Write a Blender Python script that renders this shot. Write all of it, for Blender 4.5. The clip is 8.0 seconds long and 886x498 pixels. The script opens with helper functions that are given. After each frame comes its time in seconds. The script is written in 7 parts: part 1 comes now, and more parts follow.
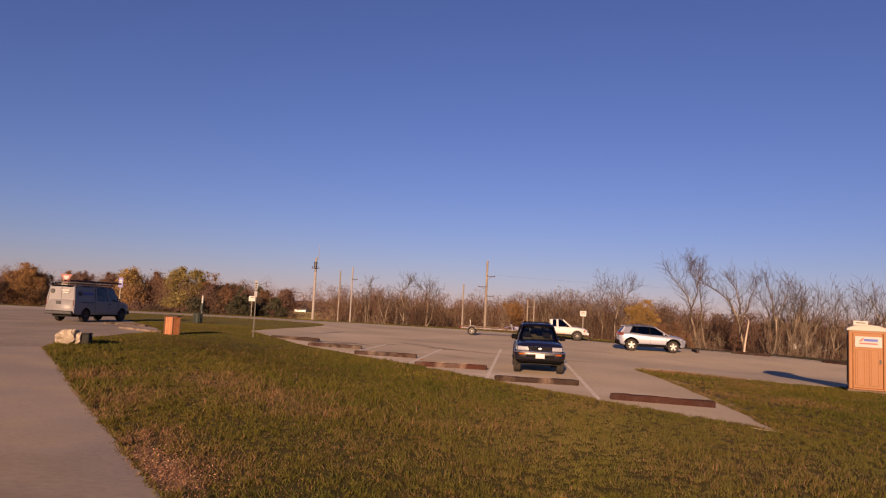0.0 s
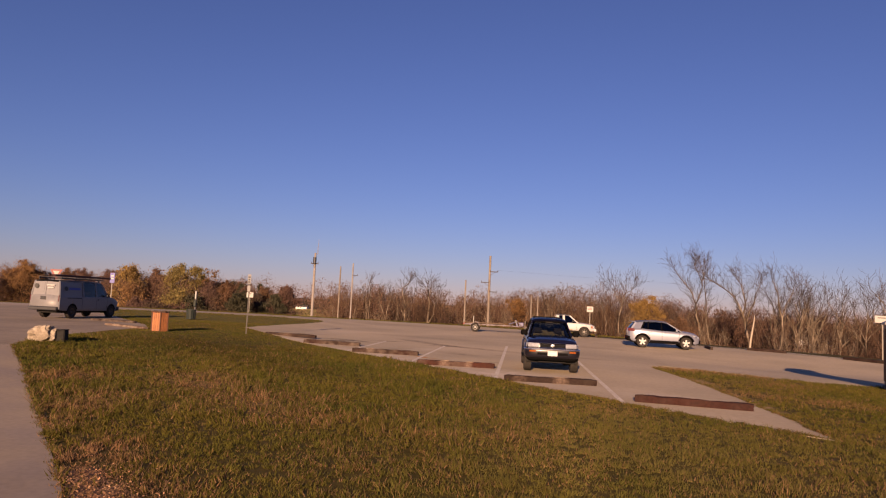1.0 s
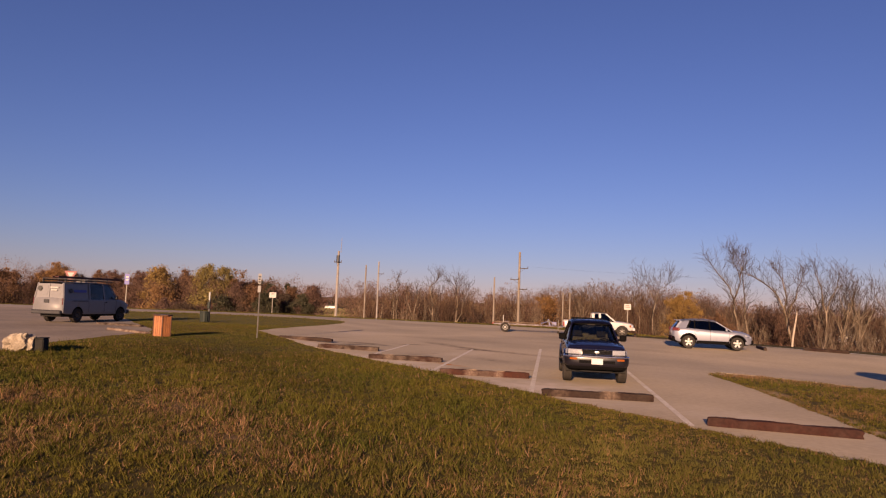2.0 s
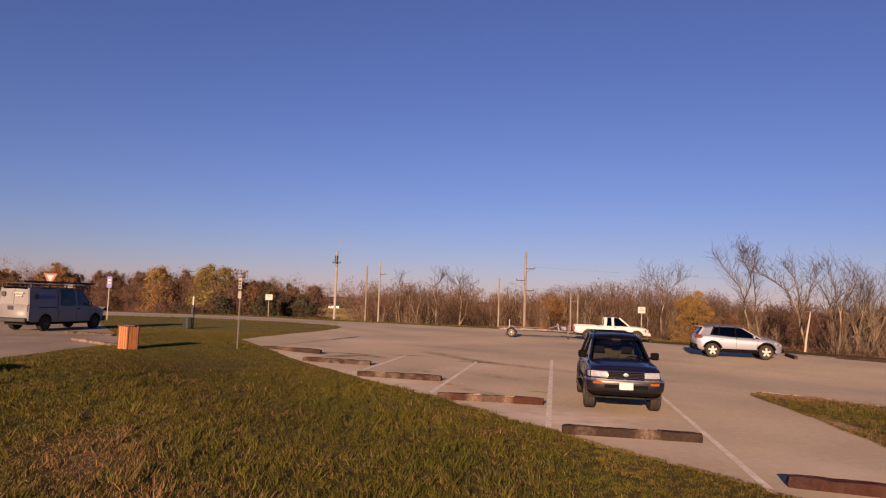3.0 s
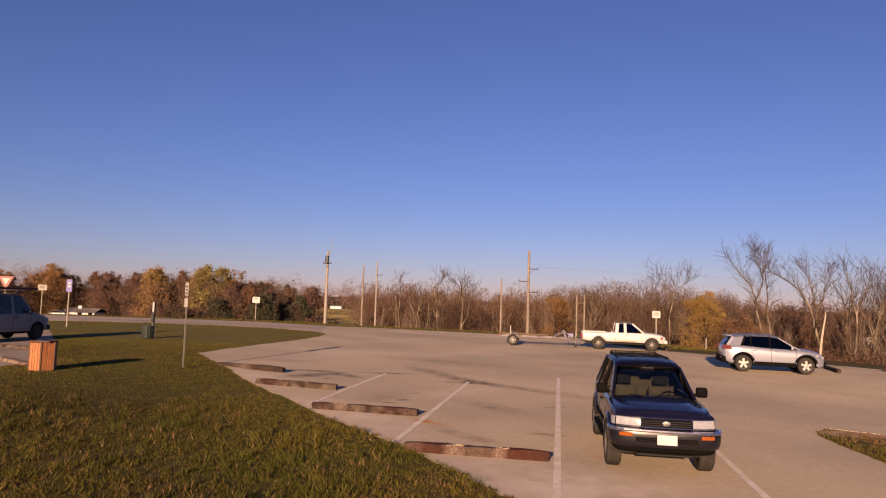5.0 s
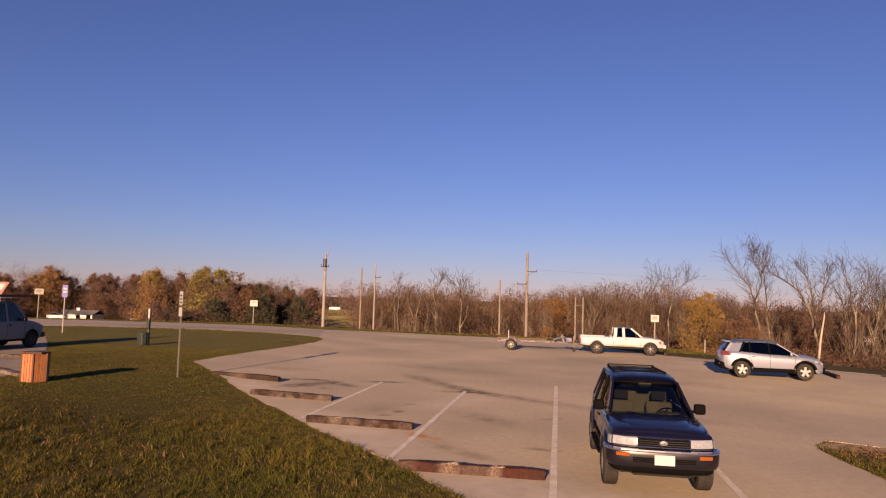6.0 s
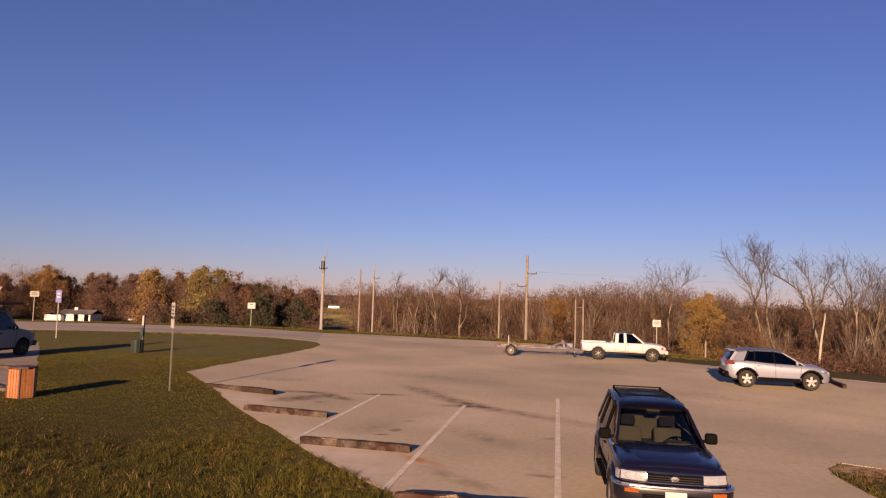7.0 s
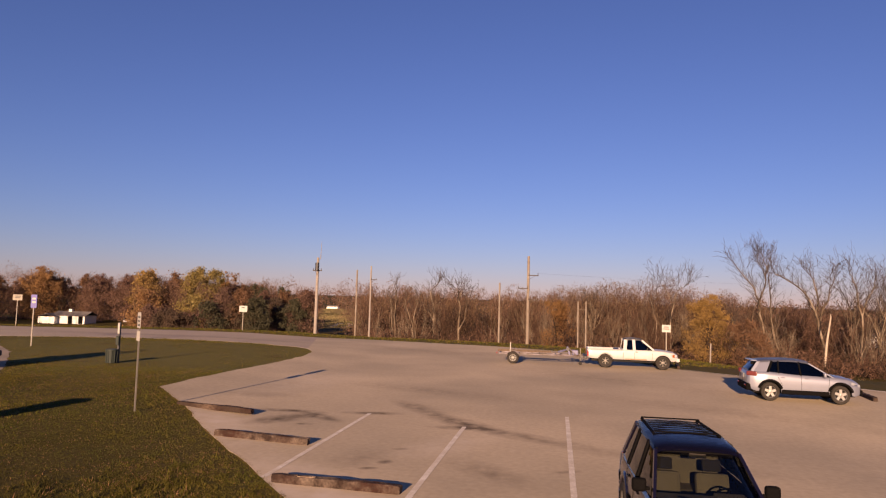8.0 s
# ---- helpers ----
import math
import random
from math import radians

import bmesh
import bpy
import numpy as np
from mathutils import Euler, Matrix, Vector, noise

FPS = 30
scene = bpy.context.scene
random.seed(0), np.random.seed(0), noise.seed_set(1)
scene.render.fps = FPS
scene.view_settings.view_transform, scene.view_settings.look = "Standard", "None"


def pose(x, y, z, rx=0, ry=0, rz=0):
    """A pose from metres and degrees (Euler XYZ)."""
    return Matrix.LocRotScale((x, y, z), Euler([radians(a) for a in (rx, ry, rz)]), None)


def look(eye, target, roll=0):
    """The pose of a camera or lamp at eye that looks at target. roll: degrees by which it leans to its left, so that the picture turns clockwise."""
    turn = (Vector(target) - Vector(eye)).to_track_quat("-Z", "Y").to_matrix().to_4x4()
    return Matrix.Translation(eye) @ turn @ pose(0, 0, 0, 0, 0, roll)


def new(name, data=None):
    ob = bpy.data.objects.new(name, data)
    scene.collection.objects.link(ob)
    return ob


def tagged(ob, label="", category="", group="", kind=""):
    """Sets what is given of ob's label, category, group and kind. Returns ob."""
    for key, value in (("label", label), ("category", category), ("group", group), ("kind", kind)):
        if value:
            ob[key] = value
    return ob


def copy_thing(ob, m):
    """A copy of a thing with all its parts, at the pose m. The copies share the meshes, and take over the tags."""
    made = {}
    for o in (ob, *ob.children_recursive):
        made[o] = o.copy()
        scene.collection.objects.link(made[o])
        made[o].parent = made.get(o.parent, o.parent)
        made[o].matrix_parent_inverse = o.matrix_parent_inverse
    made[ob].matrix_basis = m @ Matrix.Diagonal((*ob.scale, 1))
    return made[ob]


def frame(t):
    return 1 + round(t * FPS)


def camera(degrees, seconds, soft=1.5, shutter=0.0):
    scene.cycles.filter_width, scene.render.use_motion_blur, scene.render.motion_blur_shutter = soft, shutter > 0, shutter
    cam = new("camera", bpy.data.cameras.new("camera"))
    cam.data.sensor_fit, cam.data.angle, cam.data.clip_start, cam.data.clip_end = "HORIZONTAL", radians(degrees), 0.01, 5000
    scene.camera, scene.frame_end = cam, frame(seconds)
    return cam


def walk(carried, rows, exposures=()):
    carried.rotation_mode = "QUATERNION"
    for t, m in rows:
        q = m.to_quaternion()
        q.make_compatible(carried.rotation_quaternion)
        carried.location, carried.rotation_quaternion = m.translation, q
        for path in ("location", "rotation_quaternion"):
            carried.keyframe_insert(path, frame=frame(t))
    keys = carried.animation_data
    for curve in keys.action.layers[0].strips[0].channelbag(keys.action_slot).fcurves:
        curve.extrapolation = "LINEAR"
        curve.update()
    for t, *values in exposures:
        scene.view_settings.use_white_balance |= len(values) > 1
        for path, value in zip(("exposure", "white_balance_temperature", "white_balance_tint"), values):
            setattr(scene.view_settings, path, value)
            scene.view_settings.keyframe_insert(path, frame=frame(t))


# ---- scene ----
cam = camera(67.6, 8.0, soft=1.2)
PATH = [
    (0, (0.65, -0.753, 2.18), (0.462, 1.23, 2.355), 2.8),
    (0.5, (0.523, -0.041, 2.113), (0.332, 1.942, 2.284), 2.8),
    (1, (0.397, 1.015, 2.065), (0.206, 2.999, 2.231), 2.7),
    (1.2, (0.368, 1.536, 2.025), (0.174, 3.52, 2.191), 2.5),
    (1.5, (0.259, 2.317, 2.06), (0.008, 4.295, 2.221), 2.4),
    (1.7, (0.256, 2.942, 2.088), (-0.01, 4.918, 2.246), 2.3),
    (2.8, (0.013, 6.296, 2.43), (-0.275, 8.27, 2.584), 2.0),
    (3, (-0.038, 6.906, 2.471), (-0.326, 8.88, 2.624), 2.0),
    (3.5, (-0.107, 8.508, 2.472), (-0.4, 10.48, 2.624), 1.9),
    (4, (-0.142, 10.143, 2.772), (-0.438, 12.115, 2.922), 1.9),
    (4.5, (-0.093, 11.145, 2.754), (-0.387, 13.118, 2.905), 1.9),
    (4.7, (-0.069, 11.269, 2.755), (-0.367, 13.24, 2.906), 1.9),
    (5.8, (0.055, 11.505, 3.002), (-0.246, 13.476, 3.154), 1.8),
    (6, (0.03, 11.534, 3.072), (-0.267, 13.506, 3.224), 1.7),
    (6.5, (0.012, 11.65, 3.348), (-0.283, 13.623, 3.498), 1.7),
    (7, (-0.052, 12.075, 3.517), (-0.347, 14.048, 3.663), 1.7),
    (7.5, (-0.207, 13.34, 3.668), (-0.5, 15.313, 3.813), 1.6),
    (8, (-0.321, 14.316, 3.782), (-0.613, 16.289, 3.928), 1.6),
]
walk(cam, [(t, look(eye, target, roll)) for t, eye, target, roll in PATH], exposures=[(0, 1.08, 6700, 37), (1.7, 1.08, 6700, 37), (4.0, 1.225, 6620, 36), (8, 1.23, 6600, 35)])

# ---------------------------------------------------------------- light
SUN_DIR = Vector((0.111, 0.969, -0.2205)).normalized()
world = bpy.data.worlds.new("sky")
scene.world = world
world.use_nodes = True
sky = world.node_tree.nodes.new("ShaderNodeTexSky")
sky.sky_type = "NISHITA"
sky.sun_disc = False
sky.sun_elevation = radians(12.8)
sky.sun_rotation = radians(186.5)
sky.altitude = 200
sky.air_density = 1.12
sky.dust_density = 0.0
sky.ozone_density = 5.6
back = world.node_tree.nodes["Background"]
back.inputs["Strength"].default_value = 0.042
cast = world.node_tree.nodes.new("ShaderNodeMix")
cast.data_type, cast.blend_type = "RGBA", "MULTIPLY"
cast.inputs["Factor"].default_value = 1.0
cast.inputs["B"].default_value = (1.06, 0.86, 0.98, 1)
world.node_tree.links.new(sky.outputs["Color"], cast.inputs["A"])
world.node_tree.links.new(cast.outputs["Result"], back.inputs["Color"])
sun = new("sun", bpy.data.lights.new("sun", "SUN"))
sun.data.energy = 5.0
sun.data.angle = radians(0.55)
sun.data.color = (1.0, 0.725, 0.39)
sun.matrix_world = look((0, -30, 40), Vector((0, -30, 40)) + SUN_DIR)


# ---------------------------------------------------------------- materials
def mat(name, color, rough=0.7, metal=0.0, vary=0.15, size=4.0, fine=60.0, bump=0.15, spread=0.0, other=None,
        patch=0.0, coat=0.0, space="world", depth=0.01, shine=0.5, thin=0.0):
    """A principled surface: colour broken up at two scales, a second colour in patches, fine relief."""
    if thin:  # part of the light goes through a leaf, so both halves share the colour
        color, other = [1.6 * c for c in color], [1.6 * c for c in other or color]
    if rough >= 0.8:
        shine = min(shine, 0.15)
    m = bpy.data.materials.new(name)
    m.use_nodes = True
    n, l = m.node_tree.nodes, m.node_tree.links
    p = n["Principled BSDF"]
    p.inputs["Roughness"].default_value, p.inputs["Metallic"].default_value = rough, metal
    p.inputs["Coat Weight"].default_value = coat
    p.inputs["Specular IOR Level"].default_value = shine
    p.inputs["Coat Roughness"].default_value = 0.06
    if space == "world":
        where = n.new("ShaderNodeNewGeometry").outputs["Position"]
    else:
        where = n.new("ShaderNodeTexCoord").outputs["Object"]
    big = n.new("ShaderNodeTexNoise")
    big.inputs["Scale"].default_value, big.inputs["Detail"].default_value = 1.0 / size, 5
    l.new(where, big.inputs["Vector"])
    small = n.new("ShaderNodeTexNoise")
    small.inputs["Scale"].default_value, small.inputs["Detail"].default_value = fine, 4
    l.new(where, small.inputs["Vector"])
    ramp = n.new("ShaderNodeMapRange")
    ramp.inputs["From Min"].default_value, ramp.inputs["From Max"].default_value = 0.5 - 0.5 * max(patch, 0.3), 0.62
    l.new(big.outputs["Fac"], ramp.inputs["Value"])
    mix = n.new("ShaderNodeMix")
    mix.data_type = "RGBA"
    mix.inputs["A"].default_value = (*color, 1)
    mix.inputs["B"].default_value = (*(other or [c * (1 - vary) for c in color]), 1)
    l.new(ramp.outputs["Result"], mix.inputs["Factor"])
    tone = n.new("ShaderNodeMapRange")
    tone.inputs["To Min"].default_value, tone.inputs["To Max"].default_value = 1 - vary, 1 + vary
    tone.inputs["From Min"].default_value, tone.inputs["From Max"].default_value = 0.25, 0.75
    l.new(small.outputs["Fac"], tone.inputs["Value"])
    value = tone.outputs["Result"]
    if spread:
        info = n.new("ShaderNodeObjectInfo")
        geo = n.new("ShaderNodeNewGeometry")
        add = n.new("ShaderNodeMath")
        l.new(info.outputs["Random"], add.inputs[0])
        l.new(geo.outputs["Random Per Island"], add.inputs[1])
        fr = n.new("ShaderNodeMath")
        fr.operation = "FRACT"
        l.new(add.outputs[0], fr.inputs[0])
        r = n.new("ShaderNodeMapRange")
        r.inputs["To Min"].default_value, r.inputs["To Max"].default_value = 1 - spread, 1 + spread
        l.new(fr.outputs[0], r.inputs["Value"])
        mul = n.new("ShaderNodeMath")
        mul.operation = "MULTIPLY"
        l.new(value, mul.inputs[0])
        l.new(r.outputs["Result"], mul.inputs[1])
        value = mul.outputs[0]
    scale = n.new("ShaderNodeVectorMath")
    scale.operation = "SCALE"
    l.new(mix.outputs["Result"], scale.inputs[0])
    l.new(value, scale.inputs["Scale"])
    l.new(scale.outputs[0], p.inputs["Base Color"])
    if thin:
        glow, both = n.new("ShaderNodeBsdfTranslucent"), n.new("ShaderNodeMixShader")
        both.inputs[0].default_value = thin
        l.new(scale.outputs[0], glow.inputs["Color"])
        l.new(p.outputs[0], both.inputs[1])
        l.new(glow.outputs[0], both.inputs[2])
        l.new(both.outputs[0], n["Material Output"].inputs["Surface"])
    if bump:
        b = n.new("ShaderNodeBump")
        b.inputs["Strength"].default_value, b.inputs["Distance"].default_value = bump, depth
        l.new(small.outputs["Fac"], b.inputs["Height"])
        l.new(b.outputs["Normal"], p.inputs["Normal"])
    return m


def glass(name, color, rough=0.0):
    m = bpy.data.materials.new(name)
    m.use_nodes = True
    n, l = m.node_tree.nodes, m.node_tree.links
    n.remove(n["Principled BSDF"])
    clear, shine, mix, edge, power, gain = (n.new("ShaderNode" + k) for k in ("BsdfTransparent", "BsdfGlossy", "MixShader", "LayerWeight", "Math", "MapRange"))
    clear.inputs["Color"].default_value = (*color, 1)
    shine.inputs["Roughness"].default_value = rough
    power.operation = "POWER"
    power.inputs[1].default_value = 4.0
    gain.inputs["To Min"].default_value, gain.inputs["To Max"].default_value = 0.04, 0.9
    l.new(edge.outputs["Facing"], power.inputs[0])
    l.new(power.outputs[0], gain.inputs["Value"])
    l.new(gain.outputs["Result"], mix.inputs[0])
    l.new(clear.outputs[0], mix.inputs[1])
    l.new(shine.outputs[0], mix.inputs[2])
    l.new(mix.outputs[0], n["Material Output"].inputs["Surface"])
    return m


GRASS_SOIL = mat("turf", (0.056, 0.046, 0.007), 0.9, vary=0.3, size=3.2, fine=9, bump=0.6, other=(0.068, 0.050, 0.013), patch=0.3, depth=0.03, shine=0.1)
BLADE = mat("grass_blade", (0.050, 0.052, 0.009), 0.8, vary=0.38, size=3.0, fine=8.0, bump=0, spread=0.25, other=(0.068, 0.058, 0.010), patch=0.3, shine=0.12, thin=0.4)
DRY_BLADE = mat("dry_grass_blade", (0.125, 0.066, 0.028), 0.7, vary=0.3, size=1.0, fine=4.0, bump=0, spread=0.4, other=(0.095, 0.055, 0.022), thin=0.35)
LOT = mat("worn_pavement", (0.46, 0.372, 0.262), 0.9, vary=0.10, size=6.0, fine=7, bump=0.07, other=(0.345, 0.285, 0.205), patch=0.35, depth=0.006)
ROAD = mat("road_asphalt", (0.35, 0.292, 0.222), 0.9, vary=0.12, size=5.0, fine=6, bump=0.08, other=(0.31, 0.255, 0.21), depth=0.006)
WEST = mat("old_pavement", (0.305, 0.25, 0.19), 0.9, vary=0.14, size=3.0, fine=6, bump=0.08, other=(0.225, 0.185, 0.145), patch=0.4, depth=0.006)
WALKWAY = mat("path_pavement", (0.345, 0.278, 0.198), 0.9, vary=0.10, size=3.0, fine=12, bump=0.3, other=(0.25, 0.21, 0.185), depth=0.006)


def smudge(m, spots, colour_to=(0.28, 0.26, 0.25), blend="MULTIPLY", grainy=1.3):
    """Worn stains and broader changes of tone on a surface: soft ovals (x, y, length, width, turn, strength) broken up
    by noise.
    """
    n, l = m.node_tree.nodes, m.node_tree.links
    p = n["Principled BSDF"]
    colour = p.inputs["Base Color"].links[0].from_socket
    where = n.new("ShaderNodeNewGeometry").outputs["Position"]
    grain = n.new("ShaderNodeTexNoise")
    grain.inputs["Scale"].default_value, grain.inputs["Detail"].default_value = grainy, 6
    l.new(where, grain.inputs["Vector"])
    rough = n.new("ShaderNodeMapRange")
    rough.inputs["From Min"].default_value, rough.inputs["From Max"].default_value = 0.22, 0.66
    l.new(grain.outputs["Fac"], rough.inputs["Value"])
    total = None
    for x, y, length, width, turn, strength in spots:
        mp = n.new("ShaderNodeMapping")
        mp.vector_type = "TEXTURE"
        mp.inputs["Location"].default_value = (x, y, 0)
        mp.inputs["Rotation"].default_value = (0, 0, radians(turn))
        mp.inputs["Scale"].default_value = (length / 2, width / 2, 4)
        l.new(where, mp.inputs["Vector"])
        ball = n.new("ShaderNodeTexGradient")
        ball.gradient_type = "SPHERICAL"
        l.new(mp.outputs[0], ball.inputs["Vector"])
        mul = n.new("ShaderNodeMath")
        mul.operation = "MULTIPLY"
        mul.inputs[1].default_value = strength
        l.new(ball.outputs["Fac"], mul.inputs[0])
        if total is None:
            total = mul.outputs[0]
        else:
            add = n.new("ShaderNodeMath")
            l.new(total, add.inputs[0])
            l.new(mul.outputs[0], add.inputs[1])
            total = add.outputs[0]
    fac = n.new("ShaderNodeMath")
    fac.operation = "MULTIPLY"
    fac.use_clamp = True
    l.new(total, fac.inputs[0])
    l.new(rough.outputs["Result"], fac.inputs[1])
    mix = n.new("ShaderNodeMix")
    mix.data_type, mix.blend_type = "RGBA", blend
    mix.inputs["B"].default_value = (*colour_to, 1)
    l.new(fac.outputs[0], mix.inputs["Factor"])
    l.new(colour, mix.inputs["A"])
    l.new(mix.outputs["Result"], p.inputs["Base Color"])


smudge(LOT, [(-8.2, 35.05, 2.6, 0.7, 2, 1.4), (-7.9, 33.8, 3.2, 1.3, 55, 1.4), (-6.9, 34.3, 2.4, 0.8, -38, 1.2), (-5.6, 35.4, 2.4, 0.7, 10, 1.5), (-4.4, 36.9, 4.2, 1.2, -52, 0.98), (-2.6, 34.6, 4.6, 1.3, -45, 1.3),
             (-2.5, 33.8, 2.4, 0.7, 4, 1.2), (-0.6, 33.0, 5.0, 1.2, -30, 0.83), (2.8, 31.2, 6.0, 1.4, -18, 0.6), (-3.68, 30.72, 0.5, 0.28, 15, 1.8), (-3.98, 28.75, 0.5, 0.28, 25, 1.8),
             (-3.75, 29.4, 0.5, 0.4, 60, 1.4), (-7.04, 33.1, 0.6, 0.4, 0, 1.4), (-1.4, 29.1, 3.2, 1.4, -45, 0.68), (-4.4, 29.6, 2.6, 1.6, 70, 0.45), (-10.5, 37.6, 4.0, 1.4, 20, 0.45),
             (-6.0, 60.0, 30.0, 5.0, -14, 0.38), (3.0, 48.0, 22.0, 4.0, -35, 0.3), (5.5, 40, 16, 3, -25, 0.3), (-4.5, 41, 12, 2.2, -20, 0.38), (1.9, 21.5, 2.6, 1.6, 10, 0.45),
             (0.1, 25.8, 1.0, 0.35, 0, 1.1), (0.3, 29.5, 0.9, 0.3, 30, 1), (-1.6, 25.2, 2.6, 0.7, -40, 0.68), (2.0, 27.0, 2.0, 1.2, 0, 0.68)], grainy=2.2)
smudge(LOT, [(-2.7, 26.5, 0.9, 0.45, -36, 2.2), (-2.3, 26.25, 1.4, 0.4, -36, 1.1), (1.0, 24.0, 0.8, 0.4, 20, 0.4)], (0.42, 0.19, 0.06), "MIX", 4.0)
smudge(LOT, [(0.4, 21.6, 8.0, 3.2, -50, 1.4), (-4.4, 26.6, 8.0, 2.6, -48, 1.2), (1.6, 22.0, 3.5, 3.0, 0, 0.7), (-9.4, 32.6, 9.0, 2.4, -50, 0.9), (4.6, 18.0, 6.0, 2.4, -45, 0.7), (-2.6, 31.5, 5.0, 2.0, 60, 0.5), (4.5, 26, 6, 3, 80, 0.35), (-10, 42, 12, 4, 80, 0.4)], (0.52, 0.44, 0.36), "MIX", 1.6)
smudge(WALKWAY, [(-4.6, 5.0, 12.0, 6.0, -50, 1.2), (-6.0, 6.5, 5.0, 2.0, -50, 0.25), (-12.5, 15.6, 4.0, 2.0, -50, 0.3)], (0.62, 0.60, 0.58), "MULTIPLY", 0.7)
smudge(WEST, [(-22.0, 33.5, 7.0, 3.0, 40, 0.9), (-19.0, 30.5, 4.0, 2.0, 60, 0.7), (-26, 40, 8, 3, 50, 0.8)], (0.55, 0.52, 0.50), "MULTIPLY", 1.4)
smudge(ROAD, [(-30, 64, 40, 4, 4, 0.4), (-20, 62, 16, 3, -20, 0.4)])
smudge(GRASS_SOIL, [(-3.55, 7.3, 1.8, 1.0, -50, 3), (-3.15, 6.8, 1.5, 0.9, -50, 3), (-4.15, 8.0, 1.3, 0.7, -50, 3), (-6.3, 10.5, 1.2, 0.7, -50, 2.5), (-6.5, 16.0, 3.0, 1.6, -50, 0.8), (-4.2, 13.4, 3.0, 1.6, -50, 0.8)], (0.24, 0.145, 0.085), "MIX", 9.0)
smudge(GRASS_SOIL, [(6.8, 28.2, 1.8, 1.0, -20, 3), (7.6, 28.5, 2.4, 1.2, -30, 3), (8.9, 27.8, 2.6, 1.2, -43, 3), (10.3, 26.4, 2.6, 1.2, -45, 3), (11.7, 25.2, 2.4, 1.0, -35, 3),
                    (6.7, 22.8, 4.0, 0.7, 90, 2), (6.6, 18.4, 5.0, 0.7, 90, 2),], (0.33, 0.225, 0.13), "MIX", 5.0)
smudge(BLADE, [(3.5, 10.0, 14.0, 12.0, 0, 1.5), (2.0, 14.0, 8.0, 5.0, -40, 0.6)], (0.135, 0.116, 0.033), "MIX", 0.8)
smudge(BLADE, [(-10.5, 25.5, 13.0, 9.0, -40, 1.2), (-18.0, 36.0, 14.0, 9.0, 40, 0.8), (-5.5, 20.0, 8.0, 4.0, -45, 0.8)], (0.038, 0.030, 0.009), "MIX", 1.1)
smudge(BLADE, [(-21.0, 49.0, 26.0, 12.0, 0, 0.9)], (0.098, 0.080, 0.020), "MIX", 0.6)
smudge(GRASS_SOIL, [(-22.0, 48.5, 46.0, 26.0, 0, 3.0)], (0.098, 0.086, 0.024), "MIX", 0.5)
PAINT = mat("worn_line_paint", (0.72, 0.68, 0.62), 0.8, vary=0.15, size=0.35, fine=25, bump=0.1, other=(0.50, 0.43, 0.35), patch=0.8)
TIE_WOOD = mat("creosoted_tie", (0.021, 0.0095, 0.0075), 0.85, vary=0.35, size=0.5, fine=18, bump=0.6, spread=0.25, other=(0.034, 0.023, 0.018), patch=0.4, depth=0.02)
TIE_RED = mat("red_faded_tie", (0.024, 0.0075, 0.006), 0.85, vary=0.4, size=0.35, fine=16, bump=0.6, other=(0.03, 0.015, 0.012), patch=0.4, depth=0.02)
TIE_GREY = mat("weathered_tie", (0.10, 0.076, 0.062), 0.9, vary=0.5, size=0.3, fine=22, bump=0.6, other=(0.024, 0.015, 0.012), patch=0.3, depth=0.02)
GALV = mat("galvanised_steel", (0.165, 0.152, 0.135), 0.6, 0.4, vary=0.12, size=0.5, fine=30, bump=0.05, space="object")
SIGN_WHITE = mat("sign_white", (0.27, 0.262, 0.25), 0.5, vary=0.05, size=0.4, fine=12, bump=0)
SIGN_BACK = mat("sign_grey_back", (0.40, 0.39, 0.37), 0.5, 0.5, vary=0.1, size=0.4, fine=12, bump=0)
SIGN_RED = mat("sign_red", (0.15, 0.012, 0.013), 0.5, vary=0.06, size=0.3, fine=12, bump=0)
SIGN_TAN = mat("faded_sign_face", (0.19, 0.17, 0.14), 0.6, vary=0.1, size=0.4, fine=12, bump=0)
SIGN_BLUE = mat("sign_blue", (0.055, 0.055, 0.25), 0.5, vary=0.06, size=0.3, fine=12, bump=0)
POLE_WOOD = mat("utility_pole_wood", (0.20, 0.172, 0.148), 0.85, vary=0.2, size=1.0, fine=12, bump=0.3, other=(0.15, 0.12, 0.095))
ARM_WOOD = mat("dark_crossarm_wood", (0.07, 0.058, 0.05), 0.85, vary=0.2, size=0.5, fine=12, bump=0.3)
GREY_WOOD = mat("grey_pole_wood", (0.225, 0.20, 0.185), 0.85, vary=0.2, size=1.0, fine=12, bump=0.3)
DARK_METAL = mat("dark_metal", (0.05, 0.05, 0.055), 0.5, 0.5, vary=0.2, size=0.3, fine=30, bump=0.05)
CEDAR = mat("cedar_slat", (0.29, 0.105, 0.03), 0.65, vary=0.2, size=0.3, fine=18, bump=0.3, spread=0.16, other=(0.24, 0.085, 0.026), space="object")
CEDAR_DARK = mat("dark_cedar_trim", (0.085, 0.034, 0.016), 0.7, vary=0.2, size=0.3, fine=18, bump=0.3, space="object")
GREEN_METAL = mat("dark_green_metal", (0.009, 0.016, 0.012), 0.7, vary=0.2, size=0.4, fine=20, bump=0.05, space="object")
LIMESTONE = mat("pale_limestone", (0.36, 0.305, 0.24), 0.9, vary=0.35, size=0.22, fine=14, bump=1.0, other=(0.20, 0.165, 0.125), patch=0.2, depth=0.05)
DARK_STONE = mat("dark_box", (0.022, 0.021, 0.02), 0.85, vary=0.2, size=0.3, fine=14, bump=0.3)
TOILET_ORANGE = mat("orange_plastic", (0.20, 0.078, 0.018), 0.6, vary=0.05, size=0.8, fine=14, bump=0.04, space="object")
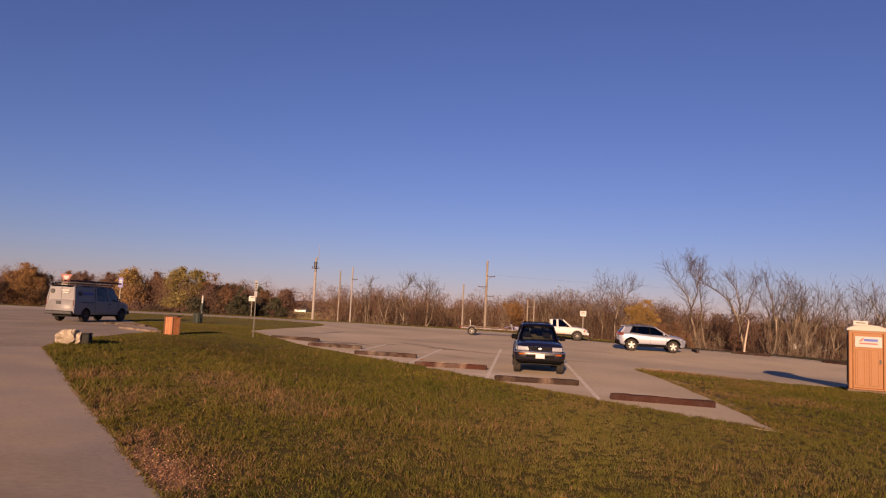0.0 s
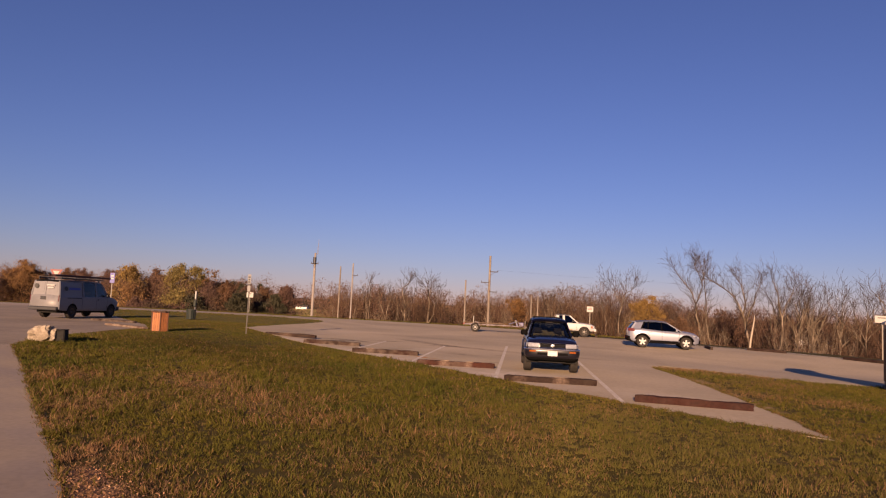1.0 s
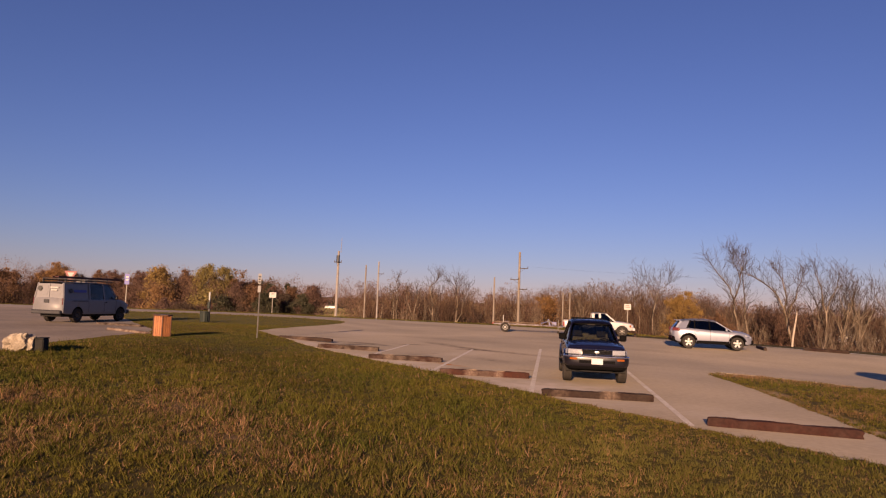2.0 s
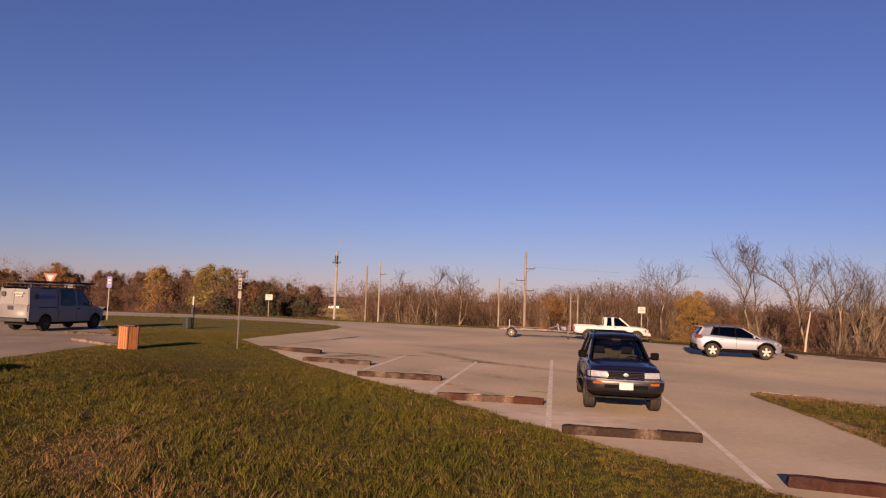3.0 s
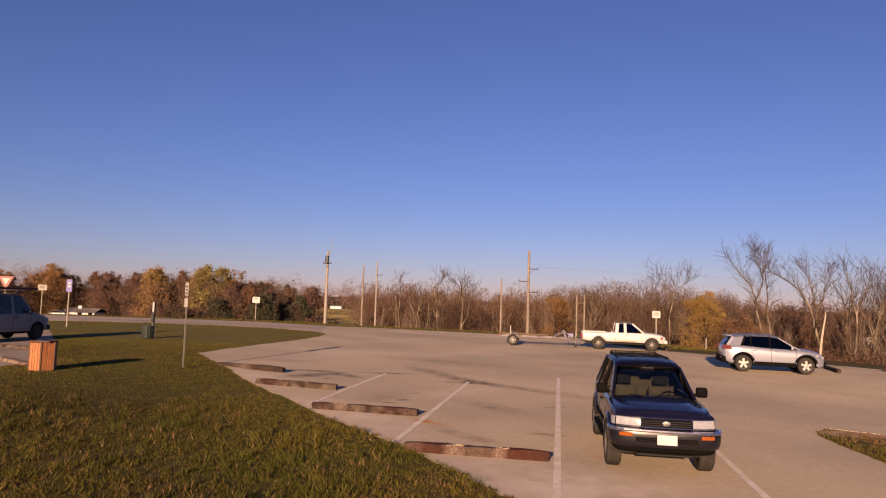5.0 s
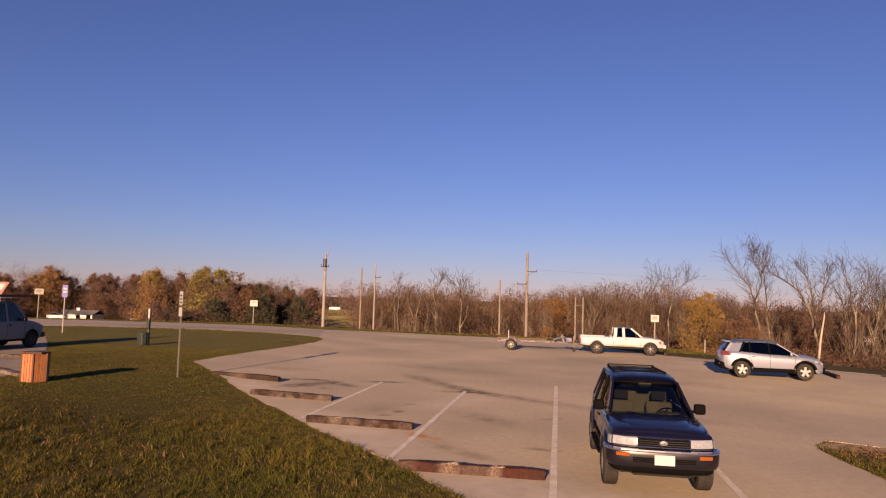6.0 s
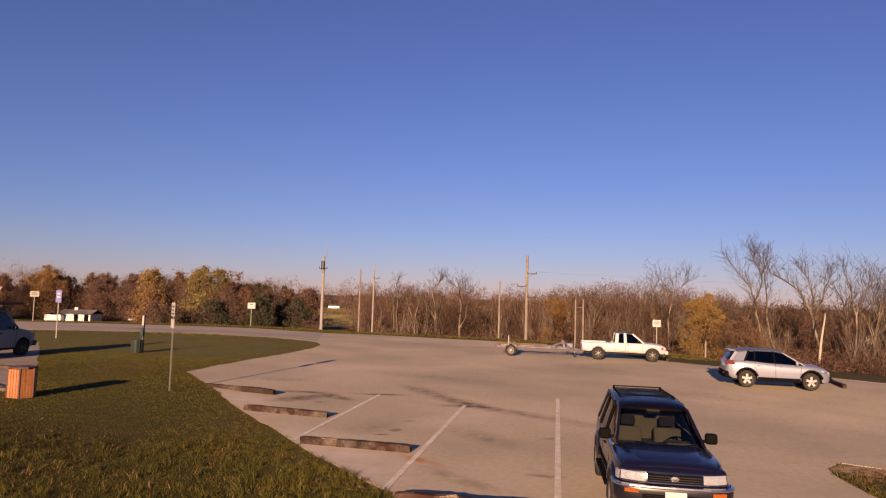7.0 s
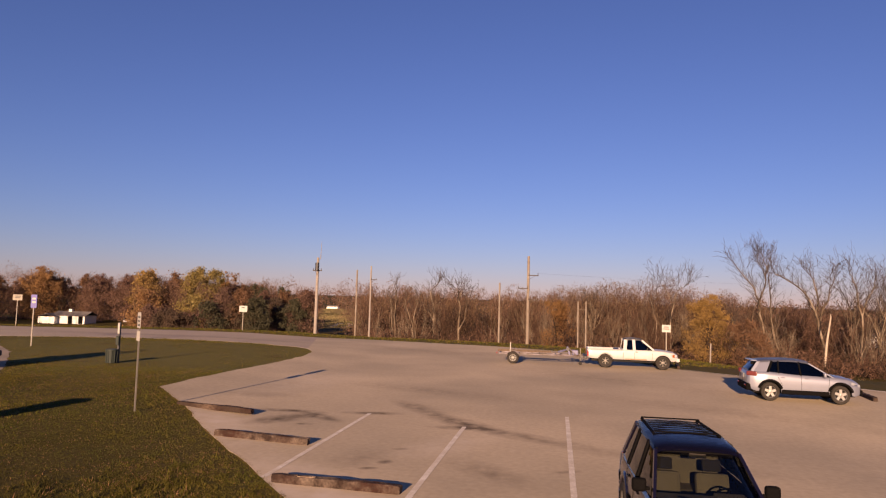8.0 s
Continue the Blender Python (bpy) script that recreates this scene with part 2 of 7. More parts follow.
TOILET_GREY = mat("pale_plastic_roof", (0.30, 0.27, 0.24), 0.55, vary=0.06, size=0.6, fine=14, bump=0.04, space="object")
SKID = mat("weathered_skid", (0.12, 0.085, 0.06), 0.9, vary=0.2, size=0.4, fine=14, bump=0.3)
LETTER_RED = mat("lettering_red", (0.55, 0.06, 0.05), 0.6, vary=0.03, bump=0)
LETTER_BLUE = mat("lettering_blue", (0.05, 0.07, 0.30), 0.6, vary=0.03, bump=0)
LETTER_BLACK = mat("lettering_black", (0.03, 0.03, 0.03), 0.6, vary=0.03, bump=0)
RUST = mat("rust_stain", (0.24, 0.13, 0.06), 0.9, vary=0.2, size=0.6, fine=20, bump=0.05, other=(0.27, 0.2, 0.15))


# ---------------------------------------------------------------- mesh helpers
def part(name, bm, material, parent=None, label="", smooth=False):
    me = bpy.data.meshes.new(name)
    bm.normal_update()
    bm.to_mesh(me)
    bm.free()
    me.materials.append(material)
    if smooth:
        me.shade_smooth()
    ob = new(name, me)
    if parent:
        ob.parent = parent
    if label:
        ob["label"] = label
    return ob


def thing(name, label, category, m=None, group=""):
    ob = new(name)
    ob.empty_display_size = 0.2
    if m is not None:
        ob.matrix_world = m
    return tagged(ob, label, category, group)


def box(sx, sy, sz, at=(0, 0, 0), bevel=0.0, turn=None, bm=None, segments=1):
    """A box sized sx, sy, sz, its base's middle at at."""
    own = bmesh.new()
    bmesh.ops.create_cube(own, size=1.0)
    bmesh.ops.scale(own, vec=(sx, sy, sz), verts=own.verts)
    if bevel:
        bmesh.ops.bevel(own, geom=own.edges[:], offset=bevel, segments=segments, affect="EDGES", profile=0.6)
    m = Matrix.Translation(at) @ (turn or Matrix()) @ Matrix.Translation((0, 0, sz / 2))
    bmesh.ops.transform(own, matrix=m, verts=own.verts)
    if bm is None:
        return own
    return merge(bm, own)


def merge(bm, own):
    me = bpy.data.meshes.new("tmp")
    own.to_mesh(me)
    own.free()
    bm.from_mesh(me)
    bpy.data.meshes.remove(me)
    return bm


def rod(a, b, r1, r2=None, sides=10, bm=None, caps=True):
    """A round bar from a to b."""
    a, b = Vector(a), Vector(b)
    own = bmesh.new()
    bmesh.ops.create_cone(own, cap_ends=caps, segments=sides, radius1=r1, radius2=r1 if r2 is None else r2, depth=(b - a).length)
    m = Matrix.Translation((a + b) / 2) @ (b - a).to_track_quat("Z", "Y").to_matrix().to_4x4()
    bmesh.ops.transform(own, matrix=m, verts=own.verts)
    return own if bm is None else merge(bm, own)


def prism(points, depth, bevel=0.0, axis="x"):
    """A flat outline (u, v) given some depth along axis, about 0. For axis x, u is y and v is z; for y, u is x and v is z; for z, x and y."""
    bm = bmesh.new()
    put = {"x": lambda u, v, d: (d, u, v), "y": lambda u, v, d: (u, d, v), "z": lambda u, v, d: (u, v, d)}[axis]
    a = [bm.verts.new(put(u, v, -depth / 2)) for u, v in points]
    b = [bm.verts.new(put(u, v, depth / 2)) for u, v in points]
    n = len(points)
    bm.faces.new(a)
    bm.faces.new(b[::-1])
    for i in range(n):
        bm.faces.new((a[i], b[i], b[(i + 1) % n], a[(i + 1) % n]))
    bmesh.ops.recalc_face_normals(bm, faces=bm.faces)
    if bevel:
        bmesh.ops.bevel(bm, geom=bm.edges[:], offset=bevel, segments=1, affect="EDGES")
    return bm


def raw(name, verts, faces, material, parent=None, label="", smooth=False):
    me = bpy.data.meshes.new(name)
    me.from_pydata(verts, [], faces)
    me.materials.append(material)
    if smooth:
        me.shade_smooth()
    ob = new(name, me)
    if parent:
        ob.parent = parent
    if label:
        ob["label"] = label
    return ob


def beam(p, q, w, d, out):
    """A bar from p to q, w wide across out and d deep along out."""
    p, q, out = Vector(p), Vector(q), Vector(out).normalized()
    along = (q - p).normalized()
    across = along.cross(out).normalized()
    bm = bmesh.new()
    vs = [bm.verts.new(e + across * sx * w / 2 + out * sy * d / 2) for e in (p, q) for sx, sy in ((-1, -1), (1, -1), (1, 1), (-1, 1))]
    for f in ((0, 1, 2, 3), (7, 6, 5, 4), (0, 4, 5, 1), (1, 5, 6, 2), (2, 6, 7, 3), (3, 7, 4, 0)):
        bm.faces.new([vs[i] for i in f])
    bmesh.ops.recalc_face_normals(bm, faces=bm.faces)
    bmesh.ops.bevel(bm, geom=bm.edges[:], offset=min(w, d) * 0.2, segments=1, affect="EDGES")
    return bm


# ---------------------------------------------------------------- the lie of the land
FAR_EDGE = [(-140, 40), (-75, 60), (-52, 68), (-43, 71), (-34, 73), (-27, 73), (-19.2, 69.6), (-10, 68.9), (-4, 67.7), (1.6, 65.0),
            (5.2, 58.5), (7.9, 54.3), (12.0, 50.6), (15.5, 47.6), (18.4, 45.0), (21.0, 40.6), (26, 33), (34, 22), (46, 6), (70, -30), (110, -120)]


def smooth01(t):
    t = np.clip(t, 0, 1)
    return t * t * (3 - 2 * t)


def past_edge(x, y):
    """Distance beyond the far edge of the pavement; negative on the near side."""
    x, y = np.asarray(x, float), np.asarray(y, float)
    best, side = np.full(x.shape, 1e9), np.zeros(x.shape)
    for (ax, ay), (bx, by) in zip(FAR_EDGE, FAR_EDGE[1:]):
        dx, dy = bx - ax, by - ay
        t = np.clip(((x - ax) * dx + (y - ay) * dy) / (dx * dx + dy * dy), 0, 1)
        d = np.hypot(x - ax - t * dx, y - ay - t * dy)
        s = (x - ax) * dy - (y - ay) * dx
        side = np.where(d < best, s, side)
        best = np.minimum(best, d)
    return np.where(side > 0, -best, best)


def land(x, y):
    """Height of the ground."""
    x, y = np.asarray(x, float), np.asarray(y, float)
    z = 0.28 * smooth01((-8.5 - x) / 7) * (1 - smooth01((y - 54) / 20))
    z = z - 0.32 * np.exp(-(((x - 14.5) / 6.5) ** 2 + ((y - 34) / 6.0) ** 2))
    d = past_edge(x, y)
    z = z - 6.4 * smooth01((d - 2.2) / 44) + 5.5 * smooth01((d - 260) / 500)
    return z + np.where(d > 8, 0.5 * np.sin(x / 23.0) * np.sin(y / 31.0) * smooth01((d - 8) / 40), 0)


def zed(x, y):
    return float(land(x, y))


def inside(poly, x, y):
    x, y = np.asarray(x), np.asarray(y)
    hit = np.zeros(x.shape, bool)
    for (ax, ay), (bx, by) in zip(poly, poly[1:] + poly[:1]):
        cross = (ay > y) != (by > y)
        with np.errstate(divide="ignore", invalid="ignore"):
            at = (bx - ax) * (y - ay) / (by - ay) + ax
        hit ^= cross & (x < at)
    return hit


def drape(name, poly, material, lift=0.008, step=1.0, thick=0.12):
    """A sheet with the outline poly that follows the ground, with a skirt."""
    bm = bmesh.new()
    bm.faces.new([bm.verts.new((x, y, 0)) for x, y in poly])
    xs, ys = [p[0] for p in poly], [p[1] for p in poly]
    for lo, hi, n in ((min(xs), max(xs), (1, 0, 0)), (min(ys), max(ys), (0, 1, 0))):
        k = math.floor(lo / step) * step + step
        while k < hi:
            bmesh.ops.bisect_plane(bm, geom=bm.verts[:] + bm.edges[:] + bm.faces[:], plane_co=Vector(n) * k, plane_no=n)
            k += step
    bmesh.ops.triangulate(bm, faces=bm.faces[:])
    z = land([v.co.x for v in bm.verts], [v.co.y for v in bm.verts])
    for v, h in zip(bm.verts, z):
        v.co.z = h + lift
    edges = [e for e in bm.edges if e.is_boundary]
    made = bmesh.ops.extrude_edge_only(bm, edges=edges)
    for v in made["geom"]:
        if isinstance(v, bmesh.types.BMVert):
            v.co.z -= thick
    bmesh.ops.recalc_face_normals(bm, faces=bm.faces)
    if sum(f.normal.z * f.calc_area() for f in bm.faces) < 0:
        bmesh.ops.reverse_faces(bm, faces=bm.faces)
    return part(name, bm, material)


def wobble(points, step=0.6, amount=0.06, seed=1):
    """Points along an edge, with small irregularities."""
    rng, out = random.Random(seed), []
    for (ax, ay), (bx, by) in zip(points, points[1:]):
        n = max(1, int(math.hypot(bx - ax, by - ay) / step))
        for i in range(n):
            t = i / n
            out.append((ax + (bx - ax) * t + rng.uniform(-amount, amount), ay + (by - ay) * t + rng.uniform(-amount, amount)))
    return out + [points[-1]]


TIES_EDGE = wobble([(6.35, 13.4), (4.7, 15.0), (3.2, 16.75), (2.1, 18.05), (0.5, 19.9), (-0.9, 21.7), (-2.6, 23.8), (-5.2, 26.6), (-7.2, 29.1), (-9.2, 31.4),
                    (-11.2, 34.05), (-13.98, 37.05)], seed=2)
TIP = wobble([(-13.98, 37.05), (-14.03, 40.0), (-13.95, 42.5), (-13.75, 45.0), (-13.62, 47.8), (-13.64, 51.0), (-13.95, 53.2), (-14.9, 55.2), (-16.2, 56.4), (-17.4, 57.0),
              (-20.1, 58.4), (-22.5, 59.0), (-26, 59.4), (-30, 58.6), (-34, 57.2), (-38, 55.2)], seed=3)
ISLAND = wobble([(6.35, 13.4), (6.5, 18), (6.45, 23), (6.2, 27.0), (6.3, 28.3), (6.9, 28.9), (8.2, 28.4), (9.6, 27.0), (11.2, 25.3), (12.6, 24.9), (15, 23.2), (20, 18.5), (27, 11)], seed=4)
VAN_EDGE = wobble([(-14.2, 19.7), (-15.2, 22), (-15.8, 24.8), (-16.4, 28.6), (-16.6, 31.2), (-17.6, 33.4), (-20.6, 37.0), (-24, 41.2), (-28, 46), (-33, 50.5), (-38, 55.2)], seed=5)
PATH_EDGE = wobble([(6, -9), (2, -1.5), (-1.3, 4.2), (-2.85, 6.15), (-5.35, 9.2), (-7.3, 11.55), (-10.7, 15.7), (-14.2, 19.7)], step=0.3, amount=0.022, seed=6)
LOT_POLY = TIES_EDGE[:0:-1] + ISLAND + [(40, 0), (46, 6)] + FAR_EDGE[17:6:-1] + [(-19.2, 69.6), (-14.9, 55.2)] + [p for p in TIP if p[1] < 55.0][::-1]
ROAD_POLY = [(-14.9, 55.2), (-19.2, 69.6)] + FAR_EDGE[5:0:-1] + [(-75, 45), (-38, 55.2)] + [p for p in TIP if p[1] > 55.3 and p[0] < -15][::-1]
VAN_POLY = VAN_EDGE + [(-75, 45), (-75, 5), (-17.5, 16.4)]
WALK_POLY = PATH_EDGE + [(-17.5, 16.4), (-5.0, 1.5), (1.0, -9)]


def build_ground():
    near = np.arange(-70, 70.1, 1.0)
    out = 70 * 1.13 ** np.arange(1, 31)
    xs = np.concatenate([-out[::-1], near, out])
    ys = np.concatenate([-out[::-1][12:] - 0, near + 30, 30 + out])
    gx, gy = np.meshgrid(xs, ys)
    z = land(gx, gy)
    for poly in (LOT_POLY, ROAD_POLY, VAN_POLY, WALK_POLY):
        z = np.where(inside(poly, gx, gy), z - 0.004, z)
    nx, ny = len(xs), len(ys)
    verts = np.stack([gx, gy, z], -1).reshape(-1, 3).tolist()
    faces = [(j * nx + i, j * nx + i + 1, (j + 1) * nx + i + 1, (j + 1) * nx + i) for j in range(ny - 1) for i in range(nx - 1)]
    tagged(raw("ground", verts, faces, GRASS_SOIL, smooth=True), "rough autumn lawn falling away to a wooded valley", "ground", kind="structure")


build_ground()
tagged(drape("parking_lot", LOT_POLY, LOT), "pale worn parking lot pavement with faded stall lines", "pavement", kind="structure")
tagged(drape("road", ROAD_POLY, ROAD), "grey asphalt road curving past the lawn", "road", kind="structure")
tagged(drape("pavement_west", VAN_POLY, WEST, lift=0.009), "pale worn pavement where the van is parked", "pavement", kind="structure")
tagged(drape("footpath", WALK_POLY, WALKWAY, lift=0.016), "smooth asphalt footpath along the lawn", "pavement", kind="structure")


def strip(name, pts, width, material, lift, label, category, seed=0, fray=0.0):
    """A thin line laid on the pavement along pts."""
    rng = random.Random(seed)
    dense = []
    for (ax, ay), (bx, by) in zip(pts, pts[1:]):
        n = max(1, int(math.hypot(bx - ax, by - ay) / 0.5))
        dense += [(ax + (bx - ax) * i / n, ay + (by - ay) * i / n) for i in range(n)]
    dense.append(pts[-1])
    verts = []
    for i, (x, y) in enumerate(dense):
        a, b = dense[max(i - 1, 0)], dense[min(i + 1, len(dense) - 1)]
        d = Vector((b[0] - a[0], b[1] - a[1])).normalized()
        w = width / 2 * (1 if not fray else min(1, 0.25 + 3 * min(i, len(dense) - 1 - i) / len(dense)) * rng.uniform(1 - fray, 1 + fray))
        for s in (-1, 1):
            px, py = x - d.y * w * s, y + d.x * w * s
            verts.append((px, py, zed(px, py) + lift))
    faces = [(2 * i + 1, 2 * i, 2 * i + 2, 2 * i + 3) for i in range(len(dense) - 1)]
    return tagged(raw(name, verts, faces, material), label, category, kind="structure")


for i, (a, b) in enumerate((((3.2, 16.9), (3.5, 30.5)), ((0.22, 20.4), (0.62, 36.6)), ((-2.8, 24.1), (-2.45, 34.0)), ((-5.87, 27.5), (-5.65, 35.3)))):
    strip("parking_line", [a, b], 0.125, PAINT, 0.013, "faded white stall line on the lot", "line", seed=i)


# a pale concrete edging along the far side of the lot
CONCRETE = mat("concrete_edging", (0.60, 0.54, 0.45), 0.9, vary=0.15, size=1.0, fine=14, bump=0.3, other=(0.44, 0.38, 0.30), patch=0.5)
strip("kerb", FAR_EDGE[11:18], 0.45, CONCRETE, 0.03, "pale concrete edging of the parking lot", "kerb", seed=7, fray=0.12)


# ---------------------------------------------------------------- timber wheel stops
def tie(a, b, material, label, h=0.17, w=0.19, seed=0, splits=()):
    """A squared timber with worn corners, hollows and split ends. splits: (place along, length, height) of raised splinters."""
    rng = random.Random(seed)
    a, b = Vector((*a, 0)), Vector((*b, 0))
    length = (b - a).length
    bm, rows, n = bmesh.new(), [], 34
    for i in range(n + 1):
        x = (i / n - 0.5) * length
        end = min(1.0, 0.82 + 0.18 * min(i, n - i) / 1.5)
        ring = []
        for u, v in ((-0.5, 0.0), (-0.5, 0.35), (-0.49, 0.78), (-0.44, 0.95), (-0.25, 1.0), (0.0, 0.985), (0.25, 1.0), (0.44, 0.95), (0.49, 0.78), (0.5, 0.35), (0.5, 0.0)):
            k = noise.noise(Vector((x * 1.3 + seed * 7.1, u * 2.0, v * 2.0))) * 0.09 + noise.noise(Vector((x * 5.0, u * 6.0 + seed, v * 5.0))) * 0.06
            wear = (k - 0.10 * max(0.0, noise.noise(Vector((x * 2.2, seed * 3.3, 0.5)))) * (v > 0.7)) if v > 0 else 0
            ring.append(bm.verts.new((x + (rng.uniform(-0.02, 0.02) if i in (0, n) and v else 0), u * w * (end + k), v * h * (0.98 + wear) * (0.5 + 0.5 * end))))
        rows.append(ring)
    for p, q in zip(rows, rows[1:]):
        for k in range(10):
            bm.faces.new((p[k], p[k + 1], q[k + 1], q[k]))
    bm.faces.new(rows[0])
    bm.faces.new(rows[-1][::-1])
    bmesh.ops.recalc_face_normals(bm, faces=bm.faces)
    mid, d = (a + b) / 2, b - a
    t = thing("wheel_stop", label, "wheel stop", pose(mid.x, mid.y, zed(mid.x, mid.y) + 0.009, 0, 0, math.degrees(math.atan2(d.y, d.x))), "timber wheel stops along the stalls")
    part("timber", bm, material, t)
    for x in (-0.38, 0.38):
        part("spike", rod((x * length, 0.01, h - 0.03), (x * length, 0.01, h + 0.008), 0.014, sides=8), DARK_METAL, t)
    for at, size, up in splits:
        own = bmesh.new()
        for _ in range(7):
            x, y = at * length / 2 + rng.uniform(-0.5, 0.5) * size, rng.uniform(-0.5, 0.1) * w
            le = size * rng.uniform(0.2, 0.5)
            merge(own, beam((x - le / 2, y, h * 0.93), (x + le / 2, y + rng.uniform(-0.02, 0.02), h * 0.95 + rng.uniform(0.2, 1.0) * up), rng.uniform(0.012, 0.03), 0.012, (0, 0, 1)))
        part("splinters", own, SPLINTER, t, "pale torn splinters of wood")
    return t


SPLINTER = mat("bare_split_wood", (0.30, 0.23, 0.165), 0.9, vary=0.3, size=0.1, fine=30, bump=0.3, other=(0.14, 0.095, 0.07))
smudge(TIE_RED, [(-0.35, 23.45, 1.5, 0.9, 0, 0.9), (-2.0, 23.45, 1.2, 0.9, 0, 0.6), (4.6, 16.9, 3.0, 0.6, -10, 0.3)], (0.062, 0.019, 0.011), "MIX", 14.0)
smudge(TIE_RED, [(-1.55, 23.45, 0.5, 0.3, 0, 1.3), (-0.72, 23.45, 0.36, 0.3, 0, 1.3), (-2.3, 23.5, 0.5, 0.4, 0, 0.6), (-1.1, 23.4, 1.2, 0.22, 0, 0.5)], (0.17, 0.125, 0.10), "MIX", 24.0)
smudge(TIE_GREY, [(-3.4, 27.1, 1.4, 0.6, 0, 1.5), (-8.1, 30.9, 1.3, 0.6, 0, 1.5), (-5.2, 27.25, 0.8, 0.6, 0, 0.9), (-6.6, 30.65, 1.0, 0.5, 0, 0.8)], (0.030, 0.013, 0.010), "MIX", 12.0)
smudge(TIE_WOOD, [(2.05, 20.0, 0.6, 0.4, 0, 2.0), (-10.6, 34.2, 1.2, 0.6, 0, 0.8), (0.9, 20.0, 0.5, 0.4, 0, 0.8)], (0.12, 0.085, 0.065), "MIX", 18.0)
TIE_PALE = mat("bleached_tie", (0.24, 0.19, 0.15), 0.9, vary=0.4, size=0.25, fine=20, bump=0.6, other=(0.08, 0.05, 0.04), patch=0.5, depth=0.02)
tie((3.53, 17.13), (6.04, 16.68), TIE_RED, "dark red-brown railway tie wheel stop on the pavement", seed=1)
tie((0.48, 20.02), (3.03, 19.98), TIE_WOOD, "dark brown railway tie wheel stop before the blue truck", seed=2, splits=((0.2, 0.35, 0.012),))
tie((-2.46, 23.5), (0.15, 23.45), TIE_RED, "red faded railway tie wheel stop with splintered grey patches", seed=3, splits=((-0.28, 0.35, 0.02), (0.36, 0.25, 0.02)))
tie((-5.56, 27.3), (-2.9, 27.07), TIE_GREY, "weathered grey railway tie wheel stop, brown at one end", seed=4, splits=((-0.5, 0.4, 0.012),))
tie((-8.71, 31.03), (-5.99, 30.55), TIE_GREY, "weathered grey-brown railway tie wheel stop on the lot", seed=5)
tie((-11.79, 34.5), (-8.99, 33.9), TIE_WOOD, "brown railway tie wheel stop at the lawn's corner", seed=6)
tie((7.75, 54.9), (8.05, 57.0), TIE_WOOD, "dark railway tie before the white pickup", seed=7)
tie((13.45, 44.3), (13.75, 46.6), TIE_WOOD, "dark railway tie before the silver crossover", seed=8)
tie((16.3, 46.3), (18.1, 44.7), TIE_WOOD, "dark railway tie at the lot's wooded edge", seed=9)
tie((20.0, 41.6), (21.1, 39.4), TIE_WOOD, "dark railway tie at the lot's wooded edge", seed=10)
tie((-18.9, 31.9), (-15.95, 30.25), TIE_PALE, "pale split railway tie along the lawn", h=0.10, w=0.24, seed=11, splits=((-0.6, 0.5, 0.015), (0.4, 0.4, 0.012)))
tie((-22.1, 35.6), (-19.2, 35.0), TIE_GREY, "brownish weathered railway tie lying beside the van", h=0.11, seed=12)


# ---------------------------------------------------------------- signs and posts
def plate(w, h, thick=0.006, corner=0.03):
    pts = []
    for cx, cz, a0 in ((w / 2 - corner, h / 2 - corner, 0), (-w / 2 + corner, h / 2 - corner, 90), (-w / 2 + corner, -h / 2 + corner, 180), (w / 2 - corner, -h / 2 + corner, 270)):
        pts += [(cx + corner * math.cos(radians(a0 + k * 30)), cz + corner * math.sin(radians(a0 + k * 30))) for k in range(4)]
    return prism(pts, thick, axis="y")


def channel(height, w=0.06, d=0.035):
    """A U-channel sign post."""
    bm = prism([(-w / 2, 0), (-w / 2, d), (-w / 2 + 0.012, d), (-w / 2 + 0.018, 0.008), (w / 2 - 0.018, 0.008), (w / 2 - 0.012, d), (w / 2, d), (w / 2, 0)], height, axis="z")
    bmesh.ops.translate(bm, vec=(0, 0, height / 2), verts=bm.verts)
    return bm


def moved(bm, *at):
    bmesh.ops.translate(bm, vec=at, verts=bm.verts)
    return bm


def bars(parent, rows, material, y, z0, dz, h):
    """Plain bars for writing that cannot be read: a row for each width."""
    for i, w in enumerate(rows):
        part("lettering_bar", moved(prism([(-w / 2, -h / 2), (w / 2, -h / 2), (w / 2, h / 2), (-w / 2, h / 2)], 0.002, axis="y"), 0, y, z0 - i * dz), material, parent)


def road_sign(x, y, height, w, h, material, label, turn=0, rows=(), bar=LETTER_BLACK, base=None, drop=0.0):
    t = thing("road_sign", label, "sign", pose(x, y, (zed(x, y) if base is None else base) - 0.05, 0, 0, turn))
    part("post", channel(height), GALV, t)
    p = part("panel", moved(plate(w, h), 0, -0.006, height - h / 2 - drop), material, t)
    if rows:
        bars(p, rows, bar, -0.0105, height - drop - h * 0.3, h * 0.26, h * 0.13)
    for dz in (-0.3, 0.3):
        part("bolt", rod((0, -0.012, height - h / 2 - drop + dz * h), (0, -0.006, height - h / 2 - drop + dz * h), 0.012, sides=8), GALV, t)
    return t


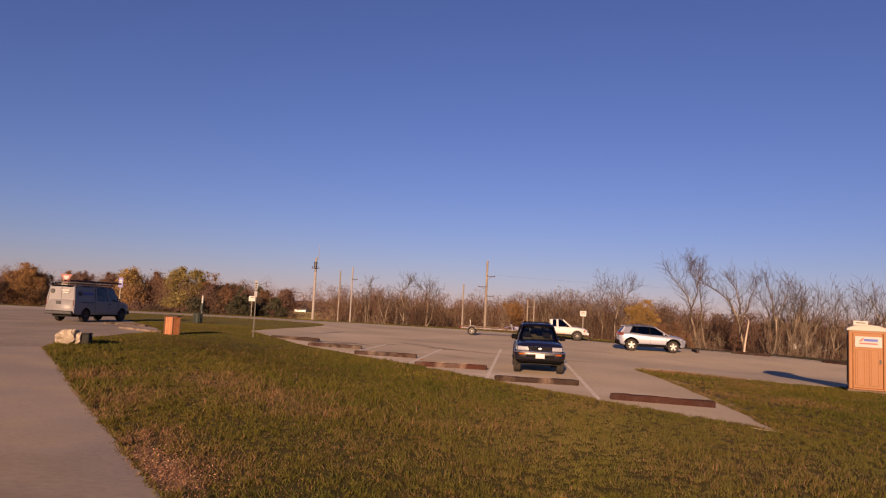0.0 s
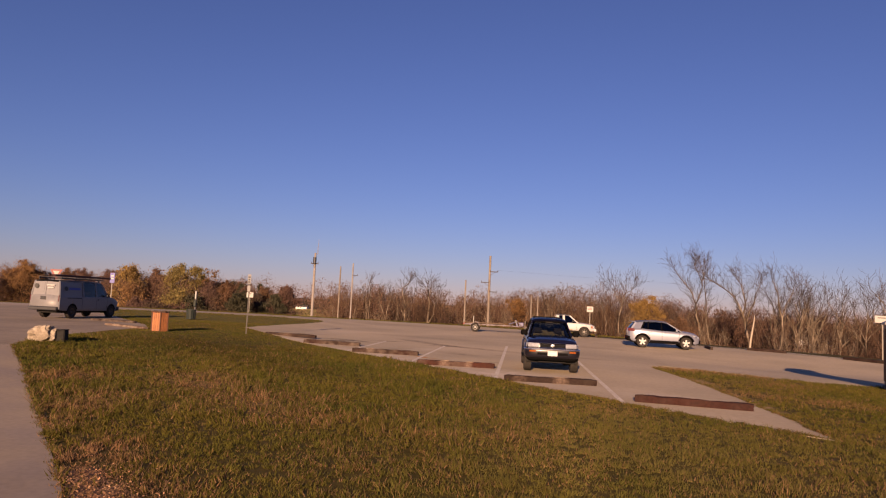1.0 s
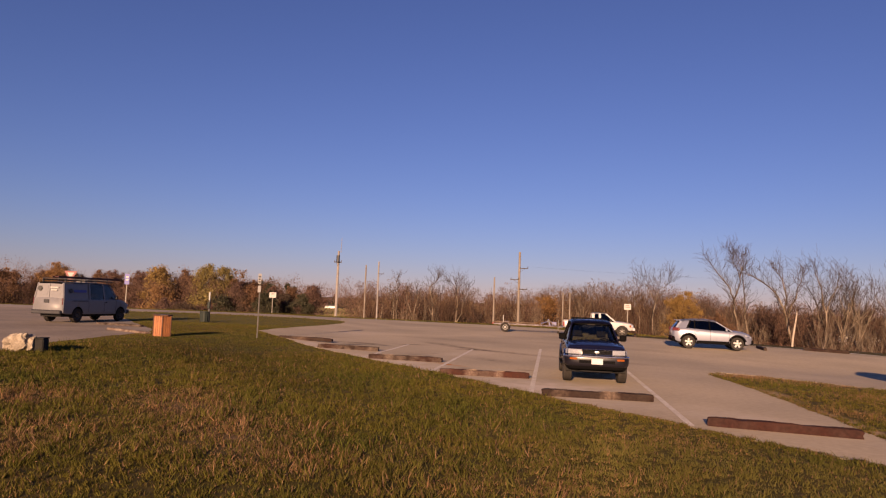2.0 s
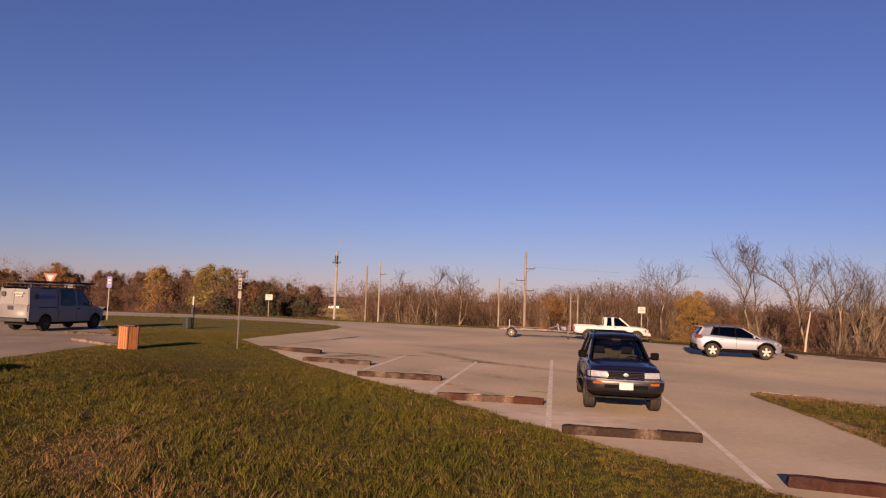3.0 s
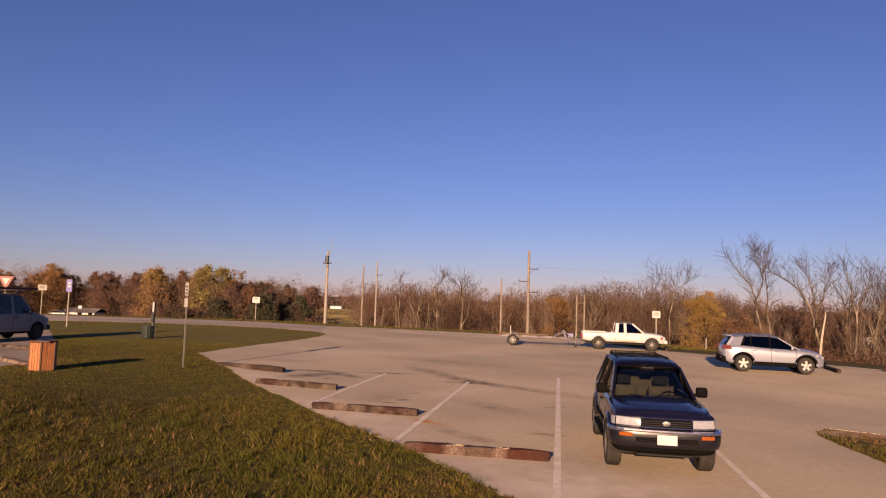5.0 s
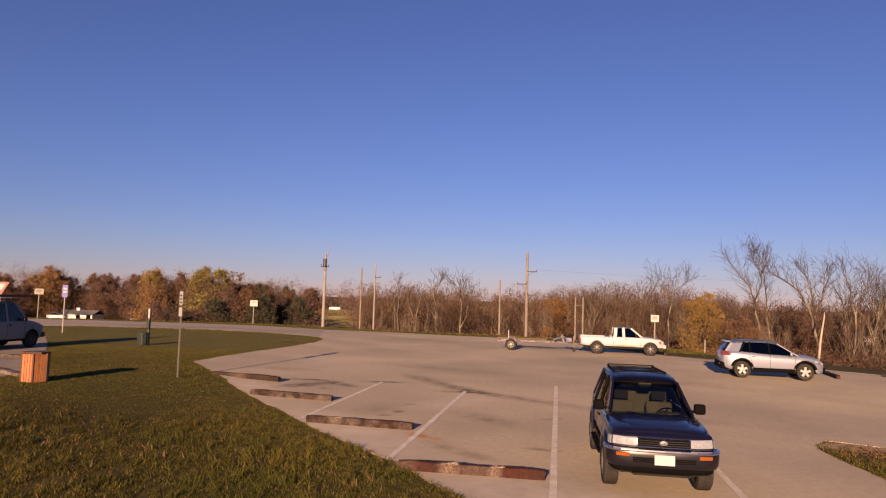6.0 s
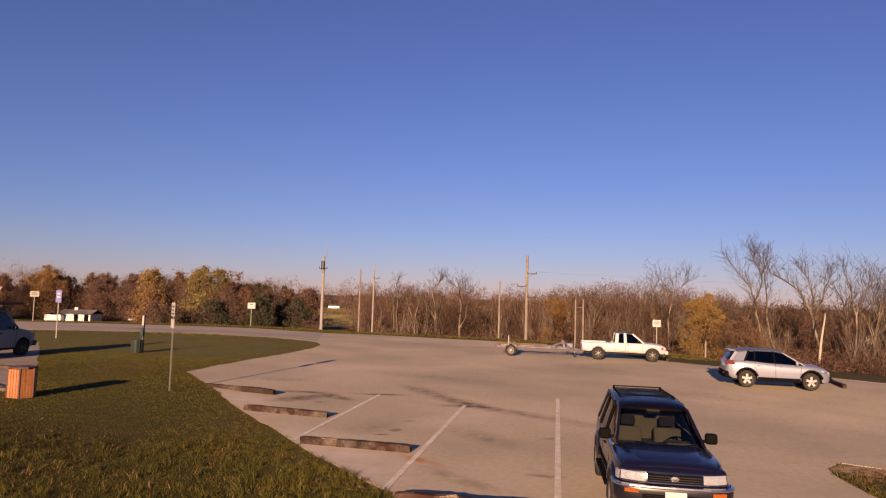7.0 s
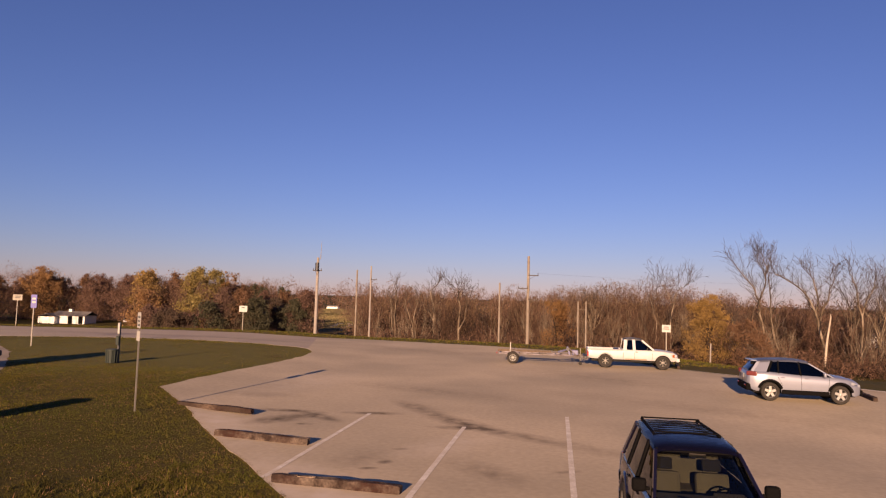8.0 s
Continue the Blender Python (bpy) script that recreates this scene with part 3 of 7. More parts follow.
s = road_sign(-12.19, 32.75, 2.98, 0.30, 0.46, SIGN_WHITE, "bare metal sign post with narrow sign panels beside the stalls", turn=-40, rows=(0.2, 0.16, 0.2))
part("panel", moved(plate(0.30, 0.30), 0, -0.006, 2.28), SIGN_WHITE, s)
road_sign(7.58, 57.8, 2.5, 0.52, 0.46, SIGN_WHITE, "white square sign on a post at the lot's edge", turn=-6, rows=(0.3, 0.36), bar=LETTER_RED)
road_sign(22.9, 43.0, 2.66, 0.78, 0.42, SIGN_WHITE, "white sign on a post at the wood's edge", turn=-24, rows=(0.5,))
road_sign(-29.6, 77.1, 2.6, 0.78, 0.62, SIGN_WHITE, "white sign on a metal post across the road", turn=10, rows=(0.34,), base=-0.15)
road_sign(-29.72, 49.45, 3.05, 0.34, 0.78, SIGN_BLUE, "narrow blue and white parking sign on a post", turn=10, rows=(0.2, 0.2), bar=SIGN_WHITE)
road_sign(-48.86, 70.25, 2.98, 0.85, 0.55, SIGN_TAN, "faded tan sign on a post by the road", turn=14, rows=(0.5, 0.5), bar=LETTER_BLACK)


def yield_sign(x, y, height):
    t = thing("yield_sign", "red and white triangular yield sign on a post", "sign", pose(x, y, zed(x, y) - 0.05, 0, 0, 20))
    part("post", channel(height - 0.1), GALV, t)
    tri = [(-0.46, 0.4), (0.46, 0.4), (0.04, -0.4), (-0.04, -0.4)]
    part("panel", moved(prism(tri, 0.008, axis="y"), 0, -0.008, height - 0.4), SIGN_RED, t)
    part("panel", moved(prism([(u * 0.52, v * 0.52 + 0.07) for u, v in tri], 0.004, axis="y"), 0, -0.015, height - 0.4), SIGN_WHITE, t, "white inner triangle")


yield_sign(-34.71, 49.95, 3.14)


def small_post(x, y):
    """The dark post with a white strip and a green box at its foot."""
    t = thing("information_post", "dark green post with a white panel and a bin", "post", pose(x, y, zed(x, y)))
    part("post", box(0.10, 0.10, 1.9, bevel=0.01), DARK_METAL, t)
    part("panel", box(0.10, 0.03, 0.5, (0, -0.062, 1.38), bevel=0.006), SIGN_WHITE, t, "narrow white panel")
    part("dispenser", box(0.16, 0.12, 0.42, (0, -0.09, 0.85), bevel=0.02), GREEN_METAL, t)
    bin_ = part("bin", rod((-0.22, -0.12, 0.02), (-0.22, -0.12, 0.62), 0.24, 0.27, sides=18), GREEN_METAL, t, "dark green ribbed bin")
    for k in range(12):
        a = k * math.pi / 6
        part("slat", rod((-0.22 + 0.245 * math.cos(a), -0.12 + 0.245 * math.sin(a), 0.03), (-0.22 + 0.275 * math.cos(a), -0.12 + 0.275 * math.sin(a), 0.63), 0.02, sides=6), GREEN_METAL, bin_)
    part("rim", rod((-0.22, -0.12, 0.6), (-0.22, -0.12, 0.66), 0.295, sides=18), GREEN_METAL, bin_)


small_post(-19.9, 43.2)


def litter_bin(x, y):
    t = thing("litter_bin", "cedar-slatted six-sided litter bin with dark trim on the lawn", "bin", pose(x, y, zed(x, y) - 0.06, 0, 0, -59))
    r, h = 0.375, 0.93
    apothem, side = r * math.cos(math.pi / 6), r
    part("liner", rod((0, 0, 0.03), (0, 0, h - 0.05), r - 0.06, sides=6), DARK_METAL, t)
    for k in range(6):
        a = radians(30 + 60 * k)
        w = (side - 0.03) / 4
        for j in (-1.5, -0.5, 0.5, 1.5):
            m = pose(apothem * math.cos(a) - math.sin(a) * j * w, apothem * math.sin(a) + math.cos(a) * j * w, 0.03, 0, 0, math.degrees(a))
            bm = box(0.024, w - 0.007, h - 0.08, bevel=0.004)
            bmesh.ops.transform(bm, matrix=m, verts=bm.verts)
            part("slat", bm, CEDAR, t)
        c = radians(60 * k)
        part("corner_trim", rod((r * math.cos(c), r * math.sin(c), 0.01), (r * math.cos(c), r * math.sin(c), h - 0.03), 0.027, sides=6), CEDAR_DARK, t)
    ring = bmesh.new()
    bmesh.ops.create_cone(ring, cap_ends=True, segments=6, radius1=r + 0.014, radius2=r + 0.014, depth=0.04)
    bmesh.ops.transform(ring, matrix=pose(0, 0, h - 0.015), verts=ring.verts)
    part("rim", ring, CEDAR_DARK, t, "dark wooden rim")
    # flat disc on the closed top, its dark colour standing in for the opening's shade
    part("dark_hole_disc", rod((0, 0, h + 0.006), (0, 0, h + 0.012), 0.2, sides=18), DARK_METAL, t)


litter_bin(-14.97, 29.62)


def boulder(x, y):
    bm = bmesh.new()
    bmesh.ops.create_icosphere(bm, subdivisions=4, radius=0.5)
    for v in bm.verts:
        n = noise.noise(v.co * 2.3 + Vector((3.1, 0.7, 1.9))) * 0.5 + noise.noise(v.co * 5.0) * 0.22
        n += abs(noise.noise(v.co * 9.0)) * 0.10 + noise.noise(v.co * 19.0) * 0.05
        v.co = v.co * (0.9 + n)
        v.co = Vector((max(-0.5, min(0.48, v.co.x + 0.12 * v.co.z)) * 0.85, max(-0.4, min(0.38, v.co.y)) * 0.7, max(-0.25, min(0.46, v.co.z + 0.25 * v.co.x)) * 0.74))
    t = tagged(part("boulder", bm, LIMESTONE), "pale angular limestone boulder at the lawn's corner", "rock")
    t.matrix_world = pose(x, y, zed(x, y) + 0.19, 0, 0, 15)
    ob = thing("utility_box", "low dark utility box beside the boulder", "box", pose(x + 0.52, y + 0.2, zed(x, y), 0, 0, 10))
    part("body", box(0.26, 0.32, 0.37, bevel=0.03), DARK_STONE, ob)
    part("lid", box(0.27, 0.35, 0.04, (0, 0, 0.365), bevel=0.015), DARK_STONE, ob)


boulder(-14.4, 21.3)


def portable_toilet(x, y, turn):
    t = thing("portable_toilet", "orange plastic portable toilet with a pale roof", "portable toilet", pose(x, y, zed(x, y), 0, 0, turn))
    part("skid", box(1.2, 1.2, 0.1, (0, 0, 0), bevel=0.02), SKID, t)
    b = part("body", box(1.12, 1.12, 2.0, (0, 0, 0.1), bevel=0.03), TOILET_ORANGE, t)
    for sx in (-0.5, 0.5):
        part("corner_post", box(0.12, 0.06, 1.98, (sx, -0.575, 0.1), bevel=0.02), TOILET_ORANGE, b)
    for k in range(5):
        for s in (-1, 1):
            part("rib", box(0.03, 0.09, 1.7, (s * 0.568, -0.4 + 0.2 * k, 0.25), bevel=0.012), TOILET_ORANGE, b)
    door = part("door", box(0.86, 0.03, 1.86, (0, -0.575, 0.16), bevel=0.012), TOILET_ORANGE, t)
    for dx in (-0.2, 0.2):
        part("door_panel", box(0.34, 0.022, 1.22, (dx, -0.594, 0.24), bevel=0.01), TOILET_ORANGE, door)
        for k in (-0.1, 0.1):
            part("rib", box(0.022, 0.014, 1.12, (dx + k, -0.608, 0.29), bevel=0.005), TOILET_ORANGE, door)
    part("header", box(1.0, 0.04, 0.09, (0, -0.58, 2.0), bevel=0.015), TOILET_ORANGE, b)
    part("threshold", box(0.9, 0.06, 0.06, (0, -0.59, 0.1), bevel=0.012), TOILET_ORANGE, b)
    part("door_handle", box(0.05, 0.04, 0.14, (0.36, -0.61, 1.0), bevel=0.01), DARK_METAL, door)
    for z in (0.4, 1.1, 1.75):
        part("hinge", rod((-0.44, -0.6, z), (-0.44, -0.6, z + 0.12), 0.018), TOILET_ORANGE, door)
    board = part("sign_panel", moved(plate(0.78, 0.36, 0.008), 0.02, -0.612, 1.72), SIGN_WHITE, t)
    part("emblem", moved(prism([(-0.28, -0.01), (-0.17, 0.1), (-0.12, 0.1), (-0.2, -0.01)], 0.003, axis="y"), 0.02, -0.618, 1.74), LETTER_RED, board)
    part("emblem", moved(prism([(-0.15, 0.0), (0.27, 0.0), (0.27, 0.085), (-0.12, 0.085)], 0.003, axis="y"), 0.02, -0.618, 1.74), LETTER_BLUE, board)
    part("lettering_bar", moved(prism([(-0.26, -0.1), (0.26, -0.1), (0.26, -0.055), (-0.26, -0.055)], 0.003, axis="y"), 0.02, -0.618, 1.74), LETTER_RED, board)
    roof = prism([(-0.62, 0), (0.62, 0), (0.62, 0.08), (0.5, 0.14), (0.32, 0.2), (0, 0.225), (-0.32, 0.2), (-0.5, 0.14), (-0.62, 0.08)], 1.24, bevel=0.02, axis="y")
    part("roof", moved(roof, 0, 0, 2.08), TOILET_GREY, t, "pale translucent domed roof")


portable_toilet(13.3, 23.75, -24)


# ---------------------------------------------------------------- poles and wires
def pole(x, y, base, top, r, material, label, arms=(), name="utility_pole"):
    t = thing(name, label, "pole", pose(x, y, base))
    part("mast", rod((0, 0, -1.5), (0, 0, top - base), r, r * 0.7, sides=12), material, t)
    for z, a, b in arms:
        part("crossarm", box(b - a, 0.08, 0.09, ((a + b) / 2, -0.1, z - base), bevel=0.012), ARM_WOOD, t)
        reach = max(b, -a) if a * b == 0 else 0.3
        for k in ((1,) if a == 0 else (-1,) if b == 0 else (-1, 1)):
            part("brace", beam((0, -0.12, z - base - 0.42), (k * reach * 0.62, -0.12, z - base), 0.03, 0.02, (0, 1, 0)), ARM_WOOD, t)
        for k in (a + 0.06, b - 0.06):
            part("insulator", rod((k, -0.12, z - base + 0.08), (k, -0.12, z - base + 0.26), 0.035, 0.025, sides=8), ARM_WOOD, t)
    return t


pole(-1.48, 80.4, zed(-1.48, 80.4), 8.1, 0.17, POLE_WOOD, "tall pale wooden utility pole with short side arms",
          arms=((6.15, 0.0, 1.0), (4.85, -1.0, 0.0), (3.75, 0.0, 0.95)))
pw = pole(-21.63, 75.9, zed(-21.63, 75.9), 7.3, 0.17, GREY_WOOD, "grey wooden utility pole carrying a transformer can", arms=((6.0, -0.45, 0.45),))
part("transformer", rod((0.05, -0.32, 6.1), (0.05, -0.32, 6.85), 0.19, sides=14), DARK_METAL, pw)
part("lightning_rod", rod((0.25, 0, 7.2), (0.3, 0, 8.9), 0.035, 0.015, sides=6), GREY_WOOD, pw)


# ---------------------------------------------------------------- vehicles
def paint(name, color, metal=0.0, rough=0.35, coat=0.8, dust=0.12):
    return mat(name, color, rough, metal, vary=dust * 0.4, size=0.9, fine=6, bump=0.015, coat=coat, other=[c * (1 - dust) + 0.25 * dust * 0.5 for c in color], patch=0.6, space="object", depth=0.002)


BLUE_PAINT = paint("dark_blue_paint", (0.0050, 0.0042, 0.0125), 0.0, 0.22, 0.3, 0.0)
SILVER_PAINT = paint("silver_paint", (0.158, 0.170, 0.222), 0.25, 0.36, 0.7, 0.08)
WHITE_PAINT = paint("white_paint", (0.345, 0.34, 0.35), 0.0, 0.45, 0.3, 0.2)
VAN_PAINT = paint("dusty_white_paint", (0.152, 0.150, 0.162), 0.0, 0.5, 0.05, 0.15)
TYRE = mat("tyre_rubber", (0.032, 0.028, 0.025), 0.9, vary=0.25, size=0.3, fine=25, bump=0.3, space="object", shine=0.15)
ALLOY = mat("alloy", (0.23, 0.225, 0.225), 0.45, 0.7, vary=0.1, size=0.2, fine=20, bump=0.03, space="object")
BUMPER = paint("dark_bumper_paint", (0.0045, 0.004, 0.008), 0.0, 0.35, 0.1, 0.0)
DULL_ALLOY = mat("dusty_alloy", (0.16, 0.15, 0.14), 0.5, 0.6, vary=0.15, size=0.2, fine=20, bump=0.03, space="object")
DULL_RIM = mat("rusty_dark_rim", (0.09, 0.075, 0.062), 0.7, 0.3, vary=0.2, size=0.2, fine=20, bump=0.05, space="object")
CHROME = mat("chrome", (0.55, 0.54, 0.55), 0.25, 1.0, vary=0.05, size=0.3, fine=10, bump=0.01, space="object")
TRIM = mat("black_plastic_trim", (0.0045, 0.0042, 0.0045), 0.8, vary=0.2, size=0.3, fine=40, bump=0.1, space="object", shine=0.04)
LADDER = mat("dark_red_ladder", (0.085, 0.026, 0.02), 0.7, vary=0.25, size=0.3, fine=20, bump=0.1, space="object")
LENS = mat("headlamp_lens", (0.23, 0.243, 0.285), 0.45, 0.0, vary=0.15, size=0.3, fine=40, bump=0.15, coat=0.0, space="object")
AMBER = mat("amber_lens", (0.24, 0.06, 0.006), 0.2, 0.0, vary=0.1, size=0.08, fine=40, bump=0.1, coat=1.0, space="object")
RED_LENS = mat("red_lens", (0.24, 0.014, 0.016), 0.2, 0.0, vary=0.1, size=0.08, fine=40, bump=0.1, coat=1.0, space="object")
DARK_RED = mat("dusty_red_lens", (0.10, 0.012, 0.012), 0.4, 0.0, vary=0.1, size=0.08, fine=40, bump=0.1, space="object")
PLATE = mat("licence_plate_white", (0.36, 0.37, 0.40), 0.45, vary=0.04, size=0.2, fine=20, bump=0, space="object")
TAN_CLOTH = mat("tan_seat_cloth", (0.27, 0.225, 0.155), 0.9, vary=0.12, size=0.3, fine=50, bump=0.2, space="object")
DASH = mat("dashboard_plastic", (0.32, 0.27, 0.20), 0.7, vary=0.1, size=0.3, fine=50, bump=0.1, space="object")
CABIN = mat("cabin_lining", (0.05, 0.044, 0.038), 0.9, vary=0.1, size=0.3, fine=30, bump=0.1, space="object")
CLEAR_GLASS = glass("windscreen_glass", (0.58, 0.60, 0.59))
SMOKED_GLASS = glass("tinted_glass", (0.22, 0.23, 0.23))
UNDER = mat("underbody", (0.02, 0.019, 0.018), 0.9, vary=0.2, size=0.3, fine=20, bump=0.1, space="object")
WINCH_BLUE = mat("faded_blue_steel", (0.13, 0.13, 0.22), 0.6, 0.2, vary=0.2, size=0.2, fine=20, bump=0.05)
BED_RUST = mat("trailer_steel", (0.17, 0.15, 0.175), 0.6, 0.3, vary=0.2, size=0.3, fine=16, bump=0.1, other=(0.09, 0.07, 0.055))


def lathe(profile, sides=28):
    """A ring of (radius, along) turned about the x axis."""
    bm = bmesh.new()
    rings = []
    for k in range(sides):
        a = 2 * math.pi * k / sides
        rings.append([bm.verts.new((d, r * math.cos(a), r * math.sin(a))) for r, d in profile])
    for k in range(sides):
        p, q = rings[k], rings[(k + 1) % sides]
        for i in range(len(profile) - 1):
            bm.faces.new((p[i], p[i + 1], q[i + 1], q[i]))
    bmesh.ops.remove_doubles(bm, verts=bm.verts, dist=1e-5)
    bmesh.ops.recalc_face_normals(bm, faces=bm.faces)
    return bm


def wheel(parent, x, y, r, w, rim_r, rim_material, spokes=5, side=1):
    """A wheel whose outer face looks along x times side."""
    hub = new("wheel")
    hub.empty_display_size = 0.1
    hub.parent = parent
    hub.matrix_basis = pose(x, y, r, 0, 0, 0 if side > 0 else 180)
    h = w / 2
    tread = [(r - 0.012, -h + 0.02), (r, -h + 0.05)]
    for k in range(5):
        d = -h + 0.05 + (w - 0.1) * (k + 0.5) / 5
        tread += [(r, d - 0.008), (r - 0.01, d - 0.004), (r - 0.01, d + 0.004), (r, d + 0.008)]
    tread += [(r, h - 0.05), (r - 0.012, h - 0.02)]
    prof = [(rim_r, -h + 0.02), (rim_r + 0.3 * (r - rim_r), -h), (r - 0.04, -h + 0.004)] + tread + [(r - 0.04, h - 0.004), (rim_r + 0.3 * (r - rim_r), h), (rim_r, h - 0.015)]
    part("tyre", lathe(prof, 32), TYRE, hub, smooth=False)
    part("rim", lathe([(rim_r, -h + 0.03), (rim_r - 0.02, -h + 0.03), (rim_r - 0.03, h - 0.06), (rim_r - 0.006, h - 0.02), (rim_r + 0.004, h - 0.012)], 32), rim_material, hub, smooth=True)
    bm = lathe([(0.001, h - 0.025), (0.055, h - 0.03), (0.07, h - 0.05), (0.07, h - 0.1)], 18)
    for k in range(spokes):
        a = 2 * math.pi * k / spokes
        s = box(0.035, rim_r * (0.50 if spokes < 6 else 0.24 if spokes < 8 else 0.17), rim_r - 0.03, (h - 0.055, 0, 0.02), bevel=0.01)
        bmesh.ops.transform(s, matrix=Matrix.Rotation(a, 4, "X"), verts=s.verts)
        merge(bm, s)
    part("spokes", bm, rim_material, hub)
    part("brake_disc", lathe([(0.001, 0.0), (rim_r - 0.035, 0.0), (rim_r - 0.035, -0.03)], 24), UNDER, hub)
    return hub


def lerp(table, y):
    return float(np.interp(y, [p[0] for p in table], [p[1] for p in table]))


def hull(spec):
    """The lower body: side panels cut out over the wheels, a deck outside the cabin, closed ends."""
    y0, y1 = spec["ends"]
    ys = set(np.linspace(y0, y1, 40).round(4))
    for ax in spec["axles"]:
        ys |= {round(ax + spec["arch"] * math.cos(math.pi * k / 12), 4) for k in range(13)}
    ys |= {round(v, 4) for v in spec["cabin"]} | {round(p[0], 4) for p in spec["top"]}
    ys = sorted(v for v in ys if y0 - 1e-6 <= v <= y1 + 1e-6)
    bm, rows = bmesh.new(), []
    for y in ys:
        low = lerp(spec["sill"], y)
        for ax in spec["axles"]:
            if abs(y - ax) <= spec["arch"]:
                low = max(low, spec["axle_z"] + math.sqrt(max(spec["arch"] ** 2 - (y - ax) ** 2, 0)))
        zt, hw = lerp(spec["top"], y), lerp(spec["plan"], y)
        sh = spec.get("shoulder", 0.95)
        rel = [(0.90, low), (0.975, low), (0.985, low + 0.02), (0.998, 0.55), (1.0, 0.68), (1.0, 0.8), (0.985, zt - 0.16), (0.5 * (1 + sh), zt - 0.07), (sh, zt - 0.025), (sh - 0.04, zt)]
        half = [(hw * fx, min(max(z, low), zt)) for fx, z in rel]
        half += [(hw * 0.62, zt + spec["crown"] * 0.75), (hw * 0.3, zt + spec["crown"]), (0.0, zt + spec["crown"] * 1.06)]
        rows.append([bm.verts.new((x, y, z)) for x, z in half] + [bm.verts.new((-x, y, z)) for x, z in half[-2::-1]])
    n = len(rows[0])
    c0, c1 = spec["cabin"]
    for i in range(len(ys) - 1):
        open_top = c0 - 1e-4 <= ys[i] and ys[i + 1] <= c1 + 1e-4
        for k in range(n - 1):
            if open_top and 9 <= k <= n - 11:
                continue
            bm.faces.new((rows[i][k], rows[i][k + 1], rows[i + 1][k + 1], rows[i + 1][k]))
    bm.faces.new(rows[0])
    bm.faces.new(rows[-1][::-1])
    bmesh.ops.remove_doubles(bm, verts=bm.verts, dist=0.0008)
    bmesh.ops.recalc_face_normals(bm, faces=bm.faces)
    return bm


def pane(a, b, c, d, bulge=0.0, n=6, thick=0.005):
    """A glass pane over the corners a b c d (a-b below, d-c above), bowed outward."""
    a, b, c, d = map(Vector, (a, b, c, d))
    nrm = (b - a).cross(d - a).normalized()
    bm = bmesh.new()
    grids = []
    for off in (0, -thick):
        grids.append([[bm.verts.new(a.lerp(b, i / n).lerp(d.lerp(c, i / n), j / n) + nrm * (bulge * (1 - (2 * i / n - 1) ** 2) * (1 - 0.9 * (j / n) ** 2) + off)) for i in range(n + 1)] for j in range(n + 1)])
    for g, flip in zip(grids, (0, 1)):
        for j in range(n):
            for i in range(n):
                q = (g[j][i], g[j][i + 1], g[j + 1][i + 1], g[j + 1][i])
                bm.faces.new(q[::-1] if flip else q)
    rim = lambda g: [g[0][i] for i in range(n)] + [g[j][n] for j in range(n)] + [g[n][i] for i in range(n, 0, -1)] + [g[j][0] for j in range(n, 0, -1)]
    o, k = rim(grids[0]), rim(grids[1])
    for i in range(len(o)):
        bm.faces.new((o[i - 1], k[i - 1], k[i], o[i]))
    return bm


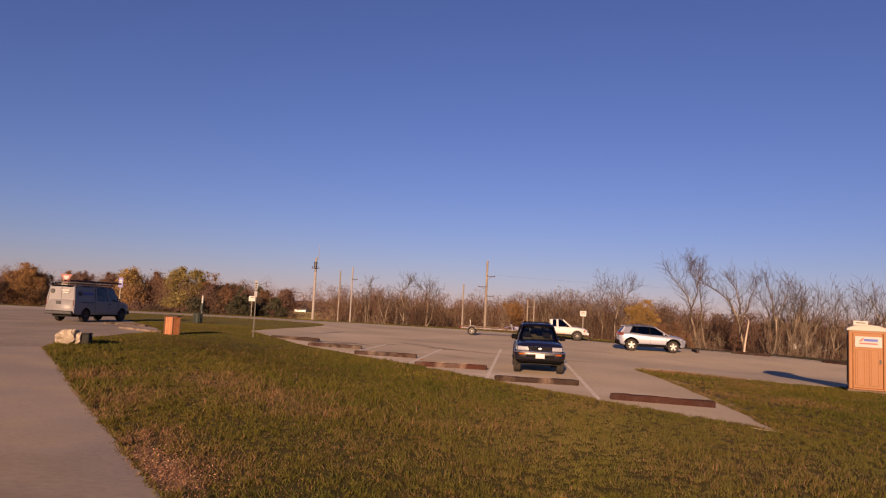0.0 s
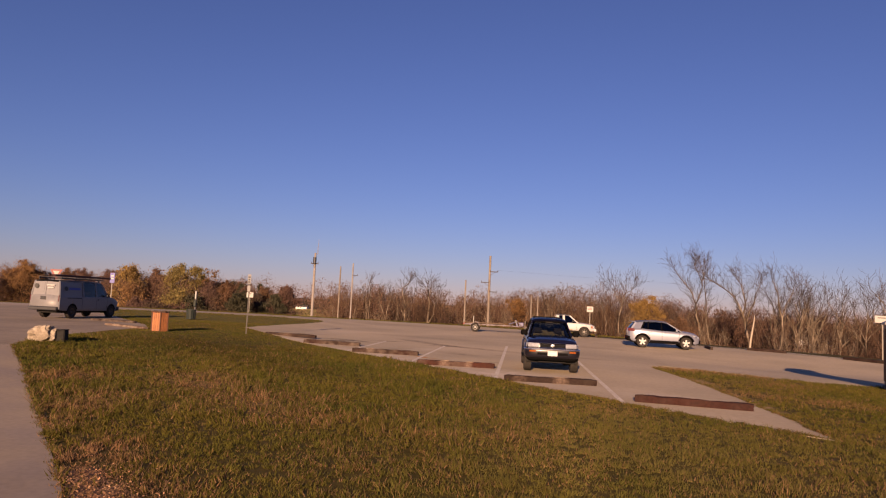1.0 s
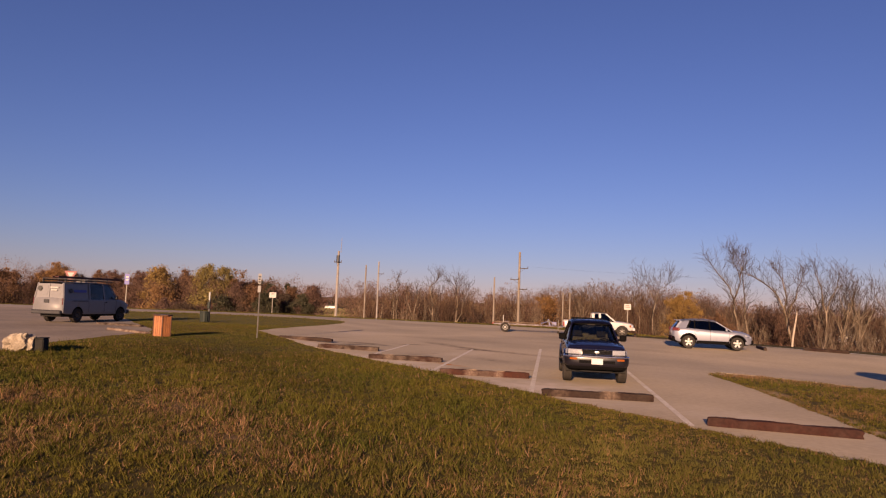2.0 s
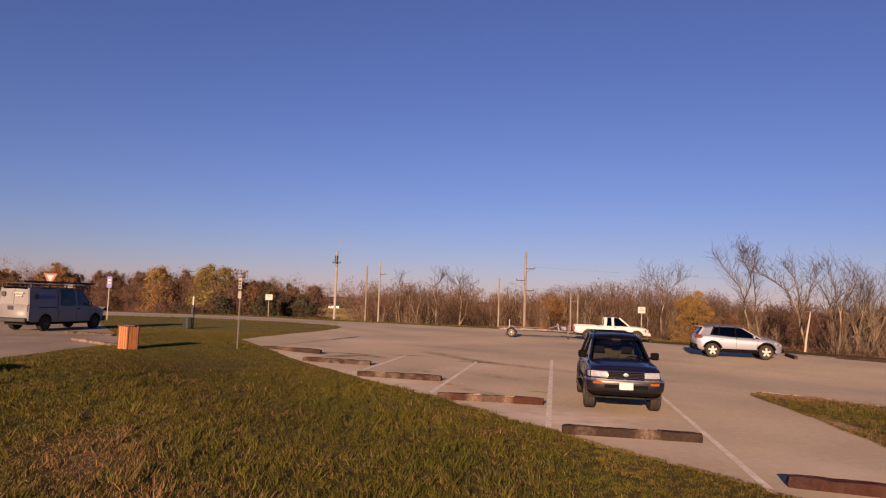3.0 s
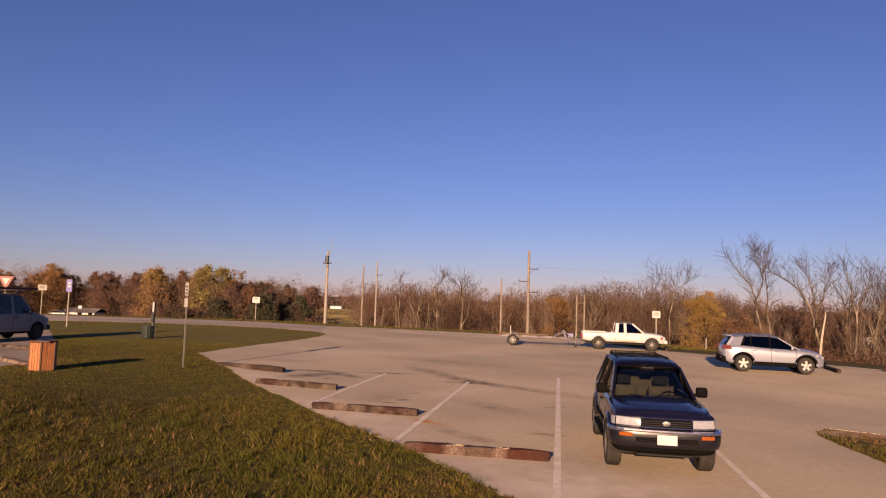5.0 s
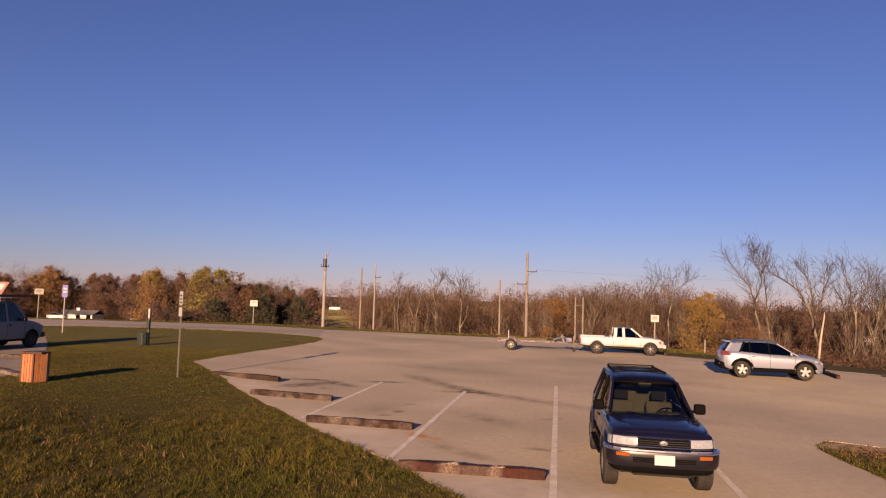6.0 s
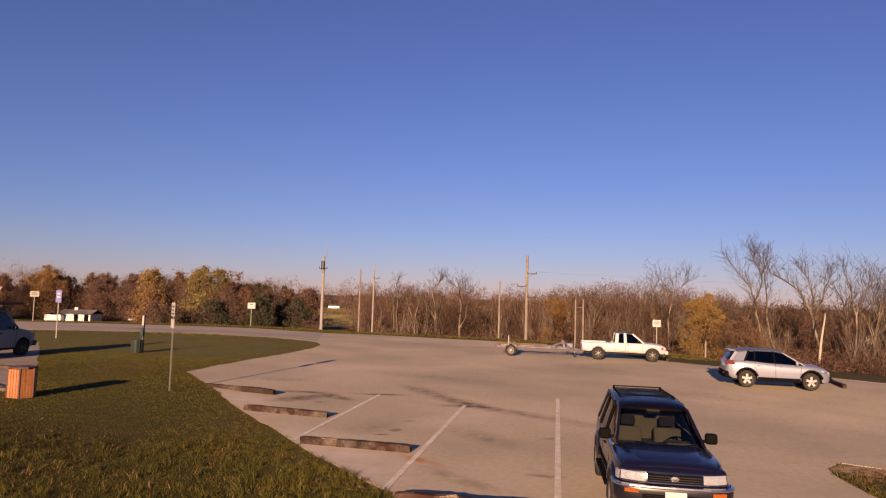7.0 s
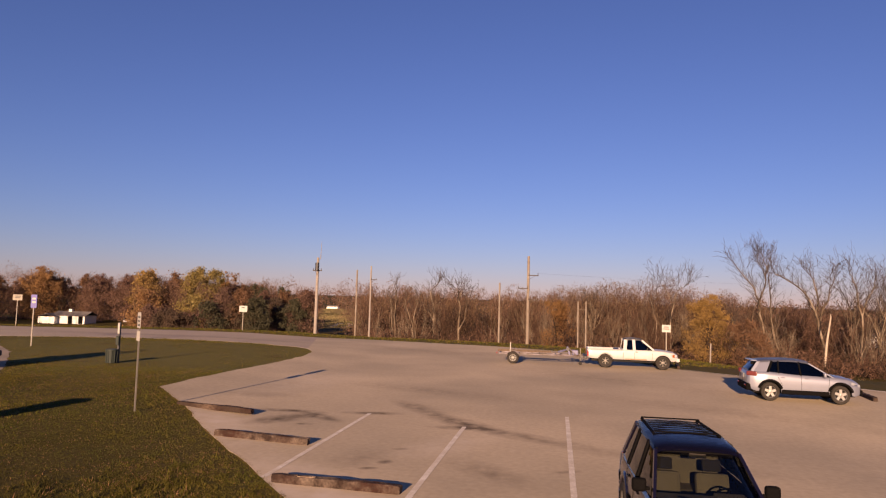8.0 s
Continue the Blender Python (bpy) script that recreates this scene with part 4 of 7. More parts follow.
def greenhouse(t, g, body, front_glass, side_glass, rear_glass):
    """Pillars, roof, rails and panes above the belt line. g: base and roof lines and the pillars' places."""
    yf, yr = g["cowl"], g["tail"]
    rf, rr = g["roof_front"], g["roof_rear"]
    belt = lambda y: lerp(g["belt"], y)
    rz = lambda y: lerp(g["roof"], y)
    bw, rw = (lambda y: lerp(g["base_w"], y)), (lambda y: lerp(g["roof_w"], y))
    # roof
    bm, rows = bmesh.new(), []
    ys = list(np.linspace(rr, rf, 14)) + [rf + 0.035, rf + 0.055]
    for i, y in enumerate(ys):
        w, z = rw(min(y, rf)) - (0, 0.006, 0.012)[max(0, i - 13)], rz(min(y, rf)) - (0, 0.02, 0.05)[max(0, i - 13)]
        half = [(w + 0.016, z - 0.075), (w + 0.010, z - 0.045), (w - 0.012, z - 0.02), (w - 0.06, z), (w * 0.75, z + 0.016), (w * 0.4, z + 0.028), (0, z + 0.032)]
        rows.append([bm.verts.new((x, y, zz)) for x, zz in half] + [bm.verts.new((-x, y, zz)) for x, zz in half[-2::-1]])
    for i in range(len(ys) - 1):
        for k in range(len(rows[0]) - 1):
            bm.faces.new((rows[i][k], rows[i][k + 1], rows[i + 1][k + 1], rows[i + 1][k]))
    bmesh.ops.solidify(bm, geom=bm.faces[:], thickness=0.03)
    bmesh.ops.recalc_face_normals(bm, faces=bm.faces)
    part("roof", bm, body, t, smooth=True)
    base = lambda s, y: Vector((s * bw(y), y, belt(y) - 0.02))
    top = lambda s, y: Vector((s * rw(y), y, rz(y) - 0.04))
    pil = g["pillars"]
    for s in (-1, 1):
        for i, (yb, yt, w) in enumerate(pil):
            part("pillar", beam(base(s, yb), top(s, yt), w, 0.045, (s, 0, 0.25)), body if i in (0, len(pil) - 1) or g.get("body_pillars") else TRIM, t)
        for (yb, yt, _), (yb2, yt2, _), clear in zip(pil, pil[1:], g["panes"]):
            a, b, c, d = base(s, yb2), base(s, yb), top(s, yt), top(s, yt2)
            shift = Vector((-s * 0.008, 0, 0))
            q = [v + shift for v in ((a, b, c, d) if s > 0 else (b, a, d, c))]
            part("side_window", pane(*q, bulge=0.015), side_glass if clear else body, t, "" if clear else "solid painted side panel")
    # windscreen and rear window
    a, b, c, d = base(-1, yf), base(1, yf), top(1, rf), top(-1, rf)
    part("windscreen", pane(b, a, d, c, bulge=0.07), front_glass, t, smooth=True)
    part("windscreen_header", beam(d, c, 0.06, 0.05, (0, 1, 1)), TRIM, t)
    lift = Vector((0, 0.012, 0.012))
    for p, q in ((a.lerp(d, 0.02), d), (b.lerp(c, 0.02), c)):
        part("windscreen_seal", beam(p + lift, q + lift, 0.03, 0.012, (0, 1, 1)), TRIM, t)
    a, b, c, d = base(-1, yr), base(1, yr), top(1, rr), top(-1, rr)
    if rear_glass:
        part("rear_window", pane(a, b, c, d, bulge=0.04), rear_glass, t, smooth=True)


def seat(t, x, y, z, material, width=0.5):
    s = part("seat", box(width, 0.5, 0.16, (x, y + 0.05, z), bevel=0.05, segments=2), material, t)
    m = pose(x, y - 0.22, z + 0.1, 14)
    bm = box(width, 0.16, 0.62, bevel=0.06, segments=2)
    bmesh.ops.transform(bm, matrix=m, verts=bm.verts)
    part("backrest", bm, material, s)
    bm = box(min(width, 0.28), 0.1, 0.18, (0, 0, 0.64), bevel=0.035, segments=2)
    bmesh.ops.transform(bm, matrix=m, verts=bm.verts)
    part("headrest", bm, CABIN, s)


def seam(t, pts, s, w=0.012, name="panel_gap"):
    """A dark shut line along the side of the body. pts: (x, y, z)."""
    bm = bmesh.new()
    for p, q in zip(pts, pts[1:]):
        merge(bm, beam((s * p[0], p[1], p[2]), (s * q[0], q[1], q[2]), w, 0.006, (s, 0, 0)))
    part(name, bm, UNDER, t)


def arch_lip(t, x, ax, az, r, s, material, width=0.06):
    """A flared lip over a wheel opening."""
    bm, rows = bmesh.new(), []
    for k in range(15):
        a = math.pi * (0.1 + 0.8 * k / 14)
        c, d = math.cos(a), math.sin(a)
        ring = []
        for rr, dx in ((r - 0.01, -0.03), (r - 0.01, 0.012), (r + width * 0.5, 0.02), (r + width, -0.012), (r + width, -0.03)):
            ring.append(bm.verts.new((s * (x + dx), ax + rr * c, max(az + rr * d, az - 0.02))))
        rows.append(ring)
    for p, q in zip(rows, rows[1:]):
        for i in range(4):
            bm.faces.new((p[i], p[i + 1], q[i + 1], q[i]))
    bmesh.ops.recalc_face_normals(bm, faces=bm.faces)
    part("wheel_arch_lip", bm, material, t, smooth=True)


def mirror(t, s, x, y, z, material):
    m = part("wing_mirror", box(0.20, 0.12, 0.185, (s * (x + 0.12), y, z), bevel=0.055, segments=4), material, t, smooth=True)
    part("arm", box(0.1, 0.05, 0.05, (s * (x + 0.02), y, z + 0.02), bevel=0.012), material, m)
    part("mirror_glass", box(0.14, 0.006, 0.12, (s * (x + 0.12), y - 0.058, z + 0.028)), CHROME, m)


def chassis(t, spec, width):
    y0, y1 = spec["ends"]
    part("underbody", box(width, y1 - y0 - 0.5, 0.16, (0, (y0 + y1) / 2, spec["floor"]), bevel=0.02), UNDER, t)
    for ax in spec["axles"]:
        part("axle", rod((-width / 2 - 0.1, ax, spec["axle_z"]), (width / 2 + 0.1, ax, spec["axle_z"]), 0.05), UNDER, t)
        for s in (-1, 1):
            bm = lathe([(spec["arch"] - 0.005, 0.0), (spec["arch"] - 0.005, 0.28), (0.1, 0.28)], 24)
            bmesh.ops.transform(bm, matrix=pose(s * (lerp(spec["plan"], ax) * 0.97), ax, spec["axle_z"], 0, 0, 180 if s > 0 else 0), verts=bm.verts)
            bmesh.ops.bisect_plane(bm, geom=bm.verts[:] + bm.edges[:] + bm.faces[:], plane_co=(0, 0, spec["axle_z"] - 0.05), plane_no=(0, 0, -1), clear_outer=True)
            part("wheel_well", bm, UNDER, t)


def sweep(plan, profile, closed=False):
    """A skin along a plan curve: profile gives (inset, height) pairs; inset is measured across the curve, towards its right hand."""
    plan = [Vector((x, y, 0)) for x, y in plan]
    bm, rows = bmesh.new(), []
    for i, p in enumerate(plan):
        d = (plan[min(i + 1, len(plan) - 1)] - plan[max(i - 1, 0)]).normalized()
        right = Vector((d.y, -d.x, 0))
        rows.append([bm.verts.new(p + right * u + Vector((0, 0, z))) for u, z in profile])
    for a, b in zip(rows, rows[1:]):
        for k in range(len(profile) - (0 if closed else 1)):
            q = (k + 1) % len(profile)
            bm.faces.new((a[k], a[q], b[q], b[k]))
    if closed:
        bm.faces.new(rows[0])
        bm.faces.new(rows[-1][::-1])
    bmesh.ops.recalc_face_normals(bm, faces=bm.faces)
    return bm


def arc(x0, x1, half, front, fall, power=3.0, n=14):
    """Points of a bowed nose line y = front - fall |x / half| ** power, from x0 to x1."""
    return [(x0 + (x1 - x0) * k / n, front - fall * abs((x0 + (x1 - x0) * k / n) / half) ** power) for k in range(n + 1)]


def suv(m):
    t = thing("sport_utility_vehicle", "dark navy blue boxy sport utility vehicle parked nose to a tie", "car", m)
    spec = dict(ends=(-2.28, 2.02), axles=(-1.3375, 1.3375), axle_z=0.37, arch=0.45, floor=0.36, crown=0.045, cabin=(-2.18, 0.93), shoulder=0.945,
                sill=((-2.28, 0.5), (-2.0, 0.46), (1.9, 0.46), (2.02, 0.55)),
                top=((-2.28, 1.03), (-2.2, 1.07), (0.93, 1.095), (1.1, 1.09), (1.5, 1.07), (1.75, 1.05), (1.9, 1.03), (1.97, 1.012), (2.02, 0.985)),
                plan=((-2.28, 0.74), (-2.2, 0.80), (-1.8, 0.835), (0, 0.845), (1.3, 0.845), (1.6, 0.835), (1.8, 0.80), (1.9, 0.765), (1.97, 0.72), (2.02, 0.66)))
    part("body", hull(spec), BLUE_PAINT, t, smooth=True)
    chassis(t, spec, 1.2)
    g = dict(cowl=0.95, tail=-2.22, roof_front=0.16, roof_rear=-2.02, belt=((-2.3, 1.08), (0.95, 1.105)), roof=((-2.05, 1.665), (-1.6, 1.70), (-0.8, 1.715), (-0.3, 1.705), (0.0, 1.685), (0.2, 1.645)),
             base_w=((-2.3, 0.74), (-1.5, 0.795), (0.5, 0.785), (0.95, 0.725)), roof_w=((-2.05, 0.545), (-1, 0.60), (0.2, 0.585)),
             pillars=((0.93, 0.17, 0.075), (-0.28, -0.32, 0.09), (-1.22, -1.2, 0.1), (-2.16, -1.98, 0.13)), panes=(True, True, True))
    greenhouse(t, g, BLUE_PAINT, CLEAR_GLASS, SMOKED_GLASS, SMOKED_GLASS)
    # raised middle of the bonnet with two creases, and its shut line
    bonnet = bmesh.new()
    rows = []
    for y, w, z in ((0.99, 0.52, 1.130), (1.2, 0.51, 1.134), (1.5, 0.49, 1.119), (1.75, 0.46, 1.090), (1.93, 0.40, 1.046)):
        rows.append([bonnet.verts.new((w * k, y, z + h)) for k, h in ((-1.12, -0.02), (-1, 0.004), (-0.9, 0.012), (-0.4, 0.02), (0, 0.022), (0.4, 0.02), (0.9, 0.012), (1, 0.004), (1.12, -0.02))])
    for a, b in zip(rows, rows[1:]):
        for k in range(8):
            bonnet.faces.new((a[k], a[k + 1], b[k + 1], b[k]))
    bmesh.ops.recalc_face_normals(bonnet, faces=bonnet.faces)
    hood = part("bonnet", bonnet, BLUE_PAINT, t, smooth=True)
    for s in (-1, 1):
        part("shut_line", beam((s * 0.755, 1.0, 1.092), (s * 0.715, 1.9, 1.042), 0.012, 0.012, (0, 0, 1)), UNDER, hood)
        part("washer_nozzle", box(0.03, 0.04, 0.014, (s * 0.26, 1.25, 1.148), bevel=0.005), TRIM, hood)
    part("cowl_grille", box(1.36, 0.13, 0.018, (0, 0.965, 1.10), bevel=0.006), TRIM, t)
    # cabin
    part("cabin_floor", box(1.5, 3.0, 0.05, (0, -0.65, 0.52)), CABIN, t)
    dash = part("dashboard", box(1.40, 0.44, 0.31, (0, 0.68, 0.785), bevel=0.06, segments=3), DASH, t)
    part("instrument_hood", box(0.42, 0.26, 0.07, (-0.36, 0.58, 1.06), bevel=0.03, segments=2), DASH, dash)
    for x in (-0.36, 0.36):
        seat(t, x, -0.12, 0.47, TAN_CLOTH)
        part("sun_visor", box(0.42, 0.16, 0.02, (x, 0.02, 1.60), bevel=0.008), CABIN, t)
    part("headliner", box(1.06, 2.1, 0.03, (0, -0.93, 1.625), bevel=0.01), CABIN, t)
    part("rear_bench", box(1.3, 0.5, 0.2, (0, -1.0, 0.62), bevel=0.05, segments=2), TAN_CLOTH, t)
    part("rear_backrest", box(1.3, 0.16, 0.58, (0, -1.28, 0.76), bevel=0.06, segments=2), TAN_CLOTH, t)
    for x in (-0.4, 0.4):
        part("headrest", box(0.26, 0.1, 0.15, (x, -1.3, 1.33), bevel=0.03, segments=2), CABIN, t)
    ring = lathe([(0.185 + 0.014 * math.cos(a), 0.014 * math.sin(a)) for a in np.linspace(0, 2 * math.pi, 9)], 24)
    for a in (90, 210, 330):
        merge(ring, rod((0, 0, 0), (0, 0.18 * math.cos(radians(a)), 0.18 * math.sin(radians(a))), 0.014, sides=6))
    bmesh.ops.transform(ring, matrix=pose(-0.36, 0.36, 1.02, 0, 0, 90) @ pose(0, 0, 0, 0, 25), verts=ring.verts)
    part("steering_wheel", ring, TRIM, t)
    part("rear_view_mirror", box(0.25, 0.035, 0.065, (0.0, 0.20, 1.535), bevel=0.02, segments=2), CABIN, t)
    # nose: grille between the lamps, all following one bowed line
    nose_line = lambda x0, x1, out=0.0, n=14: arc(x0, x1, 0.83, 2.145 + out, 0.17, 3.2, n)
    back = part("grille_surround", sweep(nose_line(-0.79, 0.79), [(0.05, 0.77), (0.0, 0.78), (0.0, 0.80), (0.018, 0.955), (0.035, 0.985), (0.07, 1.005), (0.13, 1.014)]), BLUE_PAINT, t, smooth=True)
    part("grille", sweep(nose_line(-0.395, 0.395, 0.006), [(0.0, 0.815), (0.004, 0.90), (0.014, 0.955)]), TRIM, back)
    for z in (0.845, 0.878, 0.911):
        part("grille_bar", sweep(nose_line(-0.385, 0.385, 0.02), [(0.0, z - 0.006), (-0.006, z), (0.0, z + 0.006), (0.02, z)], closed=True), DARK_METAL, back)
    part("chrome_strip", sweep(nose_line(-0.41, 0.41, 0.022), [(0.0, 0.797), (-0.008, 0.808), (0.0, 0.820), (0.03, 0.81)], closed=True), CHROME, back)
    part("chrome_strip", sweep(nose_line(-0.41, 0.41, 0.010), [(0.0, 0.945), (-0.008, 0.955), (0.004, 0.967), (0.03, 0.955)], closed=True), CHROME, back)
    part("emblem", lathe([(0.001, 0.012), (0.05, 0.01), (0.062, 0.0)], 20), CHROME, back, "oval chrome badge").matrix_basis = pose(0, 2.168, 0.885, 0, 0, 90) @ Matrix.Diagonal((1, 1.15, 0.72, 1))
    for s in (-1, 1):
        a, b = (0.42, 0.775) if s > 0 else (-0.775, -0.42)
        lens = sweep(nose_line(a, b, 0.012, 10), [(0.03, 0.812), (0.002, 0.818), (0.0, 0.832), (0.012, 0.930), (0.02, 0.945), (0.05, 0.952)])
        hl = part("headlight", lens, LENS, t, smooth=True)
        part("chrome_strip", sweep(nose_line(a, b, 0.006, 10), [(0.0, 0.79), (-0.008, 0.796), (0.0, 0.803), (0.03, 0.796)], closed=True), CHROME, hl)
        for x in (0.52, 0.665):
            bowl = lathe([(0.001, 0.004), (0.035, 0.006), (0.05, 0.003), (0.055, -0.006)], 18)
            part("reflector", bowl, LENS, hl).matrix_basis = pose(s * x, nose_line(x, x + 0.01)[0][1] + 0.008, 0.878, 0, 0, 90 - s * math.degrees(math.atan(0.17 * 3.2 / 0.83 * (x / 0.83) ** 2.2))) @ Matrix.Diagonal((1, 1.1, 0.95, 1))
        mk = [(0.79, 2.04), (0.815, 1.995), (0.83, 1.95), (0.838, 1.90)]
        part("side_marker", sweep([(s * x, y) for x, y in (mk if s > 0 else mk[::-1])], [(0.02, 0.81), (-0.006, 0.82), (-0.004, 0.90), (0.004, 0.935), (0.03, 0.945)]), LENS, hl)
    # bumper: one rounded skin wrapped round the corners
    wrap = [(-0.885, 1.79), (-0.888, 1.90), (-0.875, 2.00), (-0.84, 2.085), (-0.77, 2.15), (-0.66, 2.195), (-0.5, 2.222), (-0.25, 2.238), (0, 2.243)]
    wrap = wrap + [(-x, y) for x, y in wrap[-2::-1]]
    bump = part("front_bumper", sweep(wrap, [(0.14, 0.775), (0.04, 0.782), (0.012, 0.775), (0.0, 0.755), (-0.006, 0.70), (0.0, 0.61), (0.012, 0.55), (0.035, 0.505), (0.10, 0.478), (0.2, 0.472)]), BUMPER, t, smooth=True)
    part("chrome_strip", sweep(wrap, [(0.03, 0.738), (-0.010, 0.744), (-0.018, 0.762), (-0.010, 0.782), (0.03, 0.79)]), CHROME, bump, "bright chrome bumper strip")
    mid = [p for p in wrap if abs(p[0]) <= 0.5]
    part("air_intake", sweep([(x * 0.96, y) for x, y in mid], [(0.02, 0.582), (-0.004, 0.59), (-0.006, 0.665), (0.02, 0.672)]), TRIM, bump)
    for z in (0.612, 0.642):
        part("intake_bar", sweep([(x * 0.94, y) for x, y in mid], [(0.0, z - 0.005), (-0.010, z), (0.0, z + 0.005)]), DARK_METAL, bump)
    for s in (-1, 1):
        ts = [(0.53, 2.220), (0.60, 2.208), (0.67, 2.193), (0.73, 2.172)]
        ts = ts if s > 0 else [(-x, y) for x, y in ts[::-1]]
        part("turn_signal", sweep(ts, [(0.02, 0.664), (-0.012, 0.67), (-0.014, 0.722), (0.02, 0.73)]), AMBER, bump)
    part("valance", sweep([(x * 0.93, y - 0.06) for x, y in wrap], [(0.0, 0.49), (0.01, 0.44), (0.05, 0.405), (0.2, 0.39)]), TRIM, t, smooth=True)
    part("skid_plate", box(0.9, 0.5, 0.03, (0, 1.78, 0.335), bevel=0.01), UNDER, t)
    part("front_crossmember", rod((-0.62, 1.72, 0.33), (0.62, 1.72, 0.33), 0.035), UNDER, t)
    pl = part("licence_plate", box(0.31, 0.012, 0.158, (0, 2.258, 0.56), bevel=0.004), PLATE, t)
    part("lettering_bar", box(0.22, 0.004, 0.045, (0, 2.266, 0.615)), SIGN_BACK, pl)
    # sides
    for s in (-1, 1):
        mirror(t, s, 0.765, 0.64, 1.13, TRIM)
        seam(t, [(0.842, 0.85, 0.5), (0.847, 0.85, 0.85), (0.80, 0.88, 1.08)], s)
        seam(t, [(0.842, -0.28, 0.5), (0.847, -0.28, 0.85), (0.805, -0.28, 1.08)], s)
        seam(t, [(0.838, -0.9, 0.65), (0.842, -1.1, 0.9), (0.805, -1.2, 1.08)], s)
        part("side_moulding", beam((s * 0.856, -0.85, 0.66), (s * 0.856, 0.85, 0.66), 0.07, 0.02, (s, 0, 0)), TRIM, t)
        part("running_board", box(0.14, 1.75, 0.05, (s * 0.84, 0, 0.40), bevel=0.015), TRIM, t)
        for y in (0.12, -0.85):
            part("door_handle", box(0.025, 0.14, 0.035, (s * 0.838, y, 0.955), bevel=0.01), TRIM, t)
        for ax in spec["axles"]:
            arch_lip(t, lerp(spec["plan"], ax) + 0.012, ax, 0.37, 0.45, s, BLUE_PAINT, width=0.09)
            wheel(t, s * 0.755, ax, 0.37, 0.25, 0.21, DULL_ALLOY, 6, s)
            part("mud_flap", box(0.24, 0.015, 0.26, (s * 0.755, ax - 0.44, 0.20), bevel=0.004), TRIM, t)
        part("roof_rail", beam((s * 0.47, -1.92, 1.722), (s * 0.50, -0.52, 1.732), 0.04, 0.026, (0, 0, 1)), TRIM, t)
        for y in (-1.9, -1.2, -0.54):
            part("rail_foot", box(0.045, 0.09, 0.05, (s * (0.47 if y < -1.5 else 0.485), y, 1.682), bevel=0.012), TRIM, t)
        part("tail_light", box(0.06, 0.12, 0.36, (s * 0.735, -2.25, 0.70), bevel=0.02), RED_LENS, t)
        wp = beam((s * 0.1 - 0.1, 1.0, 1.128), (s * 0.5 - 0.1, 0.87, 1.155), 0.015, 0.012, (0, 1, 1))
        part("wiper", wp, TRIM, t)
    for y in (-1.6, -1.4, -1.2, -1.0, -0.8):
        part("roof_slat", beam((-0.46, y, 1.742), (0.46, y, 1.742), 0.03, 0.01, (0, 0, 1)), TRIM, t)
    for y in (-1.85, -0.58):
        part("cross_bar", beam((-0.49, y, 1.748), (0.49, y, 1.748), 0.045, 0.02, (0, 0, 1)), TRIM, t)
    part("rear_bumper", box(1.62, 0.2, 0.2, (0, -2.31, 0.48), bevel=0.04), TRIM, t)
    return t


suv(pose(1.985, 24.78, 0.02 + zed(1.965, 24.78), 0, 0, 180))


